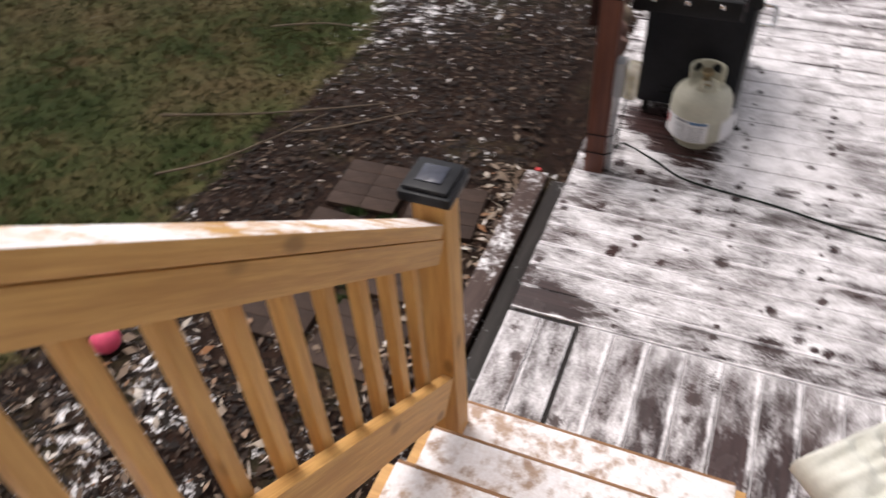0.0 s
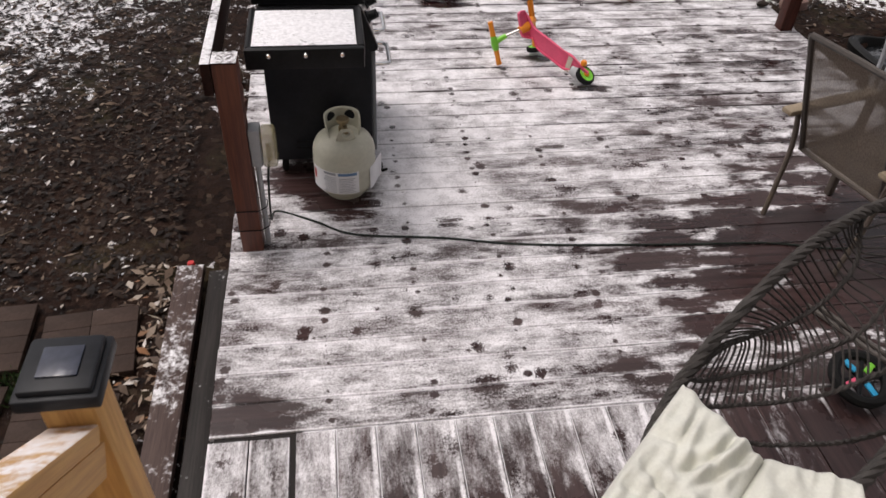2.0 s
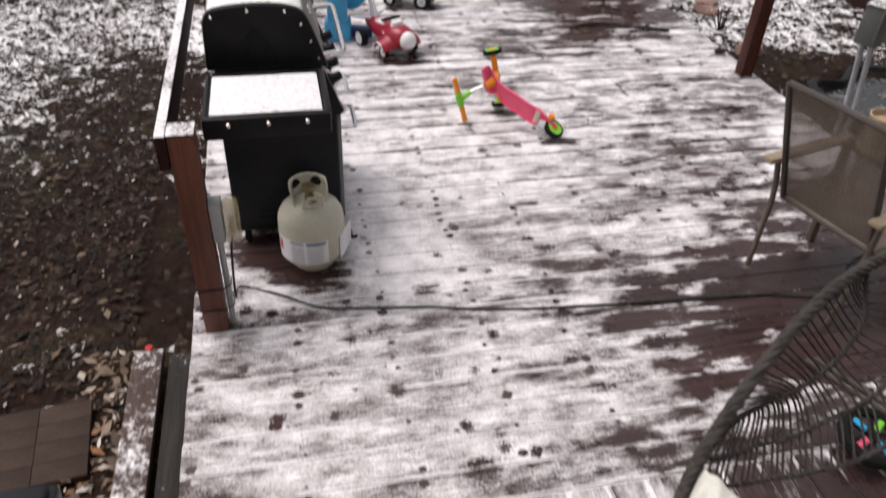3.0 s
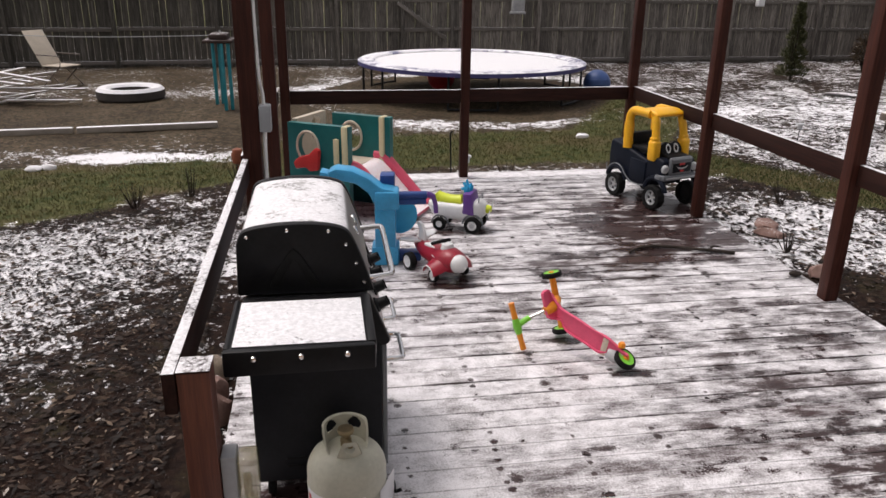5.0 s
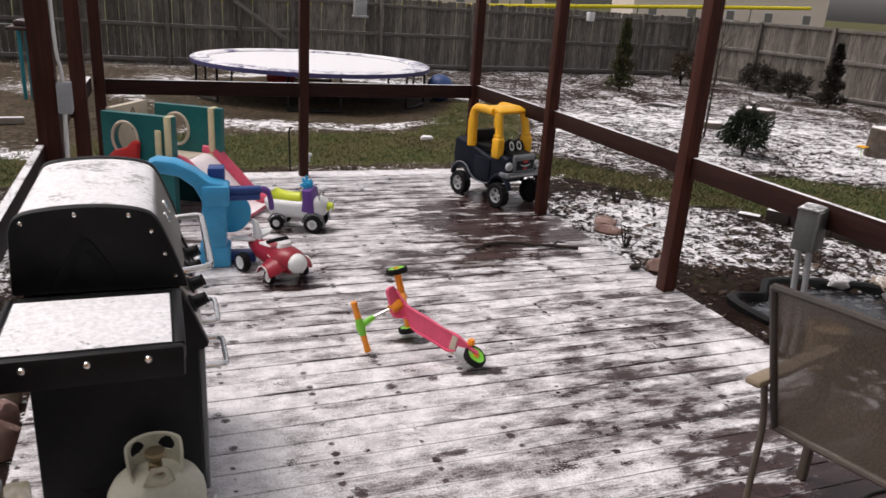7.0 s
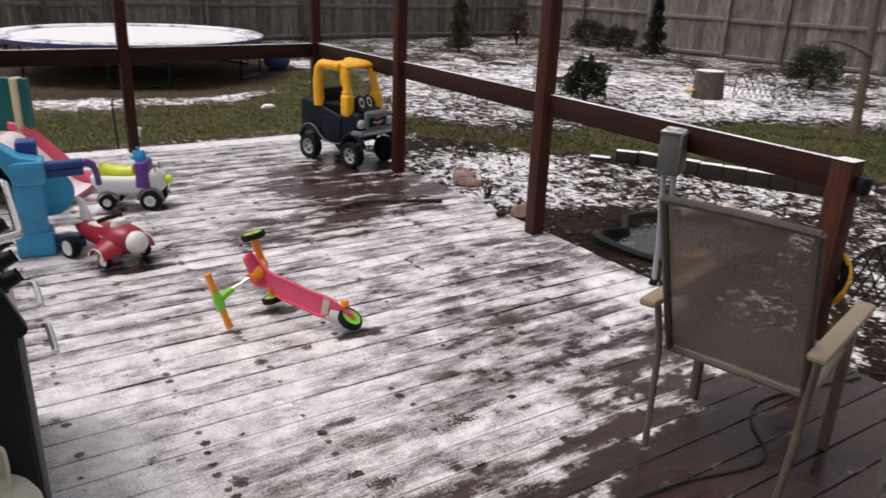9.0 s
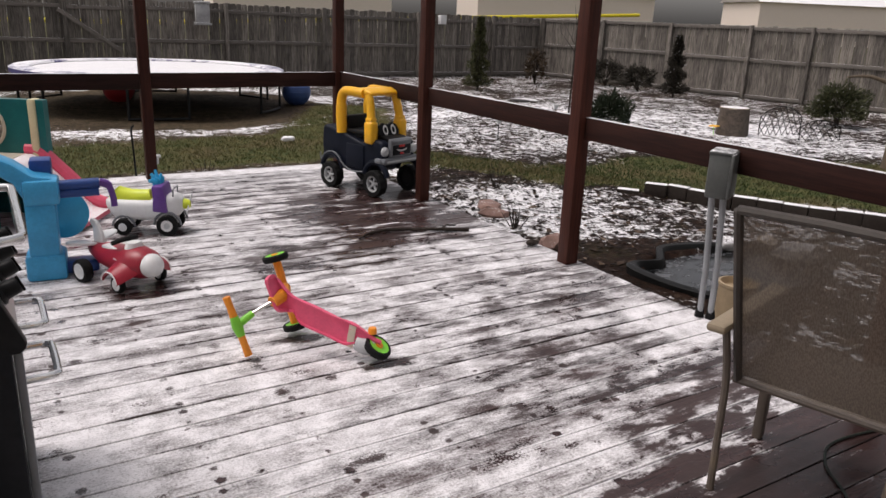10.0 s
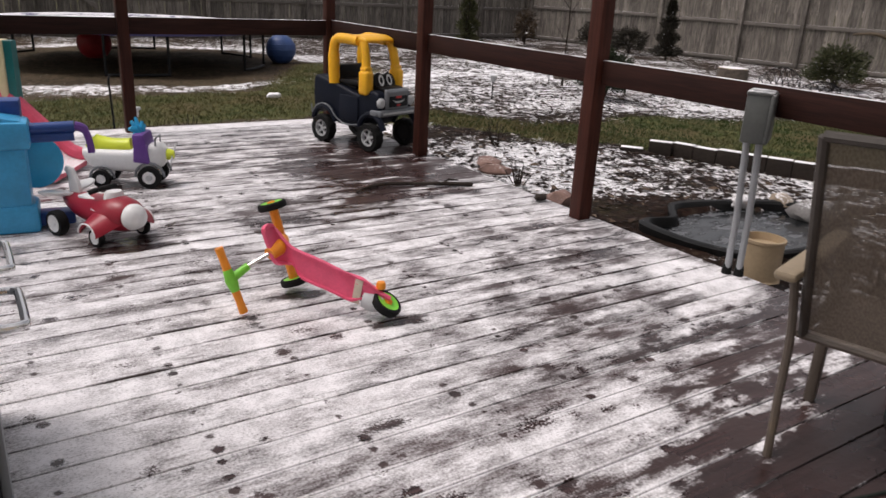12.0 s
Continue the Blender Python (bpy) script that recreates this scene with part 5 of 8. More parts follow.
for k in range(16):
    q = (0.075 + rs.uniform(-0.065, 0.03), rs.uniform(-0.06, 0.06), 0.335 + rs.uniform(-0.045, 0.045))
    tube(b, [(0.09, q[1] * 0.5, 0.28), ((q[0] + 0.09) / 2, q[1] * 0.8, 0.32), q], [0.020, 0.020, 0.011], 6)
part("tuft", b, M_cyan, ride, "turquoise tuft")
b = bm_new()
lathe(b, [(0, 0.05), (0.025, 0.045), (0.036, 0.02), (0.036, 0.0), (0, 0)], 16)
set_m(part("nose_cone", b, M_lime, ride), frame_m((0.26, 0, 0.18), (0, 1, 0), (0, 0, 1)))
b = bm_new()
for q in (0.5, 0.5 + math.pi):
    box(b, (0, -0.011, -0.003), (0.10, 0.011, 0.003), 0.002, Matrix.Rotation(q, 4, "Z"))
set_m(part("propeller", b, M_silver, ride), frame_m((0.302, 0, 0.18), (0, 1, 0), (0, 0, 1)))
b = bm_new()
tube(b, [(0.20, -0.06, 0.225), (0.205, -0.06, 0.28), (0.205, 0.06, 0.28), (0.20, 0.06, 0.225)], 0.006, 6)
part("windscreen_frame", b, M_grey, ride)
for s in (-1, 1):
    wheel(ride, (0.142, s * 0.10, 0.072), (0, s, 0), 0.072, 0.04, M_white, 0, False, M_silver, 0.56)
    wheel(ride, (-0.152, s * 0.10, 0.058), (0, s, 0), 0.058, 0.038, M_white, 0, False, None, 0.5)
    b = bm_new()
    tube(b, [(0.142 + 0.090 * math.cos(q), s * 0.09, 0.074 + 0.088 * math.sin(q)) for q in [math.pi * k / 8 for k in range(9)]], 0.009, 6)
    part("wheel_arch", b, M_grey, ride)
    b = bm_new()
    tube(b, [(-0.152 + 0.074 * math.cos(q), s * 0.085, 0.058 + 0.072 * math.sin(q)) for q in [math.pi * k / 8 for k in range(9)]], 0.008, 6)
    part("wheel_arch", b, M_grey, ride)

for o in ride.children:
    if not o.name.startswith("wheel"):
        o.location = (o.location.x * 0.90, o.location.y, o.location.z * 1.13)
        if not o.name.startswith(("nose", "prop")):
            o.scale = (0.90, 1.0, 1.13)

# ---- toy truck ----
HT = Vector((0.32, -0.95, 0)).normalized()
truck = thing("toy_truck", "navy ride-in toy truck with yellow roof frame", "toy car", frame_m((3.695, 4.735, 0), HT, (-HT.y, HT.x, 0)))
b = bm_new()
body = [(-0.40, 0.235), (-0.432, 0.27), (-0.442, 0.40), (-0.432, 0.535), (-0.40, 0.552), (-0.30, 0.538), (-0.12, 0.497), (0.02, 0.458), (0.10, 0.442), (0.13, 0.455), (0.17, 0.490), (0.28, 0.488), (0.330, 0.465), (0.342, 0.36), (0.338, 0.30)]
front_arch = [(0.26 + 0.128 * math.cos(q), 0.135 + 0.150 * math.sin(q)) for q in [math.pi * k / 10 for k in range(11)]]
rear_arch = [(-0.29 + 0.128 * math.cos(q), 0.135 + 0.150 * math.sin(q)) for q in [math.pi * k / 10 for k in range(11)]]
low_line = [p for p in front_arch if p[1] > 0.19 and p[0] < 0.325] + [(0.12, 0.172), (0.0, 0.165), (-0.15, 0.172)] + [p for p in rear_arch if p[1] > 0.19]
plate(b, body + low_line, 0.40, Matrix.Translation((0, 0.20, 0)) @ XZ, 0.024, 3)
part("body", b, M_navy, truck, "navy blue moulded body")
b = bm_new()
box(b, (-0.37, -0.165, 0.50), (0.10, 0.165, 0.545), 0.02)
part("cabin_tray", b, M_black, truck)
b = bm_new()
box(b, (-0.22, -0.15, 0.46), (-0.155, 0.15, 0.655), 0.025)
box(b, (-0.16, -0.14, 0.46), (0.02, 0.14, 0.50), 0.02)
part("seat", b, M_black, truck)
for s in (-1, 1):
    b = bm_new()
    box(b, (-0.11, s * 0.203 - 0.010, 0.215), (0.110, s * 0.203 + 0.010, 0.425), 0.010)
    part("door", b, M_navy, truck)
    for nm, cx in (("front_fender", 0.26), ("rear_fender", -0.29)):
        b = bm_new()
        arc = [(cx + 0.142 * math.cos(q), s * 0.205, 0.135 + 0.166 * math.sin(q)) for q in [math.pi * (0.10 + 0.80 * k / 12) for k in range(13)]]
        tube(b, arc, 0.026, 8)
        part(nm, b, M_navy, truck, "flared navy wheel arch")
    b = bm_new()
    rim_line = [(-0.29 + 0.160 * math.cos(q), s * 0.222, 0.135 + 0.190 * math.sin(q)) for q in [math.pi * (0.92 - 0.72 * k / 8) for k in range(9)]]
    tube(b, smooth_path([(-0.445, s * 0.215, 0.30)] + rim_line[1:] + [(-0.08, s * 0.214, 0.192), (0.03, s * 0.213, 0.185), (0.12, s * 0.213, 0.20)], 2), 0.006, 6)
    part("side_trim", b, M_grey, truck, "pale moulded edge line")
    wheel(truck, (0.26, s * 0.215, 0.116), (0, s, 0), 0.114, 0.085, M_silver, 5, ri=0.64)
    wheel(truck, (-0.29, s * 0.215, 0.116), (0, s, 0), 0.114, 0.085, M_silver, 5, ri=0.64)
b = bm_new()
box(b, (0.315, -0.222, 0.288), (0.378, 0.222, 0.342), 0.018)
for s in (-1, 1):
    box(b, (0.262, s * 0.215 - 0.018, 0.296), (0.340, s * 0.215 + 0.018, 0.340), 0.012)
front = part("bumper", b, M_grey, truck, "grey moulded bumper")
b = bm_new()
box(b, (0.322, -0.138, 0.336), (0.366, 0.138, 0.505), 0.022, seg=3)
box(b, (0.355, -0.115, 0.455), (0.372, 0.115, 0.490), 0.008)
grille = part("grille", b, M_grey, truck, "grey moulded grille")
b = bm_new()
box(b, (0.360, -0.112, 0.362), (0.369, 0.112, 0.450), 0.005)
part("grille_panel", b, M_panel, grille)
b = bm_new()
plate(b, [(-0.070, 0.012), (-0.035, 0.003), (0, 0.0), (0.035, 0.003), (0.070, 0.012), (0.045, -0.010), (0, -0.017), (-0.045, -0.010)], 0.006, frame_m((0.367, 0, 0.408), (0, 1, 0), (0, 0, 1)), 0.002)
part("grille_bar", b, M_silver, grille)
for z, w in ((0.440, 0.034), (0.376, 0.022)):
    b = bm_new()
    box(b, (0.366, -w, z - 0.009), (0.373, w, z + 0.009), 0.003)
    part("badge", b, M_redp, grille)
b = bm_new()
box(b, (0.372, -0.19, 0.305), (0.382, 0.19, 0.322), 0.004)
part("bumper_strip", b, M_silver, front)
for s in (-1, 1):
    b = bm_new()
    lathe(b, [(0, 0.02), (0.028, 0.018), (0.040, 0.006), (0.040, -0.012), (0, -0.012)], 18)
    set_m(part("headlight", b, M_silver, truck), frame_m((0.340, s * 0.178, 0.398), (0, 1, 0), (0, 0, 1)))
b = bm_new()
plate(b, [(0.155, 0.485), (0.325, 0.470), (0.335, 0.492), (0.30, 0.512), (0.16, 0.520)], 0.24, Matrix.Translation((0, 0.12, 0)) @ XZ, 0.012)
part("bonnet", b, M_black, truck, "dark moulded bonnet")
b = bm_new()
plate(b, [(-0.12, 0), (0.12, 0), (0.13, 0.05), (0.11, 0.10), (0.06, 0.125), (0, 0.105), (-0.06, 0.125), (-0.11, 0.10), (-0.13, 0.05)], 0.02, frame_m((0.205, 0, 0.498), (0, 1, 0), (-0.35, 0, 1)), 0.006)
ws = part("windscreen", b, M_black, truck, "low black windscreen")
for s in (-1, 1):
    b = bm_new()
    lathe(b, [(0.021, 0), (0.030, 0.004), (0.036, 0)], 20, Matrix.Diagonal((0.85, 1.3, 1, 1)))
    set_m(part("windscreen_ring", b, M_white, ws), frame_m((0.216, s * 0.048, 0.560), (0, 1, 0), (-0.35, 0, 1)))
b = bm_new()
for s in (-1, 1):
    tube(b, smooth_path([(-0.20, s * 0.175, 0.50), (-0.215, s * 0.17, 0.68), (-0.215, s * 0.165, 0.80), (-0.185, s * 0.16, 0.858), (-0.12, s * 0.155, 0.870), (0.06, s * 0.155, 0.864)], 5), [0.048] * 8 + [0.042] * 18, 12)
    tube(b, smooth_path([(0.185, s * 0.180, 0.465), (0.172, s * 0.178, 0.62), (0.145, s * 0.168, 0.77), (0.115, s * 0.16, 0.855)], 5), [0.046] * 6 + [0.037] * 10, 12)
    box(b, (0.118, s * 0.182 - 0.045, 0.445), (0.222, s * 0.182 + 0.045, 0.640), 0.025, seg=3)
    box(b, (0.128, s * 0.180 - 0.038, 0.635), (0.206, s * 0.180 + 0.038, 0.672), 0.016)
plate(b, [(-0.205, 0.845), (-0.18, 0.882), (-0.06, 0.895), (-0.01, 0.908), (0.07, 0.908), (0.145, 0.884), (0.165, 0.866), (0.155, 0.850), (0.06, 0.846), (-0.10, 0.850)], 0.345, Matrix.Translation((0, 0.1725, 0)) @ XZ, 0.018, 3)
part("roof_frame", b, M_yellow, truck, "yellow plastic roof and pillars")

# ---- climber with slide ----
DX, DY = Vector((0.86, -0.51, 0)).normalized(), Vector((0.51, 0.86, 0)).normalized()
play = thing("toddler_slide", "teal and cream plastic climber with pink slide", "slide", frame_m((0.715, 4.36, 0), DX, DY))


def holed_panel(w, h, hole, r, t, z0=0.0):
    """A panel with one round hole, in x, z; its near face at y = 0."""
    b = bmesh.new()
    n = 24
    ring = [(hole[0] + r * math.cos(2 * math.pi * k / n), hole[1] + r * 1.25 * math.sin(2 * math.pi * k / n)) for k in range(n)]
    def edge_pt(q):
        c, s = math.cos(q), math.sin(q)
        k = min(((w - hole[0]) / c if c > 1e-6 else 9e9), (-hole[0] / c if c < -1e-6 else 9e9), ((h - hole[1]) / s if s > 1e-6 else 9e9), ((z0 - hole[1]) / s if s < -1e-6 else 9e9))
        return hole[0] + c * k, hole[1] + s * k
    angles = sorted([2 * math.pi * k / n for k in range(n)])
    outer = [edge_pt(q) for q in angles]
    corners = [(w, h), (0, h), (0, z0), (w, z0)]
    for cx, cz in corners:
        q = math.atan2(cz - hole[1], cx - hole[0]) % (2 * math.pi)
        k = min(range(n), key=lambda i: abs((angles[i] - q + math.pi) % (2 * math.pi) - math.pi))
        outer[k] = (cx, cz)
    lay = []
    for y in (0, t):
        lay.append(([b.verts.new((x, y, z)) for x, z in ring], [b.verts.new((x, y, z)) for x, z in outer]))
    for k in range(n):
        j = (k + 1) % n
        b.faces.new((lay[0][0][k], lay[0][1][k], lay[0][1][j], lay[0][0][j]))
        b.faces.new((lay[1][0][k], lay[1][0][j], lay[1][1][j], lay[1][1][k]))
        b.faces.new((lay[0][0][k], lay[0][0][j], lay[1][0][j], lay[1][0][k]))
        b.faces.new((lay[0][1][k], lay[1][1][k], lay[1][1][j], lay[0][1][j]))
    bmesh.ops.recalc_face_normals(b, faces=b.faces[:])
    return b


PW, PH, GAP = 0.60, 0.835, 0.58
for y0 in (0.0, GAP):
    pn = set_m(part("side_panel", holed_panel(PW, PH, (0.20, 0.635), 0.105, 0.07), M_teal, play, "teal panel with a round hole"), Matrix.Translation((-PW + 0.2 * y0, y0, 0)))
    b = bm_new()
    tube(b, [(0.20 + 0.110 * math.cos(q), -0.004, 0.635 + 0.135 * math.sin(q)) for q in [2 * math.pi * k / 24 for k in range(24)]], 0.012, 6, closed=True)
    part("hole_rim", b, M_sand, pn)
    b = bm_new()
    box(b, (-0.062 + 0.12 * y0, y0 - 0.018, 0.38), (-0.006 + 0.12 * y0, y0 + 0.088, PH + 0.006), 0.014)
    part("corner_post", b, M_cream, play, "cream corner post")
b = bm_new()
box(b, (-0.135, -0.03, 0.42), (-0.085, -0.001, 0.73), 0.010)
part("grip_bar", b, M_cream, play)
set_m(part("back_panel", holed_panel(GAP - 0.08, PH + 0.02, (0.32, 0.72), 0.09, 0.05), M_sand, play, "sand-coloured back panel"), Matrix.Translation((-PW + 0.05, 0.075, 0)) @ Matrix.Rotation(math.pi / 2, 4, "Z"))
b = bm_new()
box(b, (-PW + 0.06, 0.073, 0.40), (-0.04, GAP - 0.003, 0.45), 0.01)
part("platform", b, M_sand, play)
b = bm_new()
plate(b, [(-0.50, 0.44), (-0.40, 0.46), (-0.36, 0.43), (-0.28, 0.44), (-0.26, 0.62), (-0.30, 0.64), (-0.36, 0.58), (-0.46, 0.55), (-0.52, 0.50)], 0.06, Matrix.Translation((0, -0.008, 0)) @ XZ, 0.012)
part("red_panel", b, M_redp, play, "red plastic play piece")
sl_path = smooth_path([(-0.05, 0, 0.45), (0.05, 0, 0.43), (0.20, 0, 0.29), (0.36, 0, 0.13), (0.43, 0, 0.075), (0.52, 0, 0.055)], 5)
b = bm_new()
rows = [[b.verts.new((p.x, y, p.z + dz)) for y, dz in ((0.10, 0.0), (0.34, -0.01), (0.59, 0.0), (0.59, -0.035), (0.10, -0.035))] for p in sl_path]
for r0, r1 in zip(rows, rows[1:]):
    for j in range(5):
        b.faces.new((r0[j], r1[j], r1[(j + 1) % 5], r0[(j + 1) % 5]))
b.faces.new(rows[0])
b.faces.new(rows[-1][::-1])
bmesh.ops.recalc_face_normals(b, faces=b.faces[:])
chute = part("chute", b, M_slidebed, play, "pink chute dusted with snow")
for y in (0.085, 0.61):
    b = bm_new()
    tube(b, [(p.x, y, p.z + 0.03) for p in sl_path], [0.05] * (len(sl_path) - 4) + [0.048, 0.044, 0.038, 0.03], 10)
    part("chute_side", b, M_slide, chute, "pink raised side")

# ---- blue play arch ----
arch = thing("play_table", "sky blue plastic play arch with dark blue arm", "toy", Matrix.Translation((0.955, 3.33, 0)) @ Matrix.Rotation(-0.12, 4, "Z"))
b = bm_new()
outl = [(-0.10, 0.0), (0.075, 0.0), (0.085, 0.14), (0.065, 0.16), (0.06, 0.42), (0.085, 0.44), (0.085, 0.555), (0.05, 0.585), (-0.03, 0.60), (-0.12, 0.67), (-0.24, 0.73), (-0.36, 0.745), (-0.42, 0.72),
        (-0.42, 0.655), (-0.34, 0.655), (-0.22, 0.63), (-0.13, 0.56), (-0.085, 0.47), (-0.075, 0.16), (-0.105, 0.14)]
plate(b, outl, 0.17, Matrix.Translation((0, 0.085, 0)) @ XZ, 0.018)
box(b, (-0.085, -0.105, 0.435), (0.094, 0.105, 0.575), 0.02)
box(b, (-0.112, -0.105, 0.0), (0.095, 0.105, 0.15), 0.022)
box(b, (-0.085, -0.092, 0.13), (0.068, 0.092, 0.45), 0.014)
part("arch", b, M_sky, arch, "sky blue moulded arch")
b = bm_new()
plate(b, [(-0.42, 0.0), (-0.30, 0.0), (-0.33, 0.70), (-0.42, 0.72)], 0.14, Matrix.Translation((-0.06, 0.07, 0)) @ XZ, 0.012)
part("far_leg", b, M_sky, arch)
b = bm_new()
tube(b, [(0.085, 0, 0.525), (0.30, 0.0, 0.530)], 0.030, 12)
tube(b, [(0.085, 0, 0.478), (0.295, 0.0, 0.483)], 0.026, 12)
part("arm", b, M_royal, arch, "dark blue arm")
b = bm_new()
tube(b, smooth_path([(0.30, 0, 0.535), (0.345, 0, 0.515), (0.365, 0, 0.45), (0.37, 0, 0.39)], 4), [0.024] * 5 + [0.018] * 8, 10)
part("arm_end", b, M_purple, arch, "purple curved end")
b = bm_new()
lathe(b, [(0, 0.035), (0.10, 0.03), (0.135, 0.018), (0.14, 0), (0.135, -0.018), (0.10, -0.03), (0, -0.035)], 28)
set_m(part("disc", b, M_cyan, arch, "blue disc"), frame_m((0.10, 0.14, 0.32), (0.9, 0.4, 0), (0, 0, 1)))
b = bm_new()
box(b, (0.06, -0.06, 0.02), (0.26, 0.06, 0.09), 0.015)
part("foot", b, M_royal, arch)
b = bm_new()
box(b, (-0.05, 0.06, 0.55), (0.06, 0.20, 0.66), 0.012)
part("top_block", b, M_royal, arch)

# ---- patio chair ----
FC, LC = Vector((0.9638, 0.2667, 0)).normalized(), Vector((-0.2667, 0.9638, 0)).normalized()
chair = thing("patio_chair", "beige metal patio chair with brown mesh sling", "chair", frame_m((2.738, -0.159, 0), FC, LC))
M_frame = surface("beige_tube", (0.105, 0.083, 0.067), 0.42, vary=0.15, wear=(0.16, 0.12, 0.08))
M_dark_tube = surface("bronze_tube", (0.055, 0.045, 0.038), 0.4, vary=0.2)
M_arm = surface("tan_armrest", (0.26, 0.205, 0.14), 0.5, vary=0.15, snow=0.1)


def sling_material():
    m, nt, bs = base_mat("mesh_sling")
    v = obj_coord(nt)
    a = noise_tex(nt, v, 1.0, 2, 0.5, (260.0, 260.0, 4.0))
    c = noise_tex(nt, v, 5.0, 4)
    col = mixc(nt, ramp(nt, a, 0.35, 0.65), (0.165, 0.132, 0.104), (0.260, 0.212, 0.170))
    col = mixc(nt, mth(nt, "MULTIPLY", ramp(nt, c, 0.5, 0.75), 0.35), col, (0.24, 0.205, 0.17))
    nt.links.new(col, bs.inputs["Base Color"])
    bs.inputs["Roughness"].default_value = 0.7
    bs.inputs["Alpha"].default_value = 0.84
    bump(nt, bs, a, 0.3, 0.002)
    return m


M_sling = sling_material()
for s in (-1, 1):
    b = bm_new()
    tube(b, smooth_path([(0.025, s * 0.245, 0.0), (0.045, s * 0.255, 0.20), (0.055, s * 0.262, 0.40), (0.03, s * 0.278, 0.58)], 4), 0.0135, 8)
    part("back_leg", b, M_frame, chair)
    b = bm_new()
    tube(b, [(0.105, s * 0.2415, 0.389), (-0.005, s * 0.2415, 0.68), (-0.126, s * 0.2415, 1.010)], 0.015, 8)
    part("back_upright", b, M_dark_tube, chair, "dark bronze upright")
    b = bm_new()
    box(b, (0.47, s * 0.262 - 0.018, 0.0), (0.515, s * 0.262 + 0.018, 0.585), 0.008)
    part("front_leg", b, M_frame, chair)
    b = bm_new()
    box(b, (-0.05, s * 0.285 - 0.032, 0.585), (0.53, s * 0.285 + 0.032, 0.615), 0.012)
    part("armrest", b, M_arm, chair, "flat tan armrest")
    b = bm_new()
    tube(b, [(0.105, s * 0.25, 0.387), (0.25, s * 0.25, 0.395), (0.475, s * 0.25, 0.425)], 0.014, 8)
    part("seat_rail", b, M_frame, chair)
b = bm_new()
tube(b, [(0.105, -0.255, 0.387), (0.105, 0.255, 0.387)], 0.013, 8)
part("lower_bar", b, M_frame, chair)
b = bm_new()
tube(b, [(-0.126, -0.2415, 1.010), (-0.131, 0.0, 1.016), (-0.126, 0.2415, 1.010)], 0.015, 8)
part("top_bar", b, M_dark_tube, chair)
b = bm_new()
tube(b, [(0.475, -0.26, 0.42), (0.475, 0.26, 0.42)], 0.013, 8)
part("front_bar", b, M_frame, chair)
for nm, pa in (("back_sling", [(0.097, 0.412), (-0.006, 0.68), (-0.122, 0.998)]), ("seat_sling", [(0.11, 0.392), (0.27, 0.380), (0.465, 0.425)])):
    b = bm_new()
    rows = [[b.verts.new((p.x, y, p.y)) for y in (-0.235, -0.12, 0.0, 0.12, 0.235)] for p in smooth_path([(x, z, 0) for x, z in pa], 5)]
    for r0, r1 in zip(rows, rows[1:]):
        for j in range(4):
            b.faces.new((r0[j], r0[j + 1], r1[j + 1], r1[j]))
    bmesh.ops.solidify(b, geom=b.faces[:], thickness=0.004)
    part(nm, b, M_sling, chair, "brown woven mesh sling")

# ---- wicker egg basket, its cushion and the toy in it ----
M_wicker = surface("grey_brown_wicker", (0.040, 0.035, 0.032), 0.6, vary=0.45, scale=30.0, fine=180.0, relief=0.5)
basket = thing("egg_chair", "dark grey wicker egg chair basket lying open", "chair")
EU, EV, EC = Vector((0.7966, 0.5326, 0.2858)), Vector((0.5526, -0.8265, 0.1071)), Vector((1.959, -1.394, 0.675))
EA, EB, ED, EP = 0.749, 0.283, 0.30, 2.5


def egg(u, v):
    """A point of the bowl; u and v run from -1 to 1."""
    d = max(0.0, 1 - abs(u) ** EP - abs(v) ** EP)
    p = EC + EU * EA * u + EV * EB * v
    return Vector((p.x, p.y, max(0.012, p.z - ED * d ** 0.75)))


def rim_uv(q):
    c, s = math.cos(q), math.sin(q)
    k = 2 / EP
    return math.copysign(abs(c) ** k, c), math.copysign(abs(s) ** k, s)


b = bm_new()
for s in range(4):
    pts = []
    for k in range(192):
        q = 2 * math.pi * k / 192
        u, v = rim_uv(q)
        c = EC + EU * EA * u + EV * EB * v
        out = (EU * math.cos(q) + EV * math.sin(q)).normalized()
        tw = 30 * q + s * math.pi / 2
        pts.append(c + out * 0.012 * math.cos(tw) + Vector((0, 0, 1)) * 0.012 * math.sin(tw))
    tube(b, pts, 0.012, 6, closed=True)
part("rim", b, M_wicker, basket, "thick woven rim")


def on_bowl(line, lift=0.0, n=90):
    """A line over the bowl through places (u, v), in n even steps."""
    fine = smooth_path([(u, v, 0) for u, v in line], 16)
    run = [0.0]
    for p, q in zip(fine, fine[1:]):
        run.append(run[-1] + (q - p).length)
    pts, j = [], 0
    for i in range(n + 1):
        want = run[-1] * i / n
        while j < len(fine) - 2 and run[j + 1] < want:
            j += 1
        k = (want - run[j]) / max(1e-6, run[j + 1] - run[j])
        p = fine[j].lerp(fine[j + 1], min(1.0, k))
        pts.append(egg(p.x, p.y) + Vector((0, 0, lift)))
    return pts


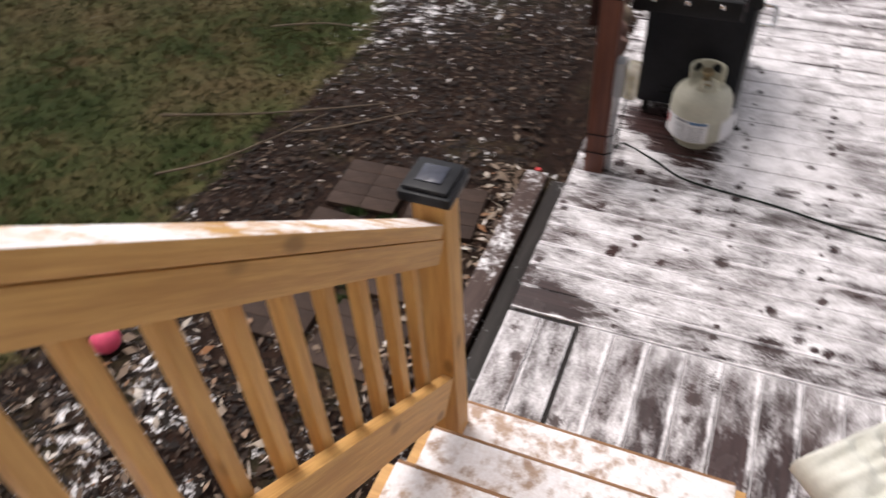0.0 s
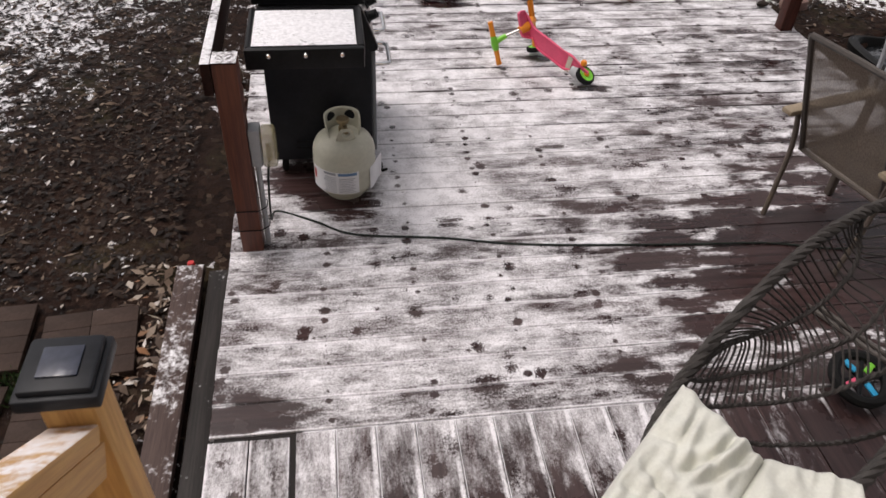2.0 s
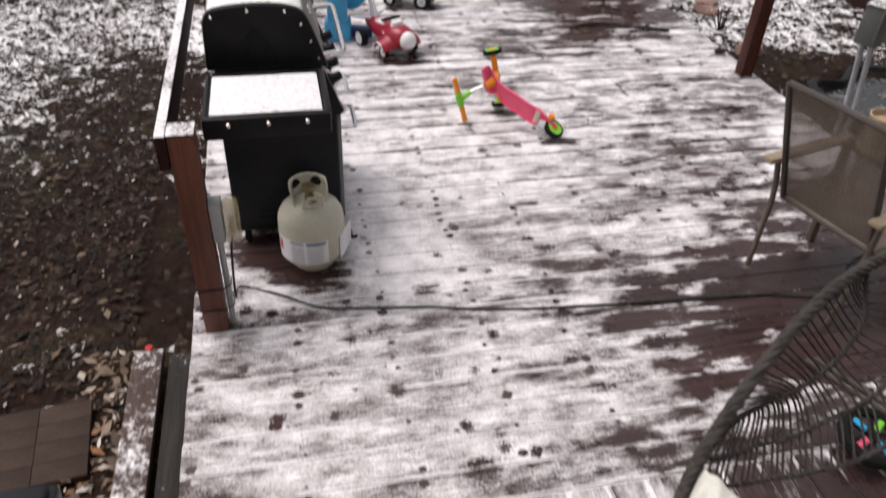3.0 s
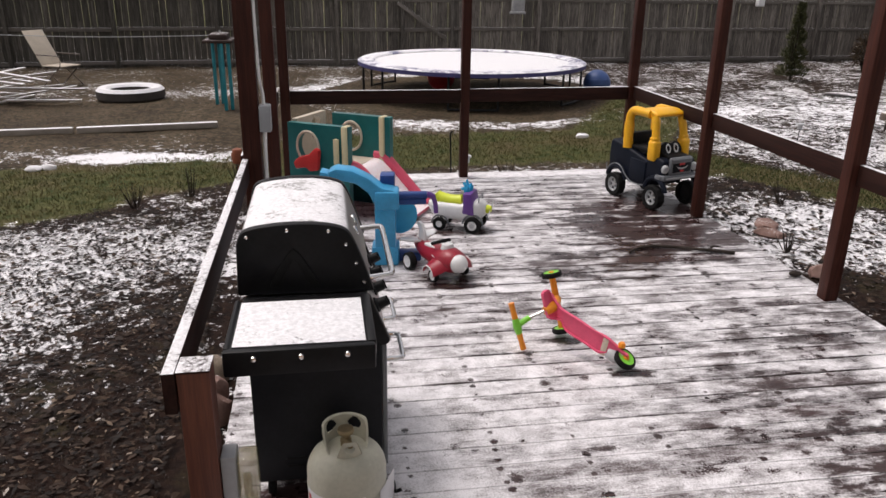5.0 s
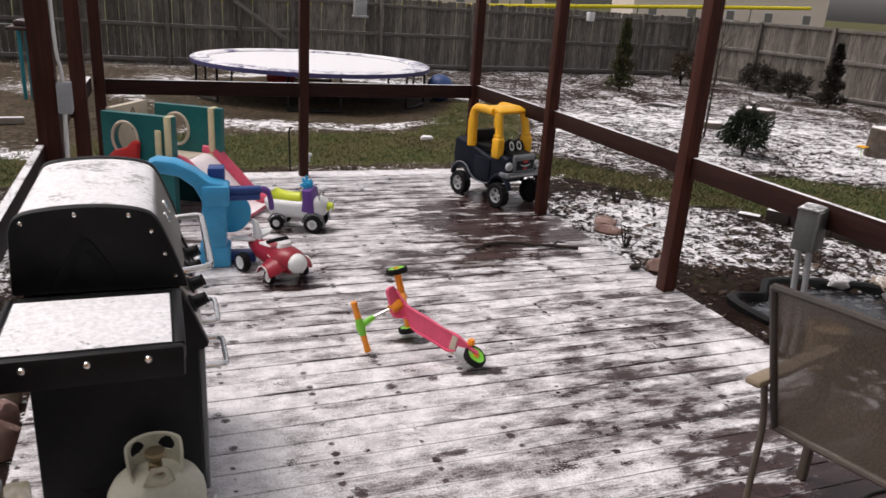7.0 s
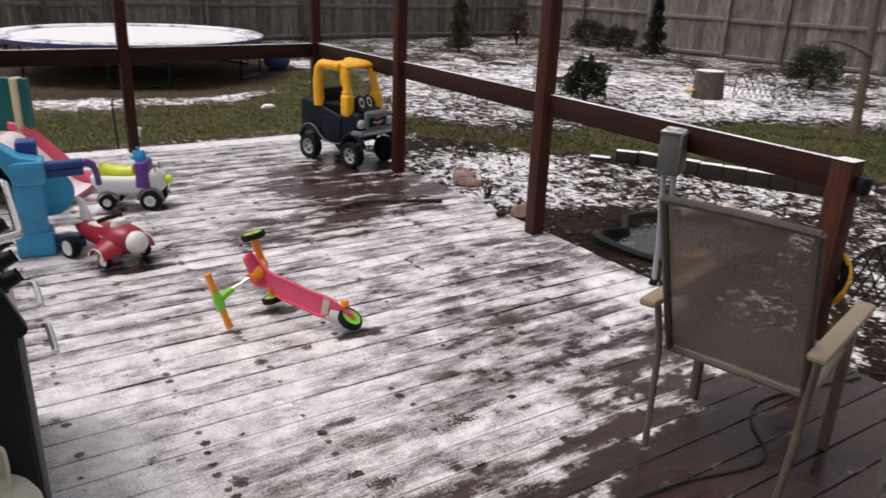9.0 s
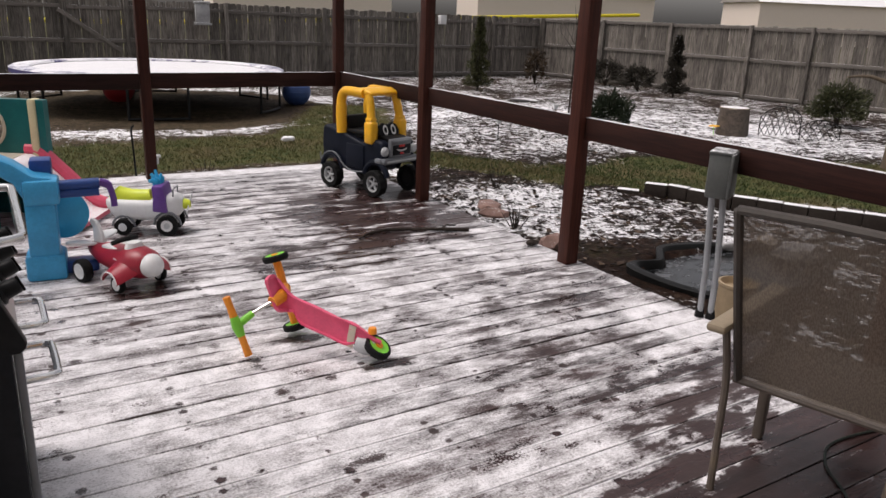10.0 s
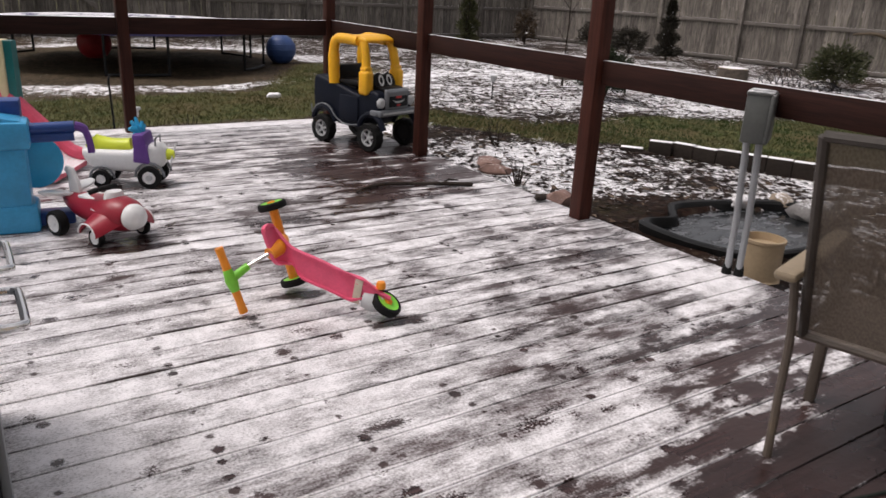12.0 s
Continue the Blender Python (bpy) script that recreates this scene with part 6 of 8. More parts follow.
HOOPS = (
    ((-0.25, -0.985), (0.075, -0.82), (0.375, -0.60), (0.58, -0.50), (0.70, -0.53), (0.76, -0.72)),
    ((-0.42, -0.95), (-0.10, -0.715), (0.10, -0.485), (0.31, -0.24), (0.495, -0.01), (0.70, 0.0), (0.85, -0.08), (0.99, -0.15)),
    ((-0.50, -0.92), (-0.165, -0.51), (0.01, -0.19), (0.15, 0.11), (0.285, 0.33), (0.40, 0.53), (0.65, 0.84)),
    ((-0.62, -0.86), (-0.31, -0.32), (-0.21, -0.01), (-0.12, 0.28), (-0.06, 0.62), (-0.02, 0.99)),
    ((-0.84, -0.66), (-0.56, -0.10), (-0.45, 0.30), (-0.40, 0.60), (-0.37, 0.95)),
)
hoop_lines = [on_bowl(line, 0.007) for line in HOOPS]
for line in hoop_lines:
    b = bm_new()
    for turn in (0.0, math.pi):
        tube(b, [p + Vector((0.74 * math.cos(1.3 * i + turn), -0.67 * math.cos(1.3 * i + turn), math.sin(1.3 * i + turn))) * 0.0050 for i, p in enumerate(line)], 0.0062, 5)
    part("hoop", b, M_wicker, basket, "twisted wicker hoop")
edge_line = on_bowl([rim_uv(math.radians(q)) for q in range(232, 326, 8)])
for k in range(1, 36):
    i = round(90 * k / 36)
    pts = smooth_path([edge_line[i], hoop_lines[0][i] - Vector((0, 0, 0.008)), hoop_lines[1][i] - Vector((0, 0, 0.008)), hoop_lines[2][i] - Vector((0, 0, 0.008))], 6)
    b = bm_new()
    tube(b, pts, 0.0040, 5)
    part("slat", b, M_wicker, basket)
for off in (-0.022, 0.022):
    b = bm_new()
    tube(b, smooth_path([(2.60 + off, -0.59, 0.014), (2.78 + off, -0.95, 0.014), (2.85 + off, -1.08, 0.10), (2.55 + off, -1.0, 0.87)], 6), 0.012, 8)
    part("stand_leg", b, M_dark_tube, basket, "dark metal stand tube")

cushion = thing("chair_cushion", "creased off-white chair cushion with damp stains", "cushion")
M_cush = surface("cream_canvas", (0.60, 0.60, 0.54), 0.85, vary=0.12, scale=5.0, fine=120.0, relief=0.25, wear=(0.55, 0.54, 0.46))


def pillow(corners, th, seed, folds=(), grid=60, edge=0.14):
    """A soft slab over four corners, with rounded edges and creases."""
    P = [Vector(c) for c in corners]
    b = bm_new()
    rs = random.Random(seed)
    off = Vector((rs.uniform(0, 9), rs.uniform(0, 9), 0))
    nrm = (P[1] - P[0]).cross(P[3] - P[0]).normalized()
    if nrm.z < 0:
        nrm = -nrm
    top, bot = {}, {}
    for i in range(grid + 1):
        for j in range(grid + 1):
            u, v = i / grid, j / grid
            base = P[0].lerp(P[1], u).lerp(P[3].lerp(P[2], u), v)
            e = min(u, 1 - u, v, 1 - v) / edge
            f = math.sqrt(max(0.0, 1 - (1 - min(1, e)) ** 2))
            wr = noise.noise(Vector((u * 3.2, v * 9.0, 0)) + off) * 0.012 + noise.noise(Vector((u * 8.0 + v * 4, v * 5.0, 1)) + off) * 0.006
            ridge = 0.018 * abs(noise.noise(Vector((u * 4 - v * 3, v * 3 + u * 2, 3)) + off))
            for (u0, v0), (u1, v1), deep in folds:
                t = max(0.0, min(1.0, ((u - u0) * (u1 - u0) + (v - v0) * (v1 - v0)) / ((u1 - u0) ** 2 + (v1 - v0) ** 2)))
                d = math.hypot(u - u0 - t * (u1 - u0), v - v0 - t * (v1 - v0))
                k = math.sin(math.pi * (0.12 + 0.76 * t))
                wr += k * 0.68 * deep * (0.45 * math.exp(-((d - 0.075) / 0.045) ** 2) - 0.75 * math.exp(-(d / 0.032) ** 2))
            top[i, j] = b.verts.new(base + nrm * (f * (th / 2 + wr * 1.4 + ridge)))
            bot[i, j] = b.verts.new(base - nrm * (f * th / 2)) if 0 < i < grid and 0 < j < grid else top[i, j]
    for i in range(grid):
        for j in range(grid):
            b.faces.new((top[i, j], top[i + 1, j], top[i + 1, j + 1], top[i, j + 1]))
            q = [bot[i, j], bot[i, j + 1], bot[i + 1, j + 1], bot[i + 1, j]]
            if len(set(q)) == 4 and not all(x in top.values() for x in q):
                b.faces.new(q)
    bmesh.ops.recalc_face_normals(b, faces=b.faces[:])
    return b


CUSHION_FOLDS = [((0.50, 0.42), (0.68, 0.60), 0.030), ((0.68, 0.60), (0.94, 0.69), 0.034), ((0.50, 0.62), (0.70, 0.76), 0.026), ((0.70, 0.76), (0.97, 0.88), 0.030), ((0.60, 0.05), (0.64, 0.31), 0.022), ((0.64, 0.31), (0.82, 0.30), 0.026), ((0.43, 0.13), (0.30, 0.90), 0.032), ((0.27, 0.03), (0.29, 0.62), 0.024)]
part("back_section", pillow([(1.045, -1.86, 0.655), (1.465, -1.462, 0.655), (1.585, -1.735, 0.650), (1.235, -2.045, 0.640)], 0.13, 3, CUSHION_FOLDS, 90, 0.10), M_cush, cushion, "creased back half")
part("seat_section", pillow([(1.228, -2.040, 0.640), (1.588, -1.722, 0.650), (1.80, -1.825, 0.665), (1.57, -2.345, 0.63)], 0.12, 8, [((0.15, 0.15), (0.45, 0.7), 0.010), ((0.85, 0.1), (0.7, 0.6), 0.010)], 60, 0.10), M_cush, cushion)

disc = thing("ring_toy", "black toy ring with bright coloured pieces", "toy", Matrix.Translation((2.53, -1.05, 0.05)) @ Matrix.Rotation(0.25, 4, "X"))
b = bm_new()
tube(b, [(0.105 * math.cos(q), 0.105 * math.sin(q), 0.03) for q in [2 * math.pi * k / 28 for k in range(28)]], 0.024, 8, closed=True)
part("ring", b, M_rubber, disc)
b = bm_new()
for k in range(6):
    box(b, (0.0, -0.008, 0.02), (0.10, 0.008, 0.034), 0.003, Matrix.Rotation(k * math.pi / 3, 4, "Z"))
part("spider", b, M_black, disc)
for k, mt in enumerate((M_green, M_cyan, M_pink, M_cyan)):
    b = bm_new()
    box(b, (0.03, -0.012, 0.034), (0.085, 0.012, 0.046), 0.004, Matrix.Rotation(0.6 + k * 1.45, 4, "Z"))
    part("coloured_piece", b, mt, disc)

# ---- stick on the deck ----
twig = thing("stick", "bare dark stick lying on the snowy deck", "stick")
M_bark = surface("bark", (0.034, 0.026, 0.021), 0.8, vary=0.4, scale=20.0, relief=0.6)
b = bm_new()
tube(b, smooth_path([(2.88, 3.27, 0.012), (2.98, 3.34, 0.016), (3.15, 3.36, 0.022), (3.40, 3.27, 0.022), (3.58, 3.20, 0.020), (3.72, 3.15, 0.014)], 4), [0.008] * 5 + [0.0125] * 10 + [0.0145] * 6, 8)
tube(b, [(3.52, 3.22, 0.02), (3.60, 3.27, 0.035), (3.68, 3.27, 0.02)], [0.010, 0.007, 0.004], 6)
part("branch", b, M_bark, twig)


# ---- box on conduit by the pond side of the deck ----
meter = thing("junction_box", "grey weatherproof box on two conduit pipes", "electric box")
b = bm_new()
box(b, (-0.080, -0.05, 0.0), (0.080, 0.055, 0.222), 0.010)
box(b, (-0.090, -0.066, 0.004), (0.086, -0.048, 0.226), 0.008)
box(b, (-0.086, -0.060, 0.218), (0.086, 0.058, 0.234), 0.006)
box(b, (0.078, -0.05, 0.05), (0.094, -0.02, 0.09), 0.004)
box(b, (0.078, -0.05, 0.14), (0.094, -0.02, 0.18), 0.004)
M_meter = surface("grey_meter_box", (0.088, 0.092, 0.088), 0.5, vary=0.14, snow=0.5)
part("box", b, M_meter, meter).matrix_local = Matrix.Translation((3.845, 1.11, 0.705)) @ Matrix.Rotation(0.5, 4, "Z")
for dx, dy in ((-0.01, 0.028), (0.015, -0.022)):
    b = bm_new()
    tube(b, [(3.965 + dx, 1.17 + dy, 0.0), (3.935 + dx, 1.15 + dy, 0.3), (3.85 + dx, 1.115 + dy, 0.71)], 0.0165, 10)
    part("conduit", b, M_boxgrey, meter)
b = bm_new()
for dx, dy in ((-0.01, 0.03), (0.016, -0.022)):
    lathe(b, [(0, 0.05), (0.02, 0.05), (0.024, 0.02), (0.026, 0.0), (0, 0)], 12, Matrix.Translation((3.965 + dx, 1.17 + dy, 0)))
part("conduit_foot", b, M_rubber, meter)

# conduit and switch box on the tall post behind the grill
riser = thing("conduit_riser", "grey conduit with a small box on a post", "conduit")
b = bm_new()
tube(b, smooth_path([(0.142, 2.75, 0.0), (0.142, 2.75, 0.85), (0.150, 2.75, 1.135)], 3), 0.013, 8)
tube(b, smooth_path([(0.155, 2.75, 1.30), (0.150, 2.75, 1.38), (0.135, 2.74, 1.55), (0.130, 2.74, 2.5)], 4), 0.010, 8)
part("pipe", b, M_white, riser, "pale conduit pipe")
b = bm_new()
box(b, (0.125, 2.69, 1.135), (0.195, 2.79, 1.30), 0.008)
part("box", b, M_boxgrey, riser)

# ---- lamp and hose on the corner post ----
lamp = thing("post_lamp", "small black lamp on the corner post", "lamp")
b = bm_new()
lathe(b, [(0, -0.05), (0.030, -0.045), (0.038, -0.02), (0.040, 0.03), (0.034, 0.045), (0, 0.05)], 16, Matrix.Translation((3.955, 0.140, 0.86)) @ Matrix.Diagonal((0.85, 0.85, 0.85, 1)))
box(b, (3.940, 0.145, 0.845), (3.970, 0.1745, 0.875), 0.004)
part("lamp_body", b, M_black, lamp)
hose = thing("garden_hose", "coiled black and yellow hose on the corner post", "hose")
for r, dz, mt in ((0.115, 0.0, M_rubber), (0.10, 0.01, M_rubber), (0.125, -0.01, M_yellow), (0.085, 0.0, M_rubber)):
    b = bm_new()
    tube(b, [(4.025 + 0.12 * (r - 0.08) + 0.01 * math.sin(3 * q), 0.225 + 0.62 * r * math.cos(q), 0.40 + dz + 1.05 * r * math.sin(q)) for q in [2 * math.pi * k / 30 for k in range(30)]], 0.014, 7, closed=True)
    part("coil", b, mt, hose)
b = bm_new()
box(b, (4.001, 0.200, 0.45), (4.06, 0.250, 0.51), 0.006)
part("hook", b, M_black, hose)

# ---- pond ----
pond = thing("garden_pond", "small black preformed pond with icy grey water", "pond")


POND = [Vector(p) for p in ((6.22, 2.16, 0), (5.72, 2.47, 0), (5.22, 2.61, 0), (5.03, 2.50, 0), (4.86, 2.355, 0), (4.63, 2.395, 0), (4.53, 2.24, 0), (4.55, 1.80, 0), (4.78, 1.52, 0), (5.45, 1.46, 0), (6.08, 1.72, 0))]
POND_C = Vector((5.25, 2.0, 0))


def pond_pt(q, k, z):
    """A point of the moulded outline (q: 0 to 2 pi round it), drawn in towards the middle by k."""
    n = len(POND)
    f = q / (2 * math.pi) * n
    i, u = int(f) % n, f - int(f)
    a, b_, c, d = POND[i - 1], POND[i], POND[(i + 1) % n], POND[(i + 2) % n]
    p = 0.5 * (2 * b_ + (c - a) * u + (2 * a - 5 * b_ + 4 * c - d) * u * u + (3 * b_ - a - 3 * c + d) * u ** 3)
    p = POND_C + (p - POND_C) * k
    return (p.x, p.y, z)


b = bm_new()
prof = [(0.99, GZ - 0.03), (1.0, GZ + 0.04), (0.97, GZ + 0.052), (0.91, GZ + 0.048), (0.885, GZ + 0.03), (0.86, GZ - 0.16)]
rings = [[b.verts.new(pond_pt(2 * math.pi * j / 72, k, z)) for j in range(72)] for k, z in prof]
for r0, r1 in zip(rings, rings[1:]):
    for j in range(72):
        b.faces.new((r0[j], r0[(j + 1) % 72], r1[(j + 1) % 72], r1[j]))
bmesh.ops.recalc_face_normals(b, faces=b.faces[:])
M_liner = surface("black_liner", (0.007, 0.007, 0.007), 0.5, vary=0.5, relief=0.3, snow=0.10)
part("liner", b, M_liner, pond, "black plastic rim")


def water_material():
    """Dark still water, skinned over with dull grey ice in ragged patches."""
    m, nt, bs = base_mat("icy_water")
    pos = position(nt)
    n = noise_tex(nt, pos, 4.5, 6, 0.7, (1.0, 1.8, 1.0))
    fine = noise_tex(nt, pos, 28.0, 4, 0.7)
    ice = ramp(nt, mth(nt, "ADD", n, mth(nt, "MULTIPLY", mth(nt, "SUBTRACT", fine, 0.5), 0.35)), 0.50, 0.60)
    nt.links.new(mixc(nt, ice, (0.010, 0.011, 0.012), mixc(nt, fine, (0.05, 0.052, 0.056), (0.15, 0.155, 0.165))), bs.inputs["Base Color"])
    nt.links.new(mixf(nt, ice, 0.05, 0.34), bs.inputs["Roughness"])
    bump(nt, bs, mth(nt, "ADD", mth(nt, "MULTIPLY", ice, 0.6), mth(nt, "MULTIPLY", fine, 0.35)), 0.35, 0.01)
    return m


M_water = water_material()
b = bm_new()
vs = [b.verts.new(pond_pt(2 * math.pi * j / 72, 0.852, GZ - 0.02)) for j in range(72)]
cv = b.verts.new((POND_C.x, POND_C.y, GZ - 0.02))
for j in range(72):
    b.faces.new((cv, vs[j], vs[(j + 1) % 72]))
part("water", b, M_water, pond, "half-frozen water")


def rock_mesh(seed, sx, sy, sz, sub=2):
    b = bm_new()
    bmesh.ops.create_icosphere(b, subdivisions=sub, radius=1.0)
    o = Vector((seed * 3.7, seed * 1.3, 0))
    for v in b.verts:
        k = 1 + 0.28 * noise.noise(v.co * 1.3 + o) + 0.10 * noise.noise(v.co * 3.1 + o)
        v.co = Vector((v.co.x * sx * k, v.co.y * sy * k, max(-0.35, v.co.z * k) * sz))
    return b


M_stone = surface("tan_stone", (0.30, 0.24, 0.18), 0.8, vary=0.3, relief=0.5, snow=0.4)
M_rose = surface("rose_stone", (0.24, 0.145, 0.12), 0.8, vary=0.3, relief=0.5, snow=0.25)
M_greyst = surface("grey_stone", (0.20, 0.19, 0.185), 0.8, vary=0.3, relief=0.5, snow=0.5)
for i, (x, y, sx, sy, sz, mt, lab) in enumerate([
        (5.80, 2.44, 0.15, 0.09, 0.07, M_greyst, "flat grey stone at the pond edge"), (6.10, 2.30, 0.11, 0.08, 0.09, M_stone, "tan stone beside the pond"), (6.02, 1.95, 0.20, 0.11, 0.12, M_greyst, "flat grey stone at the pond edge"),
        (4.47, 3.05, 0.15, 0.09, 0.09, M_rose, "rose stone near the deck edge"), (4.72, 4.30, 0.16, 0.10, 0.06, M_rose, "broken rose brick half under snow"), (4.60, 4.05, 0.14, 0.09, 0.06, M_rose, "broken rose brick half under snow"),
        (-0.10, 1.56, 0.075, 0.06, 0.13, M_rose, "pale rose stone beside the deck"), (-0.13, 1.78, 0.07, 0.06, 0.12, M_rose, "pale rose stone beside the deck"), (-0.15, 2.02, 0.07, 0.06, 0.12, M_stone, "tan stone beside the deck"),
        (9.6, 5.9, 0.14, 0.10, 0.05, M_greyst, "low grey stone in the bed"), (10.45, 12.7, 0.42, 0.14, 0.06, M_greyst, "flat snowy stone in the far bed"), (11.2, 12.3, 0.34, 0.12, 0.06, M_greyst, "flat snowy stone in the far bed"),
        (8.0, 1.6, 0.28, 0.12, 0.09, M_greyst, "flat stone at the lawn edge"), (9.0, 10.6, 0.18, 0.14, 0.06, M_greyst, "flat snowy stone in the far bed")]):
    g = thing("stone", lab, "stone", Matrix.Translation((x, y, GZ + 0.2 * sz)) @ Matrix.Rotation(i * 1.1, 4, "Z"), group="garden stones")
    part("stone_body", rock_mesh(i + 1, sx, sy, sz), mt, g)
g = thing("bark_lump", "small dark lump of bark on the deck", "debris", Matrix.Translation((3.93, 2.66, 0.02)))
part("lump", rock_mesh(31, 0.05, 0.035, 0.028), M_bark, g)

pot = thing("planter", "tan plastic planter by the deck", "planter", Matrix.Translation((4.44, 1.33, GZ)))
b = bm_new()
lathe(b, [(0, 0.0), (0.118, 0.0), (0.120, 0.025), (0.112, 0.035), (0.110, 0.24), (0.116, 0.245), (0.116, 0.262), (0.104, 0.264), (0.100, 0.22), (0, 0.215)], 28)
part("pot", b, surface("tan_pot", (0.40, 0.30, 0.19), 0.55, vary=0.15, snow=0.2), pot)
pot2 = thing("planter", "cream rounded pot on the lower platform", "planter", Matrix.Translation((4.72, -0.62, -0.10)))
b = bm_new()
lathe(b, [(0, 0.0), (0.08, 0.0), (0.13, 0.06), (0.15, 0.16), (0.14, 0.26), (0.11, 0.31), (0.09, 0.31), (0.10, 0.25), (0, 0.22)], 28)
part("pot", b, surface("cream_glaze", (0.55, 0.50, 0.38), 0.3, vary=0.1), pot2)

# ---- low block edging by the lawn ----
M_block = surface("concrete_block", (0.030, 0.023, 0.019), 0.85, vary=0.25, relief=0.5, snow=0.92)
edge = thing("block_edging", "row of snow-topped concrete edging blocks", "edging")
pts = smooth_path([(6.55, 4.10, 0), (6.74, 3.86, 0), (6.84, 3.54, 0), (6.96, 3.20, 0), (7.14, 2.90, 0), (7.30, 2.62, 0), (7.62, 2.10, 0)], 1)
q = bm_new()
box(q, (-0.112, -0.055, 0), (0.112, 0.055, 0.165), 0.012)
o = part("block", q, M_block, edge)
me_block = o.data
bpy.data.objects.remove(o)
rs = random.Random(4)
walked = 0.0
for p0, p1 in zip(pts, pts[1:]):
    d = p1 - p0
    at = 0.114 - walked if walked < 0.114 else 0.340 - walked
    while at < d.length:
        p = p0 + d * (at / d.length)
        share("block", me_block, edge, Matrix.Translation((p.x, p.y, GZ - 0.015 + rs.uniform(-0.008, 0.008))) @ Matrix.Rotation(math.atan2(d.y, d.x) + rs.uniform(-0.04, 0.04), 4, "Z"))
        at += 0.226
    walked = (d.length - (at - 0.226)) + 0.114
share("block", me_block, edge, Matrix.Translation((6.42, 4.20, GZ - 0.10)) @ Matrix.Rotation(-0.9, 4, "Z"))

# wire lattice edging by the corner and round the far bed


def lattice(pts, w, h, label):
    g = thing("wire_edging", label, "edging")
    for (x0, y0), (x1, y1) in zip(pts, pts[1:]):
        b = bm_new()
        d = Vector((x1 - x0, y1 - y0, 0))
        k = max(3, int(d.length / w))
        at = lambda u, z: (x0 + d.x * u, y0 + d.y * u, GZ + z * (1 - 0.35 * (2 * u - 1) ** 2))
        for i in range(k):
            u0, u1 = i / k, (i + 1) / k
            for z0 in (0.0, h / 2):
                tube(b, [at(u0, z0), at(u1, z0 + h / 2)], 0.0065, 5)
                tube(b, [at(u1, z0), at(u0, z0 + h / 2)], 0.0065, 5)
        tube(b, [at(i / 8, h) for i in range(9)], 0.009, 6)
        tube(b, [at(0, 0), at(0, h)], 0.009, 6)
        tube(b, [at(1, 0), at(1, h)], 0.009, 6)
        part("lattice_panel", b, M_black, g)


lattice([(5.2, 0.75), (5.72, 0.55), (6.24, 0.35), (6.76, 0.15), (7.28, -0.05), (7.8, -0.25)], 0.09, 0.36, "low black lattice garden edging")
lattice([(12.0, 6.75), (12.85, 6.55)], 0.11, 0.50, "black lattice panel beside a stump")
lattice([(12.25, 6.15), (12.9, 5.85)], 0.11, 0.34, "low black lattice panel in the snowy bed")
g = thing("plastic_flower", "small yellow plastic flower beside a stump", "ornament", Matrix.Translation((11.2, 7.03, GZ)))
b = bm_new()
tube(b, [(0, 0, 0), (0.0, 0.01, 0.14)], 0.006, 6)
part("stalk", b, M_green, g)
b = bm_new()
for k in range(6):
    join(b, rock_mesh(90 + k, 0.05, 0.03, 0.02, 1), Matrix.Translation((0.045 * math.cos(k * 1.047), 0.045 * math.sin(k * 1.047), 0.15 + 0.01 * (k % 2))) @ Matrix.Rotation(k * 1.047, 4, "Z"))
part("petal_head", b, M_yellow, g, "yellow petals")

# ---- pavers, ball, sticks and litter in the bed beside the steps ----
M_paver = surface("brick_paver", (0.044, 0.0275, 0.021), 0.75, vary=0.35, relief=0.4, per_object=0.14)
pav = thing("stepping_stones", "square brick-pattern stepping stones with moss between", "paving")
q = bm_new()
box(q, (-0.0985, -0.0485, -0.03), (0.0985, 0.0485, 0.0), 0.003)
o = part("paver", q, M_paver, pav)
me_pav = o.data
bpy.data.objects.remove(o)
for cx, cy, rot in ((-1.05, -0.30, 0.05), (-1.06, -0.76, -0.04), (-0.59, -0.36, 0.10), (-0.60, -0.85, 0.02), (-1.08, -1.25, 0.05), (-0.62, -1.32, -0.05)):
    R4 = Matrix.Translation((cx, cy, GZ + 0.032)) @ Matrix.Rotation(rot, 4, "Z")
    for i in range(2):
        for j in range(4):
            share("paver", me_pav, pav, R4 @ Matrix.Translation((-0.099 + 0.198 * i, -0.147 + 0.098 * j, 0)))

ball = thing("ball", "small pink ball lying among leaves", "ball", Matrix.Translation((-1.71, -1.735, GZ + 0.055)))
b = bm_new()
bmesh.ops.create_uvsphere(b, u_segments=28, v_segments=18, radius=0.068)
part("ball_skin", b, M_pink, ball)
for k, pp in enumerate(([(-2.66, -0.10), (-2.0, 0.12), (-1.29, 0.45)], [(-2.3, -0.62), (-1.98, -0.35), (-1.62, 0.22)], [(-1.75, 0.0), (-1.5, 0.12), (-1.1, 0.42)], [(-2.6, 1.15), (-2.2, 1.3), (-1.75, 1.28)])):
    g = thing("fallen_stick", "thin bare stick lying on the mulch", "stick", group="fallen sticks")
    b = bm_new()
    ptz = smooth_path([(x, y, GZ + 0.035 + 0.01 * i) for i, (x, y) in enumerate(pp)], 5)
    n = len(ptz)
    tube(b, ptz, [0.0085 * (1 - 0.6 * i / n) for i in range(n)], 6)
    part("twig", b, surface("dry_twig", (0.115, 0.085, 0.058), 0.8, vary=0.3) if k == 0 else bpy.data.materials["dry_twig"], g)


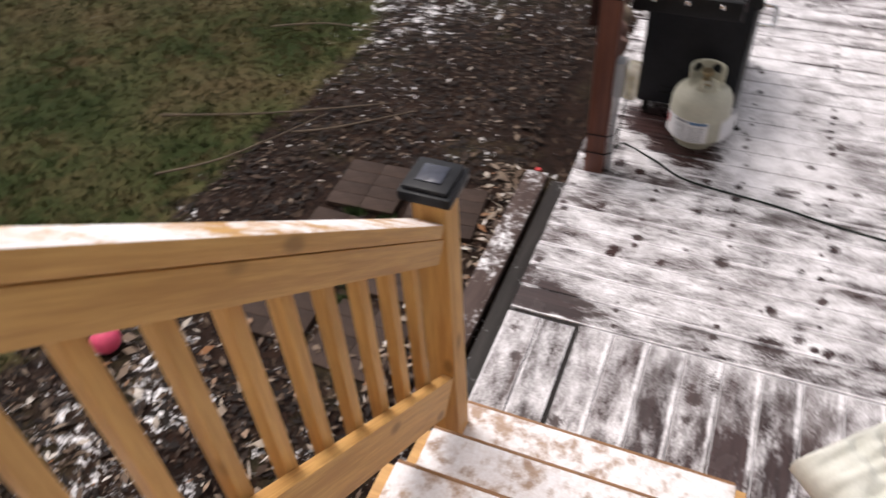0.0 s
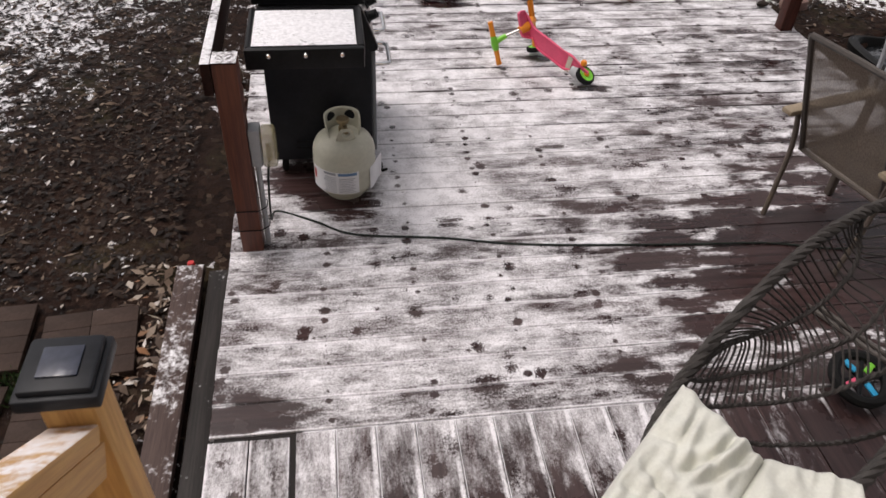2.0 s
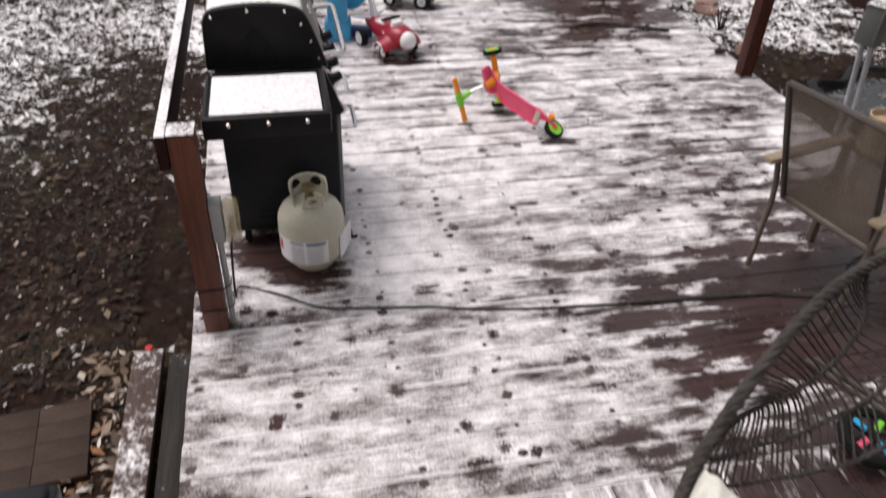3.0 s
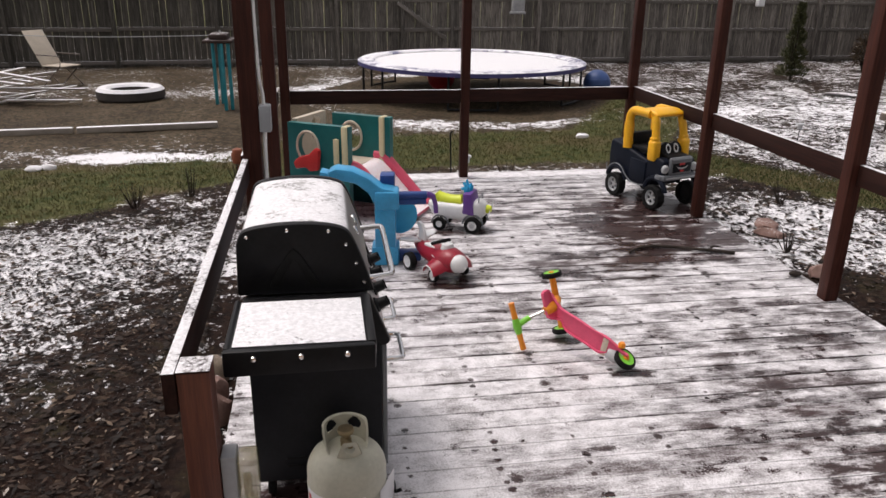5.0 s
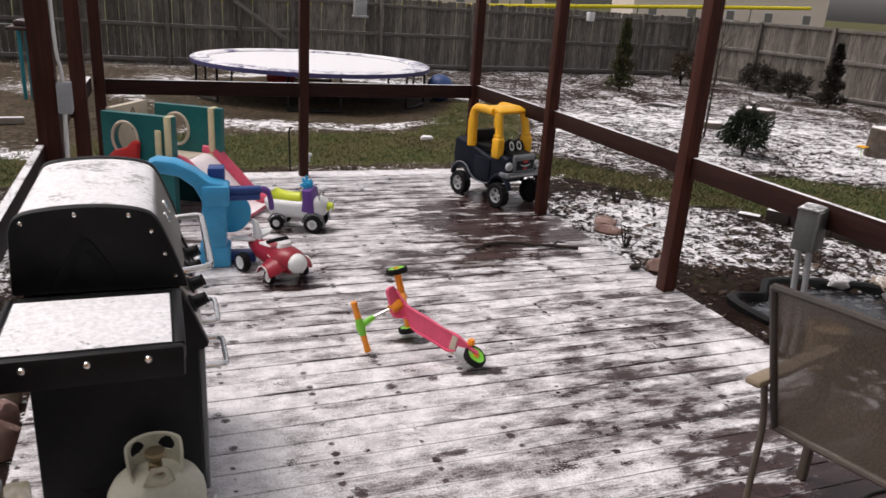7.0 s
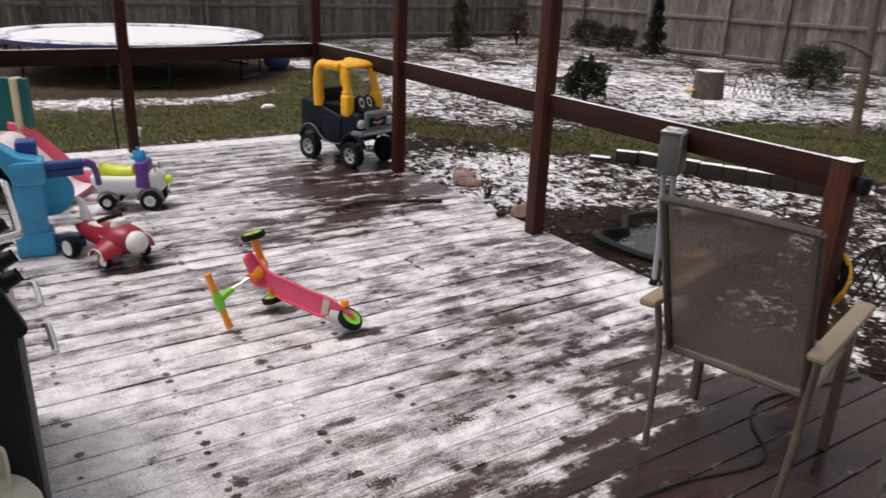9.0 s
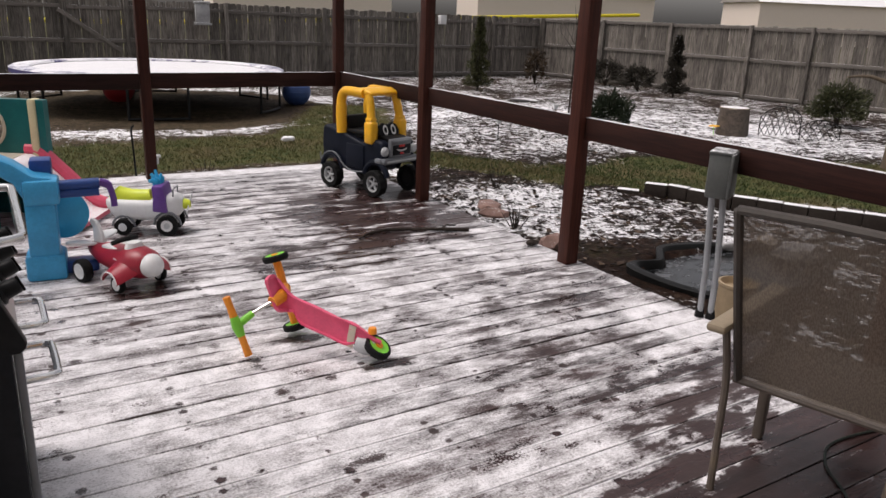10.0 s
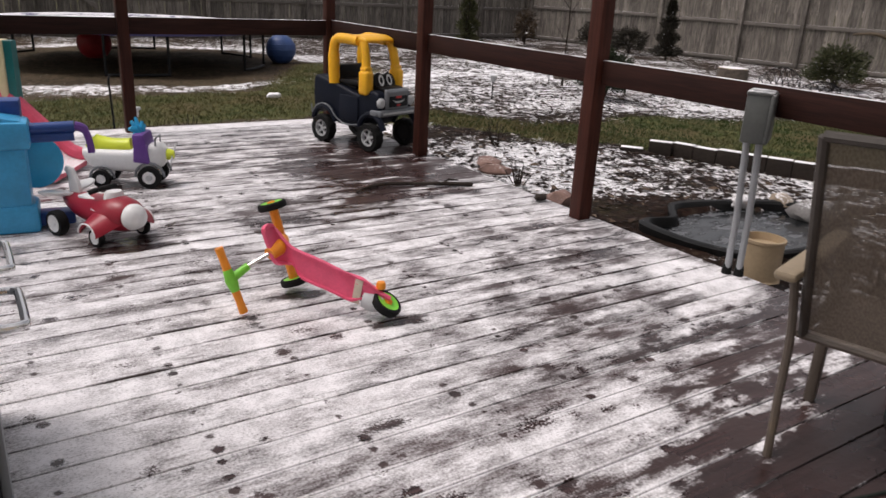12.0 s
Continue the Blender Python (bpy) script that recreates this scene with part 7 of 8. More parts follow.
def scatter(name, count, area, size, mat, seed, keep, lift=0.0, curl=0.5):
    """Many small curled leaves or chips in one mesh."""
    rs = np.random.RandomState(seed)
    V, F = [], []
    n = 0
    tries = 0
    while n < count and tries < count * 6:
        tries += 1
        x, y = rs.uniform(area[0], area[1]), rs.uniform(area[2], area[3])
        if not keep(x, y, rs):
            continue
        s = size * rs.choice((0.45, 0.7, 1.0, 1.5, 2.1), p=(0.2, 0.28, 0.27, 0.17, 0.08)) * rs.uniform(0.8, 1.2)
        a = rs.uniform(0, 6.283)
        c, d = math.cos(a), math.sin(a)
        w = s * rs.uniform(0.14, 0.6)
        z = GZ + float(lumps(np.float64(x), np.float64(y))) + lift + rs.uniform(0.002, 0.018)
        t1, t2, bow = rs.uniform(-curl, curl), rs.uniform(-curl, curl), rs.uniform(0, 0.5) * w
        base = len(V)
        for u, v, h in ((-1, 0, 0), (0, -1, bow), (0, 1, bow), (1, 0, 0)):
            V.append((x + c * u * s - d * v * w, y + d * u * s + c * v * w, z + h + t1 * u * s * 0.5 + t2 * v * w * 0.5))
        F += [(base, base + 1, base + 2), (base + 1, base + 3, base + 2)]
        n += 1
    me = bpy.data.meshes.new(name)
    me.from_pydata(V, [], F)
    me.materials.append(mat)
    return new(name, me)


def litter_material():
    m, nt, bs = base_mat("dead_leaves")
    rnd = nt.nodes.new("ShaderNodeNewGeometry").outputs["Random Per Island"]
    cr = nt.nodes.new("ShaderNodeValToRGB")
    e = cr.color_ramp.elements
    e[0].color, e[1].color = (0.008, 0.005, 0.004, 1), (0.55, 0.52, 0.49, 1)
    for p, c in ((0.40, (0.012, 0.0068, 0.0046)), (0.70, (0.027, 0.0155, 0.010)), (0.88, (0.056, 0.034, 0.022)), (0.955, (0.12, 0.083, 0.056)), (0.985, (0.22, 0.17, 0.13))):
        k = e.new(p)
        k.color = (*c, 1)
    nt.links.new(rnd, cr.inputs[0])
    nt.links.new(cr.outputs[0], bs.inputs["Base Color"])
    bs.inputs["Roughness"].default_value = 0.7
    bs.inputs["Specular IOR Level"].default_value = 0.2
    return m


M_litter = litter_material()


def bed_here(x, y, rs):
    if -0.30 < x < 4.1 and y < 5.95:
        return False
    if math.hypot((x - 5.33) / 0.92, (y - 2.02) / 0.60) < 1:
        return False
    if -1.35 < x < -0.35 and -1.6 < y < -0.05 and rs.uniform() < 0.9:
        return False
    return float(lawn_at(np.float64([x]), np.float64([y]))[0]) < 0.45


tagged(scatter("leaf_litter", 26000, (-3.2, -0.1, -3.2, 5.5), 0.017, M_litter, 3, bed_here), "dead leaves and wood chips on the beds", "leaves", kind="stuff")
tagged(scatter("leaf_litter", 14000, (4.1, 11.0, 0.0, 9.0), 0.026, M_litter, 5, bed_here), "dead leaves and stalks in the side bed", "leaves", kind="stuff")


def pale_leaf_material():
    m, nt, bs = base_mat("pale_leaves")
    rnd = nt.nodes.new("ShaderNodeNewGeometry").outputs["Random Per Island"]
    cr = nt.nodes.new("ShaderNodeValToRGB")
    e = cr.color_ramp.elements
    e[0].color, e[1].color = (0.055, 0.033, 0.022, 1), (0.60, 0.56, 0.52, 1)
    for p, c in ((0.45, (0.13, 0.085, 0.055)), (0.70, (0.26, 0.20, 0.15)), (0.80, (0.22, 0.09, 0.03)), (0.86, (0.36, 0.30, 0.24))):
        k = e.new(p)
        k.color = (*c, 1)
    nt.links.new(rnd, cr.inputs[0])
    nt.links.new(cr.outputs[0], bs.inputs["Base Color"])
    bs.inputs["Roughness"].default_value = 0.75
    return m


M_pale = pale_leaf_material()
tagged(scatter("pale_leaf_litter", 420, (-0.50, -0.27, -1.9, 0.16), 0.020, M_pale, 21, lambda x, y, rs: True, 0.012, 0.9), "pale curled leaves drifted against a plank", "leaves", kind="stuff")
tagged(scatter("pale_leaf_litter", 900, (-2.0, -0.27, -2.9, -1.35), 0.020, M_pale, 22, lambda x, y, rs: rs.uniform() < 0.55, 0.010, 0.9), "pale curled leaves beside the steps", "leaves", kind="stuff")
g = thing("toy_piece", "small bright red plastic toy piece by a plank end", "toy", Matrix.Translation((-0.205, 0.085, GZ + 0.04)))
b = bm_new()
lathe(b, [(0, 0.03), (0.014, 0.03), (0.018, 0.024), (0.019, 0.0), (0, 0.0)], 16)
part("toy_body", b, M_redp, g)


def grass_material(name, tones):
    m, nt, bs = base_mat(name)
    rnd = nt.nodes.new("ShaderNodeNewGeometry").outputs["Random Per Island"]
    n = noise_tex(nt, position(nt), 2.1, 5, 0.7)
    a = mixc(nt, ramp(nt, rnd, 0.0, 1.0), tones[0], tones[1])
    c = mixc(nt, ramp(nt, rnd, 0.0, 1.0), tones[2], tones[3])
    nt.links.new(mixc(nt, ramp(nt, n, 0.42, 0.62), a, c), bs.inputs["Base Color"])
    bs.inputs["Roughness"].default_value = 0.7
    bs.inputs["Specular IOR Level"].default_value = 0.15
    return m


def blades(name, count, area, h, seed, thr=0.5):
    rs = np.random.RandomState(seed)
    x = rs.uniform(area[0], area[1], count * 3)
    y = rs.uniform(area[2], area[3], count * 3)
    ok = lawn_at(x, y) + rs.uniform(-0.2, 0.2, x.size) > thr
    ok &= ~((x > -0.3) & (x < 4.2) & (y < 6.1))
    x, y = x[ok][:count], y[ok][:count]
    n = x.size
    z = GZ + lumps(x, y)
    a = rs.uniform(0, 6.283, n)
    hh = h * rs.uniform(0.4, 1.3, n)
    w = 0.004 + 0.003 * rs.uniform(0, 1, n)
    lean = rs.uniform(0.1, 1.1, n) * hh
    la = rs.uniform(0, 6.283, n)
    V = np.empty((n, 3, 3))
    V[:, 0] = np.stack((x - w * np.cos(a), y - w * np.sin(a), z), -1)
    V[:, 1] = np.stack((x + w * np.cos(a), y + w * np.sin(a), z), -1)
    V[:, 2] = np.stack((x + lean * np.cos(la), y + lean * np.sin(la), z + hh), -1)
    me = bpy.data.meshes.new(name)
    me.from_pydata(V.reshape(-1, 3).tolist(), [], np.arange(3 * n).reshape(-1, 3).tolist())
    me.materials.append(M_grass)
    return tagged(new(name, me), "short patchy winter grass", "grass", kind="stuff")


M_grass = grass_material("lush_grass", ((0.009, 0.018, 0.004), (0.028, 0.038, 0.009), (0.035, 0.029, 0.011), (0.078, 0.054, 0.021)))
blades("grass", 42000, (-6.0, -1.5, -3.0, 4.0), 0.042, 1)
M_grass = grass_material("winter_grass", ((0.052, 0.066, 0.020), (0.118, 0.116, 0.045), (0.122, 0.104, 0.046), (0.20, 0.165, 0.080)))
blades("grass", 45000, (-6.5, 7.0, 4.0, 12.5), 0.035, 2)
M_grass = grass_material("green_grass", ((0.022, 0.042, 0.012), (0.058, 0.080, 0.027), (0.060, 0.062, 0.026), (0.12, 0.104, 0.048)))
blades("grass", 32000, (5.0, 13.0, 0.0, 8.0), 0.035, 6)
M_moss = surface("moss", (0.030, 0.060, 0.012), 0.9, vary=0.4, relief=0.3, island=0.4)
V, F = [], []
rs = random.Random(77)
for x, y, s in ((-0.83, -0.54, 0.09), (-0.80, -0.62, 0.07), (-1.05, -0.53, 0.06), (-0.84, -1.0, 0.08), (-0.80, -1.12, 0.05)):
    for _ in range(170):
        q, d = rs.uniform(0, 6.283), s * math.sqrt(rs.uniform(0, 1)) * rs.uniform(0.5, 1.2)
        px, py, t = x + d * math.cos(q), y + 0.7 * d * math.sin(q), rs.uniform(0, 6.283)
        w, h = rs.uniform(0.003, 0.007), rs.uniform(0.01, 0.04)
        k = len(V)
        V += [(px - w * math.cos(t), py - w * math.sin(t), GZ), (px + w * math.cos(t), py + w * math.sin(t), GZ), (px + rs.uniform(-0.03, 0.03), py + rs.uniform(-0.03, 0.03), GZ + 0.01 + h)]
        F.append((k, k + 1, k + 2))
b = bm_new()
vs = [b.verts.new(v) for v in V]
for f in F:
    b.faces.new([vs[i] for i in f])
tagged(part("moss", b, M_moss, None), "green moss between the stepping stones", "moss", kind="stuff")

# ---- trampoline and the balls beneath ----
tramp = thing("trampoline", "round snow-covered trampoline with purple edge pad", "trampoline", Matrix.Translation((3.46, 12.95, 0)))
TZ, TR = 0.49, 2.25
M_mat = surface("mat_snowed", (0.03, 0.03, 0.035), 0.7, snow=1.0, snow_scale=8.0, snow_patch=1.2)
M_pad = surface("purple_pad", (0.055, 0.050, 0.16), 0.5, vary=0.2, snow=0.62, snow_scale=7.0, snow_patch=1.5)
b = bm_new()
lathe(b, [(0, TZ - 0.035), (TR - 0.35, TZ - 0.015), (TR - 0.32, TZ - 0.02), (0, TZ - 0.045)], 48)
part("mat", b, M_mat, tramp, "jumping mat under snow")
b = bm_new()
lathe(b, [(TR - 0.34, TZ - 0.01), (TR - 0.30, TZ + 0.02), (TR - 0.04, TZ + 0.02), (TR, TZ + 0.0), (TR, TZ - 0.07), (TR - 0.015, TZ - 0.07), (TR - 0.03, TZ - 0.015), (TR - 0.34, TZ - 0.01)], 64)
part("edge_pad", b, M_pad, tramp, "purple edge pad")
for k in range(6):
    q = 2 * math.pi * k / 6 + 0.35
    for dq in (-0.20, 0.20):
        b = bm_new()
        x, y = (TR - 0.06) * math.cos(q + dq), (TR - 0.06) * math.sin(q + dq)
        tube(b, [(x, y, TZ - 0.03), (x, y, GZ + 0.02)], 0.022, 8)
        part("leg", b, M_black, tramp)
    b = bm_new()
    tube(b, [((TR - 0.06) * math.cos(q + 0.2 * s), (TR - 0.06) * math.sin(q + 0.2 * s), GZ + 0.04) for s in (-1, -0.5, 0, 0.5, 1)], 0.022, 8)
    part("foot_bar", b, M_black, tramp)
b = bm_new()
tube(b, [(TR - 0.06) * Vector((math.cos(q), math.sin(q), 0)) + Vector((0, 0, TZ - 0.05)) for q in [2 * math.pi * k / 60 for k in range(60)]], 0.022, 7, closed=True)
part("ring", b, M_black, tramp)
for x, y, r, mt, lab in ((5.95, 12.55, 0.27, surface("blue_rubber", (0.035, 0.075, 0.21), 0.5, vary=0.15), "large blue exercise ball on the grass"), (2.95, 13.6, 0.28, surface("red_rubber", (0.36, 0.02, 0.025), 0.5, vary=0.15), "large red exercise ball under the trampoline")):
    g = thing("exercise_ball", lab, "ball", Matrix.Translation((x, y, GZ + r - 0.02)), group="exercise balls")
    b = bm_new()
    lathe(b, [(0 if k in (0, 72) else (r + (0.004 if k % 8 == 4 and 12 < k < 60 else 0)) * math.sin(math.pi * k / 72), -r * math.cos(math.pi * k / 72)) for k in range(73)], 36)
    part("ball_skin", b, mt, g)

# ---- far left of the garden ----
tire = thing("tractor_tire", "large tire lying flat, snow on its wall", "tire", Matrix.Translation((-3.0, 12.7, GZ)))
b = bm_new()
lathe(b, [(0.34, 0.03), (0.56, 0.0), (0.60, 0.05), (0.60, 0.18), (0.54, 0.235), (0.42, 0.225), (0.37, 0.18), (0.36, 0.06), (0.34, 0.03)], 40)
part("tire_body", b, surface("tire_rubber", (0.05, 0.042, 0.038), 0.7, vary=0.3, snow=1.0, snow_scale=12.0), tire)
table = thing("teal_stand", "tall stand on four teal legs with brown top", "stand", Matrix.Translation((-1.2, 11.7, GZ)))
M_tealpost = surface("teal_paint", (0.02, 0.24, 0.29), 0.45, vary=0.2)
for x, y in ((-0.17, 0.3), (-0.07, 0.35), (0.06, -0.35), (0.16, -0.3)):
    b = bm_new()
    box(b, (x - 0.028, y - 0.028, 0), (x + 0.028, y + 0.028, 1.12), 0.008)
    part("leg", b, M_tealpost, table, "teal painted leg")
b = bm_new()
box(b, (-0.24, -0.42, 1.12), (0.24, 0.42, 1.17), 0.012)
box(b, (-0.15, -0.3, 1.17), (0.15, 0.3, 1.26), 0.03)
part("top", b, M_step, table, "brown top")
M_oldw = surface("bleached_timber", (0.30, 0.26, 0.22), 0.8, vary=0.25, snow=0.75, per_object=0.2)
for a, c in (((-5.2, 9.25), (-3.1, 9.5)), ((-3.05, 9.5), (-1.1, 9.80))):
    g = thing("bed_timber", "snow-topped timber edging a bed", "timber", group="bed timbers")
    d = Vector((c[0] - a[0], c[1] - a[1], 0))
    b = bm_new()
    box(b, (0, -0.05, 0), (d.length, 0.05, 0.09), 0.01)
    part("timber", b, M_oldw, g)
    g.matrix_world = Matrix.Translation((*a, GZ)) @ Matrix.Rotation(math.atan2(d.y, d.x), 4, "Z")
pile = thing("lumber_pile", "loose pile of old boards and branches", "lumber", Matrix.Translation((-5.1, 12.6, GZ)))
rs = random.Random(9)
for k in range(14):
    b = bm_new()
    ln = rs.uniform(0.7, 1.7)
    box(b, (-ln / 2, -0.045, 0), (ln / 2, 0.045, 0.03), 0.004)
    set_m(part("plank", b, M_oldw, pile), Matrix.Translation((rs.uniform(-0.5, 0.9), rs.uniform(-0.5, 0.5), 0.02 + 0.035 * k)) @ Matrix.Rotation(rs.uniform(-0.8, 0.9), 4, "Z") @ Matrix.Rotation(rs.uniform(-0.12, 0.12), 4, "Y"))
lawnch = thing("garden_chair", "old pale sling chair leaning by the fence", "chair", Matrix.Translation((-4.75, 14.6, GZ)) @ Matrix.Rotation(-0.5, 4, "Z"))
b = bm_new()
plate(b, [(-0.25, 0.0), (0.25, 0.0), (0.25, 0.75), (-0.25, 0.75)], 0.02, frame_m((-0.25, 0, 0.42), (0, 1, 0), (-0.5, 0, 0.86)), 0.005)
part("backrest", b, M_sand, lawnch)
b = bm_new()
box(b, (-0.25, -0.25, 0.40), (0.28, 0.25, 0.42), 0.005)
part("seat", b, M_sand, lawnch)
for s in (-1, 1):
    b = bm_new()
    tube(b, [(-0.25, s * 0.26, 0), (0.25, s * 0.26, 0.42), (0.28, s * 0.26, 0.62), (-0.35, s * 0.26, 0.62)], 0.012, 6)
    tube(b, [(0.28, s * 0.26, 0), (-0.25, s * 0.26, 0.42)], 0.012, 6)
    part("leg_frame", b, M_frame, lawnch)
cl = thing("wire_line", "thin wire strung along the far bed", "wire")
b = bm_new()
tube(b, smooth_path([(-6.5, 14.4, 0.86), (-4.0, 14.7, 0.78), (-1.6, 15.0, 0.80)], 6), 0.008, 5)
for x, y in ((-6.5, 14.4), (-1.6, 15.0)):
    tube(b, [(x, y, GZ), (x, y, 0.9)], 0.02, 6)
part("wire", b, M_silver, cl)
flag = thing("marker", "small rust-red garden marker on a stake", "marker", Matrix.Translation((-0.45, 6.4, GZ)))
b = bm_new()
lathe(b, [(0, 0.22), (0.06, 0.25), (0.07, 0.33), (0.05, 0.40), (0, 0.42)], 14)
tube(b, [(0, 0, 0), (0, 0, 0.25)], 0.008, 6)
part("marker_body", b, surface("rust_red", (0.22, 0.06, 0.025), 0.6), flag)

# ---- fence fittings and what stands beyond ----
feeder = thing("fence_feeder", "pale caged feeder hanging on the fence", "feeder", Matrix.Translation((5.68, 18.15, 1.13)))
b = bm_new()
box(b, (-0.17, -0.10, 0.05), (0.17, 0.04, 0.50), 0.03)
box(b, (-0.20, -0.13, 0.0), (0.20, 0.06, 0.06), 0.015)
box(b, (-0.19, -0.12, 0.50), (0.19, 0.06, 0.56), 0.02)
part("feeder_body", b, surface("pale_feeder", (0.36, 0.36, 0.36), 0.5, vary=0.25, snow=0.5), feeder)
sm = thing("fence_box", "small white box on a fence post", "box", Matrix.Translation((12.78, 18.55, 1.36)))
b = bm_new()
box(b, (-0.10, -0.14, 0), (0.10, 0.02, 0.26), 0.01)
part("box", b, M_white, sm)
brace = thing("gate_brace", "diagonal board braced across the fence", "board")
b = bm_new()
box(b, (0, -0.02, -0.045), (1.55, 0.02, 0.045), 0.004)
part("board", b, M_fence_rail, brace)
brace.matrix_world = Matrix.Translation((2.5, 18.10, 1.38)) @ Matrix.Rotation(radians(35), 4, "Y")

field = thing("field_fence", "far sports field fence with yellow top pipe", "fence", kind="structure")
M_yp = surface("yellow_pipe", (0.75, 0.62, 0.02), 0.45, vary=0.1)
b = bm_new()
tube(b, [(-60, 62, 0.2), (-10, 62, 0.2), (11, 60, 0.36), (25, 60, 0.95), (48, 60, 2.1), (62, 59, 2.75)], 0.17, 8)
part("top_pipe", b, M_yp, field, "yellow plastic top pipe")
M_net = surface("chain_link", (0.16, 0.18, 0.15), 0.6, vary=0.3)
for i in range(18):
    b = bm_new()
    x = -55 + 6.5 * i
    box(b, (x - 0.05, 59.9, -0.6), (x + 0.05, 60.0, 1.0 + max(0, (x - 10) * 0.032)), 0.01)
    part("field_post", b, M_net, field)
M_wallb = surface("far_brick", (0.78, 0.68, 0.60), 0.8, vary=0.12)
M_wallw = surface("far_siding", (0.52, 0.50, 0.47), 0.8, vary=0.08)
M_roofd = surface("far_roof", (0.34, 0.31, 0.29), 0.8, vary=0.15, snow=0.8)
M_glassd = surface("far_glass", (0.22, 0.21, 0.20), 0.1, vary=0.2)
for i, (x, y, w, d, h, mt) in enumerate(((8, 118, 20, 10, 5.5, M_wallw), (44, 112, 26, 12, 6.0, M_wallb), (84, 100, 30, 12, 6.5, M_wallb), (120, 78, 24, 12, 6.5, M_wallb), (-34, 116, 24, 10, 5.5, M_wallb), (-75, 105, 24, 10, 5.5, M_wallw), (135, 40, 20, 14, 6.0, M_wallw))):
    hs = thing("house", "distant pale house beyond the field" if mt is M_wallw else "distant pale brick house beyond the field", "house", Matrix.Translation((x, y, -0.4)) @ Matrix.Rotation(-0.35 * x / 100, 4, "Z"), group="distant houses")
    b = bm_new()
    box(b, (-w / 2, -d / 2, 0), (w / 2, d / 2, h))
    part("wall", b, mt, hs)
    b = bm_new()
    plate(b, [(-d / 2 - 0.5, h), (d / 2 + 0.5, h), (0, h + 2.6)], w + 1, Matrix(((0, 0, 1, -w / 2 - 0.5), (1, 0, 0, 0), (0, 1, 0, 0), (0, 0, 0, 1))))
    part("roof", b, M_roofd, hs)
    for k in range(5):
        b = bm_new()
        x0 = -w / 2 + w * (k + 0.5) / 5
        box(b, (x0 - 0.7, -d / 2 - 0.04, 1.1), (x0 + 0.7, -d / 2 + 0.02, 2.6), 0.02)
        wnd = part("window", b, M_white, hs)
        b = bm_new()
        box(b, (x0 - 0.6, -d / 2 - 0.05, 1.2), (x0 + 0.6, -d / 2 - 0.03, 2.5))
        part("pane", b, M_glassd, wnd)

# ---- shrubs, small conifers, stumps ----


def leaf_mass(count, shape, size, seed, needle=False):
    """Small leaves or needles over the volume that shape(rs) gives points of."""
    rs = random.Random(seed)
    V, F = [], []
    for _ in range(count):
        p, out = shape(rs)
        s = size * rs.uniform(0.6, 1.4)
        d = (Vector(out) + Vector((rs.uniform(-1, 1), rs.uniform(-1, 1), rs.uniform(-0.6, 1))) * 0.7).normalized()
        e = d.cross(Vector((rs.uniform(-1, 1), rs.uniform(-1, 1), rs.uniform(-1, 1)))).normalized() * s * (0.16 if needle else 0.38)
        p = Vector(p)
        k = len(V)
        V += [p, p + d * s * 0.5 + e, p + d * s, p + d * s * 0.5 - e]
        F.append((k, k + 1, k + 2, k + 3))
    b = bm_new()
    vs = [b.verts.new(v) for v in V]
    for f in F:
        b.faces.new([vs[i] for i in f])
    return b


def foliage(name, dark, light, snow=0.0):
    m, nt, bs = base_mat(name)
    geo = nt.nodes.new("ShaderNodeNewGeometry")
    rnd = geo.outputs["Random Per Island"]
    col = mixc(nt, rnd, dark, light)
    if snow:
        sep = nt.nodes.new("ShaderNodeSeparateXYZ")
        nt.links.new(geo.outputs["Normal"], sep.inputs[0])
        col = mixc(nt, mth(nt, "MULTIPLY", ramp(nt, rnd, 1 - snow, 1 - snow + 0.05), ramp(nt, mth(nt, "ABSOLUTE", sep.outputs[2]), 0.4, 0.8)), col, SNOW)
    nt.links.new(col, bs.inputs["Base Color"])
    bs.inputs["Roughness"].default_value = 0.6
    bs.inputs["Specular IOR Level"].default_value = 0.2
    return m


M_fir = foliage("dark_needles", (0.010, 0.017, 0.010), (0.034, 0.046, 0.023), 0.06)
M_fir2 = foliage("olive_needles", (0.026, 0.032, 0.014), (0.075, 0.078, 0.036), 0.05)
M_dull = foliage("dull_needles", (0.016, 0.014, 0.011), (0.048, 0.042, 0.030), 0.05)
M_soft = foliage("soft_needles", (0.036, 0.042, 0.018), (0.105, 0.104, 0.050), 0.04)
M_dry = foliage("dry_stalks", (0.035, 0.025, 0.018), (0.12, 0.085, 0.055), 0.06)


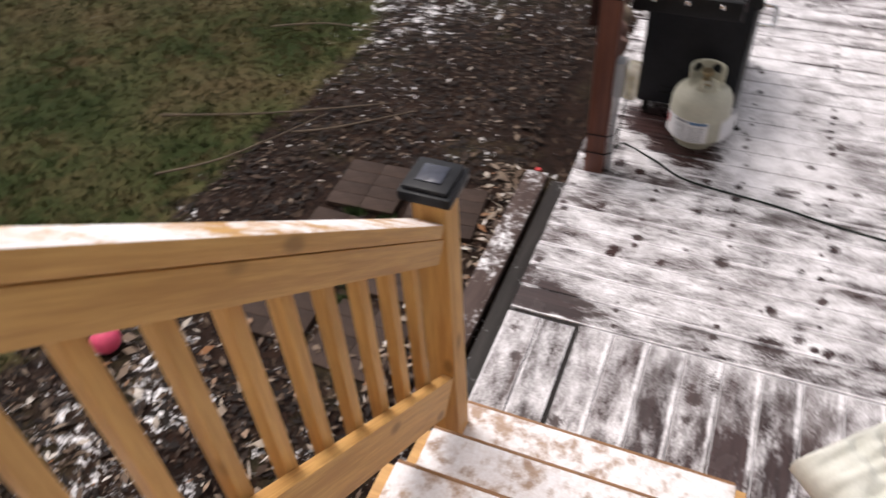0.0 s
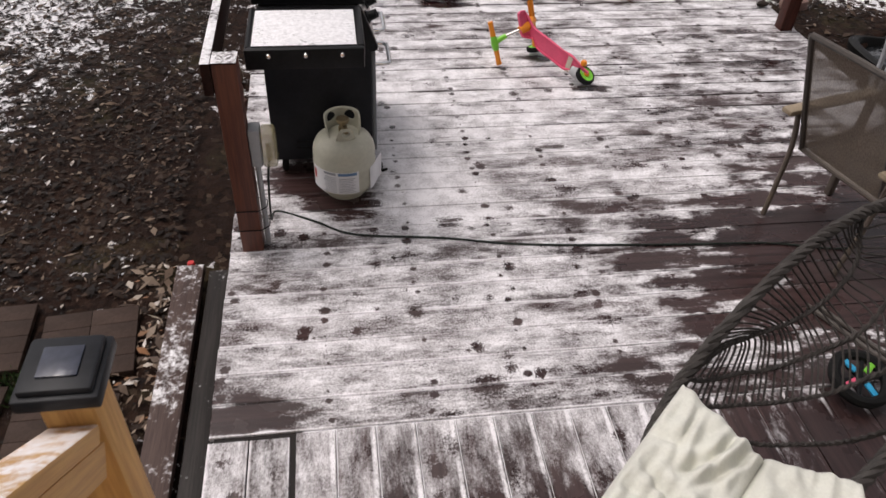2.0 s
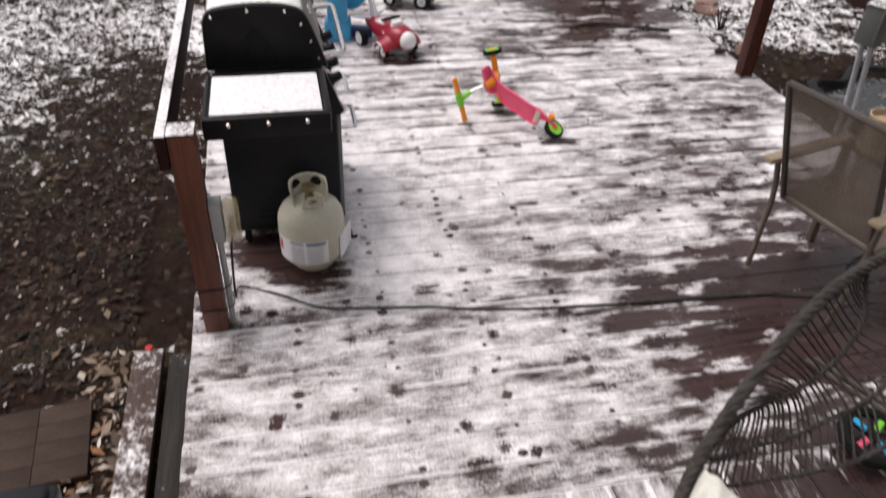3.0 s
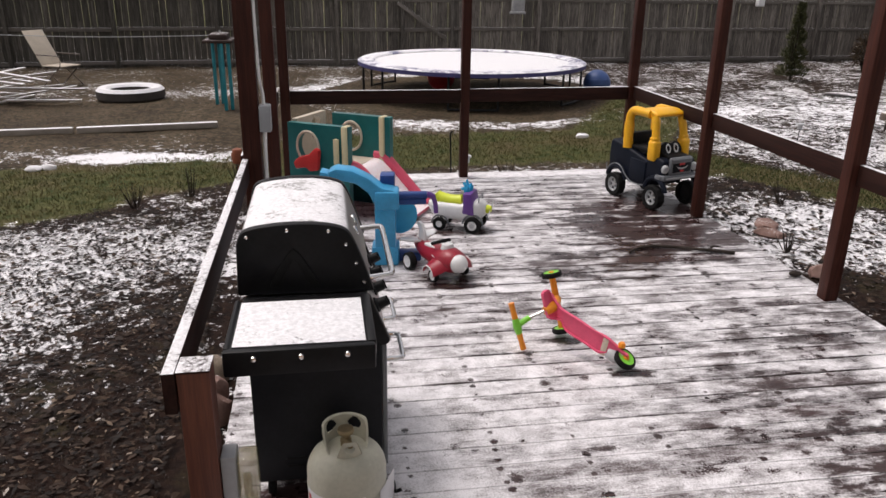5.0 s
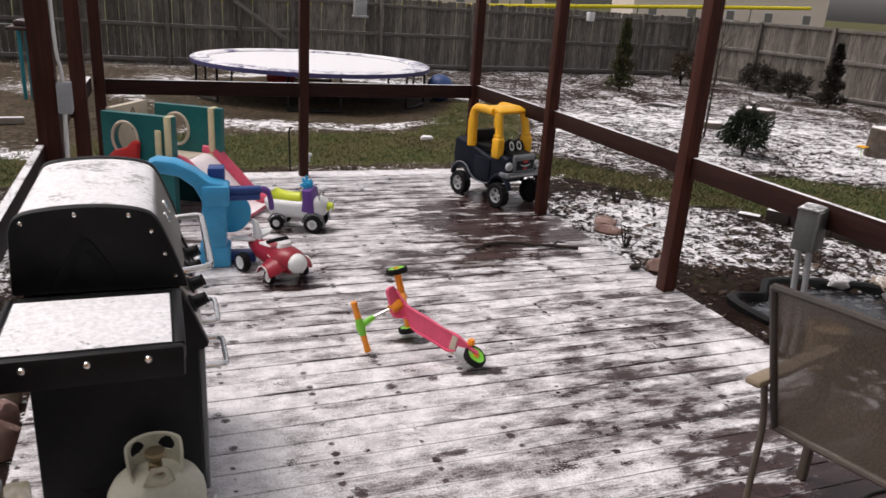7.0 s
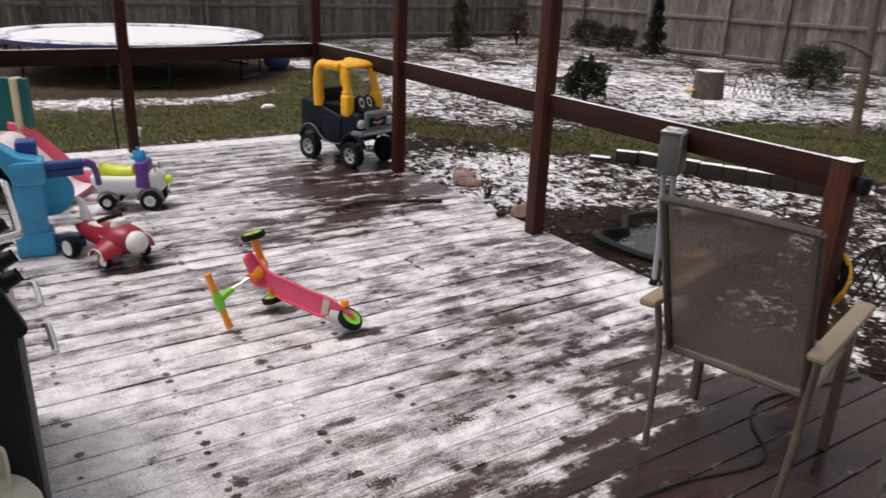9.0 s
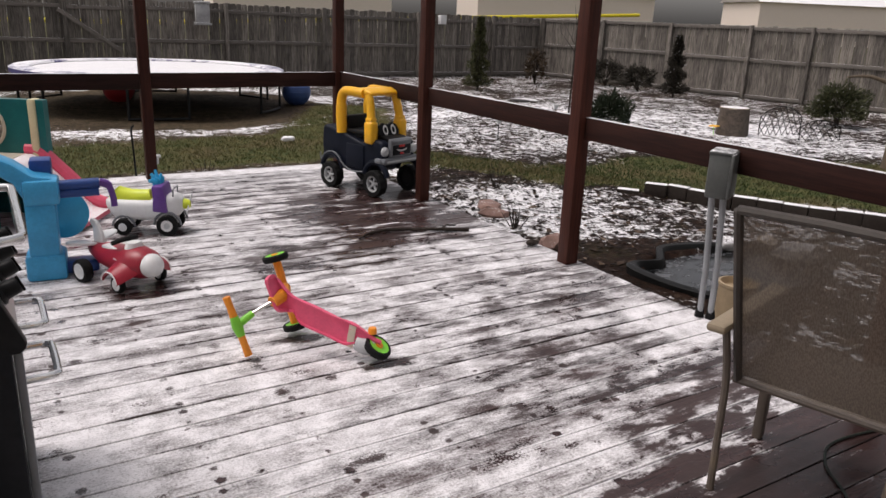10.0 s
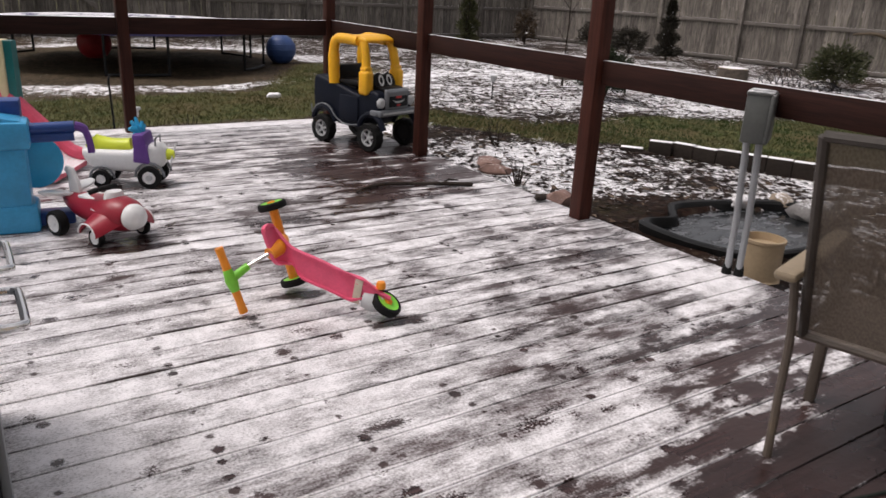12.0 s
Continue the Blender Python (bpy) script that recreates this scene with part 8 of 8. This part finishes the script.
def shrub(name, x, y, h, w, mat, lab, seed, kind="round", n=1500, size=0.07):
    g = thing(name, lab, "shrub", Matrix.Translation((x, y, GZ)))
    rs0 = random.Random(seed)
    b = bm_new()
    for k in range(9):
        q = rs0.uniform(0, 6.28)
        r = rs0.uniform(0.2, 0.75) * w / 2
        tip = (r * math.cos(q), r * math.sin(q), h * rs0.uniform(0.5, 0.9))
        tube(b, smooth_path([(0, 0, 0), (tip[0] * 0.4, tip[1] * 0.4, tip[2] * 0.5), tip], 3), [0.014] * 3 + [0.009] * 3 + [0.004], 5)
    if kind == "cone":
        tube(b, [(0, 0, 0), (0.01, 0, h * 0.5), (0, 0.01, h * 0.97)], [0.03, 0.018, 0.004], 7)
    part("woody_base", b, M_bark, g)
    def shape(rs):
        q = rs.uniform(0, 6.283)
        if kind == "cone":
            t = rs.uniform(0.06, 1) ** 1.2
            rr = (1 - t) * w / 2 * (0.55 + 0.45 * math.sin(9 * t * 3 + 2 * q)) * rs.uniform(0.4, 1) + 0.02
            return (rr * math.cos(q), rr * math.sin(q), 0.06 + t * (h - 0.06)), (math.cos(q), math.sin(q), 0.5)
        f = math.acos(rs.uniform(-0.6, 1))
        lump = 0.8 + 0.25 * math.sin(3 * q + seed) * math.sin(4 * f + seed)
        rr = rs.uniform(0.55, 1.0) * lump
        o = (math.sin(f) * math.cos(q), math.sin(f) * math.sin(q), math.cos(f))
        return (o[0] * rr * w / 2, o[1] * rr * w / 2, h * 0.44 + o[2] * rr * h * (0.6 if o[2] > 0 else 0.52)), o
    part("foliage", leaf_mass(n, shape, size, seed, True), mat, g)
    return g


shrub("shrub", 8.95, 7.2, 0.76, 0.82, M_fir, "dark green low conifer with thin snow", 1, n=11000, size=0.044)
shrub("young_pine", 11.45, 14.5, 1.75, 0.80, M_soft, "slim young conifer in the far bed", 2, "cone", 5200, 0.075)
shrub("young_pine", 15.7, 12.0, 1.50, 0.85, M_dull, "slim dull brown conifer by the side fence", 3, "cone", 4600, 0.075)
shrub("shrub", 14.75, 7.05, 0.85, 1.2, M_fir2, "olive green shrub by the side fence", 4, n=7000, size=0.065)
shrub("shrub", 16.6, 15.4, 0.8, 1.3, M_dull, "dry brown shrub by the fence", 6, n=3600, size=0.07)
shrub("shrub", 16.4, 13.9, 0.7, 1.1, M_dull, "dry brown shrub by the fence", 7, n=3200, size=0.07)
shrub("shrub", 14.6, 16.2, 1.0, 0.7, M_dry, "dry brown shrub by the fence", 8, n=1000, size=0.10)
for k, (x, y, h) in enumerate(((-0.9, 5.9, 0.35), (-1.4, 5.6, 0.3), (-0.5, 6.6, 0.35), (-0.2, 6.2, 0.3), (1.3, 6.35, 0.22), (2.6, 6.3, 0.25), (4.6, 5.6, 0.35), (5.3, 5.0, 0.25), (4.5, 3.6, 0.2), (4.9, 0.9, 0.35), (5.6, 0.6, 0.35), (6.3, 0.5, 0.3))):
    g = thing("dry_plant", "dead flower stalks in the bed", "plant", Matrix.Translation((x, y, GZ)), group="dead garden stalks")
    b = bm_new()
    rs = random.Random(40 + k)
    for j in range(16):
        q = rs.uniform(0, 6.28)
        r = rs.uniform(0.02, 0.16)
        tube(b, [(0.3 * r * math.cos(q), 0.3 * r * math.sin(q), 0), (r * math.cos(q), r * math.sin(q), h * rs.uniform(0.5, 1.0))], [0.005, 0.002], 4)
    part("stalk_clump", b, M_bark, g)

M_log = surface("log_bark", (0.085, 0.066, 0.052), 0.85, vary=0.4, scale=14.0, relief=0.6)
M_cut = surface("log_cut", (0.32, 0.26, 0.18), 0.8, vary=0.2, snow=0.8)
for x, y, r, h in ((11.55, 6.95, 0.24, 0.46), (12.6, 10.9, 0.32, 0.16), (10.3, 9.6, 0.2, 0.10)):
    g = thing("stump", "cut log stump with snow on top", "stump", Matrix.Translation((x, y, GZ)), group="stumps")
    b = bm_new()
    n = 20
    r0 = [r * (1.12 + 0.06 * math.sin(5 * 6.283 * j / n + x)) for j in range(n)]
    lo = [b.verts.new((r0[j] * math.cos(6.2832 * j / n), r0[j] * math.sin(6.2832 * j / n), -0.02)) for j in range(n)]
    hi = [b.verts.new((r0[j] * 0.88 * math.cos(6.2832 * j / n), r0[j] * 0.88 * math.sin(6.2832 * j / n), h)) for j in range(n)]
    for j in range(n):
        b.faces.new((lo[j], lo[(j + 1) % n], hi[(j + 1) % n], hi[j]))
    part("trunk", b, M_log, g)
    b = bm_new()
    lathe(b, [(0, h + 0.012), (r * 0.96, h + 0.008), (r * 0.98, h - 0.01), (0, h - 0.01)], 20)
    part("cut_face", b, M_cut, g)

sap = thing("bare_tree", "slim tan tree trunk with bare branches", "tree", Matrix.Translation((11.1, 4.06, GZ)))
b = bm_new()
M_tan = surface("tan_bark", (0.12, 0.088, 0.06), 0.8, vary=0.3, scale=10.0, relief=0.5)
tube(b, smooth_path([(0, 0, -0.05), (0.0, 0.02, 0.6), (0.0, 0.07, 1.5), (0.02, 0.16, 2.9), (0.03, 0.25, 4.2)], 4), [0.095, 0.075, 0.065, 0.06, 0.058] + [0.056] * 6 + [0.04] * 6, 12)
part("trunk", b, M_tan, sap)
for a, c, d in (((0, -0.02, 1.02), (-0.25, 0.30, 1.18), (-0.42, 0.55, 1.16)), ((0.05, -0.15, 1.9), (0.3, -0.5, 2.3), (0.5, -0.8, 2.9)), ((0.08, -0.2, 2.4), (-0.2, 0.2, 3.0), (-0.4, 0.4, 3.6)), ((0.1, -0.25, 3.0), (0.4, -0.2, 3.6), (0.6, -0.1, 4.2))):
    b = bm_new()
    tube(b, smooth_path([a, c, d], 4), [0.036, 0.032, 0.029, 0.026, 0.023, 0.02, 0.017, 0.013, 0.008], 7)
    part("limb", b, M_tan, sap)
sap2 = thing("bare_sapling", "thin bare sapling in the side bed", "tree", Matrix.Translation((9.35, 8.6, GZ)))
b = bm_new()
tube(b, [(0, 0, 0), (0.03, 0.02, 0.8), (0.08, 0.05, 1.9)], [0.022, 0.016, 0.006], 6)
rs = random.Random(12)
for k in range(10):
    z = 0.7 + 0.11 * k
    q = rs.uniform(0, 6.28)
    tube(b, [(0.04, 0.03, z), (0.04 + 0.25 * math.cos(q), 0.03 + 0.25 * math.sin(q), z + 0.3)], [0.007, 0.002], 4)
part("trunk", b, M_bark, sap2)
for x, y in ((7.23, 7.69), (9.4, 9.0), (2.1, 6.15)):
    g = thing("path_light", "small garden path light on a stake", "lamp", Matrix.Translation((x, y, GZ)), group="path lights")
    b = bm_new()
    tube(b, [(0, 0, 0), (0, 0, 0.25)], 0.008, 6)
    part("stake", b, M_black, g)
    b = bm_new()
    lathe(b, [(0.03, 0.25), (0.035, 0.31), (0.055, 0.315), (0.05, 0.335), (0, 0.345)], 14)
    part("lamp_head", b, M_silver, g)
crook = thing("garden_hook", "thin black hook beside the back post", "hook")
b = bm_new()
tube(b, smooth_path([(1.90, 6.02, GZ), (1.89, 6.02, 0.25), (1.885, 6.02, 0.42), (1.91, 6.02, 0.46)], 4), 0.009, 6)
part("rod", b, M_black, crook)
for k, (x, y) in enumerate(((-2.75, 7.3), (-2.9, 7.25), (4.3, 8.55))):
    g = thing("snow_clump", "small white clump of snow on the lawn", "snow", Matrix.Translation((x, y, GZ + 0.02)), group="snow clumps")
    part("clump", rock_mesh(80 + k, 0.10, 0.06, 0.05), surface("packed_snow", SNOW, 0.85, vary=0.04) if k == 0 else bpy.data.materials["packed_snow"], g)


# ---- boards of the deck, piece by piece ----
mesh_x = []
for k in range(3):
    q = bm_new()
    box(q, (0, 0, -0.026), (DECK_X - 0.002 * k, PITCH - 0.0060, 0), 0.0025, seg=1)
    o = part("board", q, M_deck_x, deck)
    mesh_x.append(o.data)
    bpy.data.objects.remove(o)
rs = random.Random(11)
n = round((DECK_Y1 - SEAM) / PITCH)
for i in range(n):
    share("board", mesh_x[rs.randrange(3)], deck, Matrix.Translation((0.0 + rs.uniform(-0.003, 0.003), SEAM + PITCH * i + 0.0027, rs.uniform(-0.0015, 0.0015))))
q = bm_new()
box(q, (0, 0, -0.026), (2.2, 0.1438, 0), 0.0025, seg=1)
o = part("board", q, M_deck_y, deck)
mesh_y = o.data
bpy.data.objects.remove(o)
x = 0.0
i = 0
while x < DECK_X - 0.1:
    gap = 0.018 if i == 2 else 0.0
    share("board", mesh_y, deck, Matrix.Translation((x + gap + 0.1438, SEAM - 0.006 - (0.012 if i < 2 else 0.0) - 2.2, rs.uniform(-0.0015, 0.0015) - (0.004 if i < 2 else 0))) @ Matrix.Rotation(math.pi / 2, 4, "Z"))
    x += 0.149 + gap
    i += 1
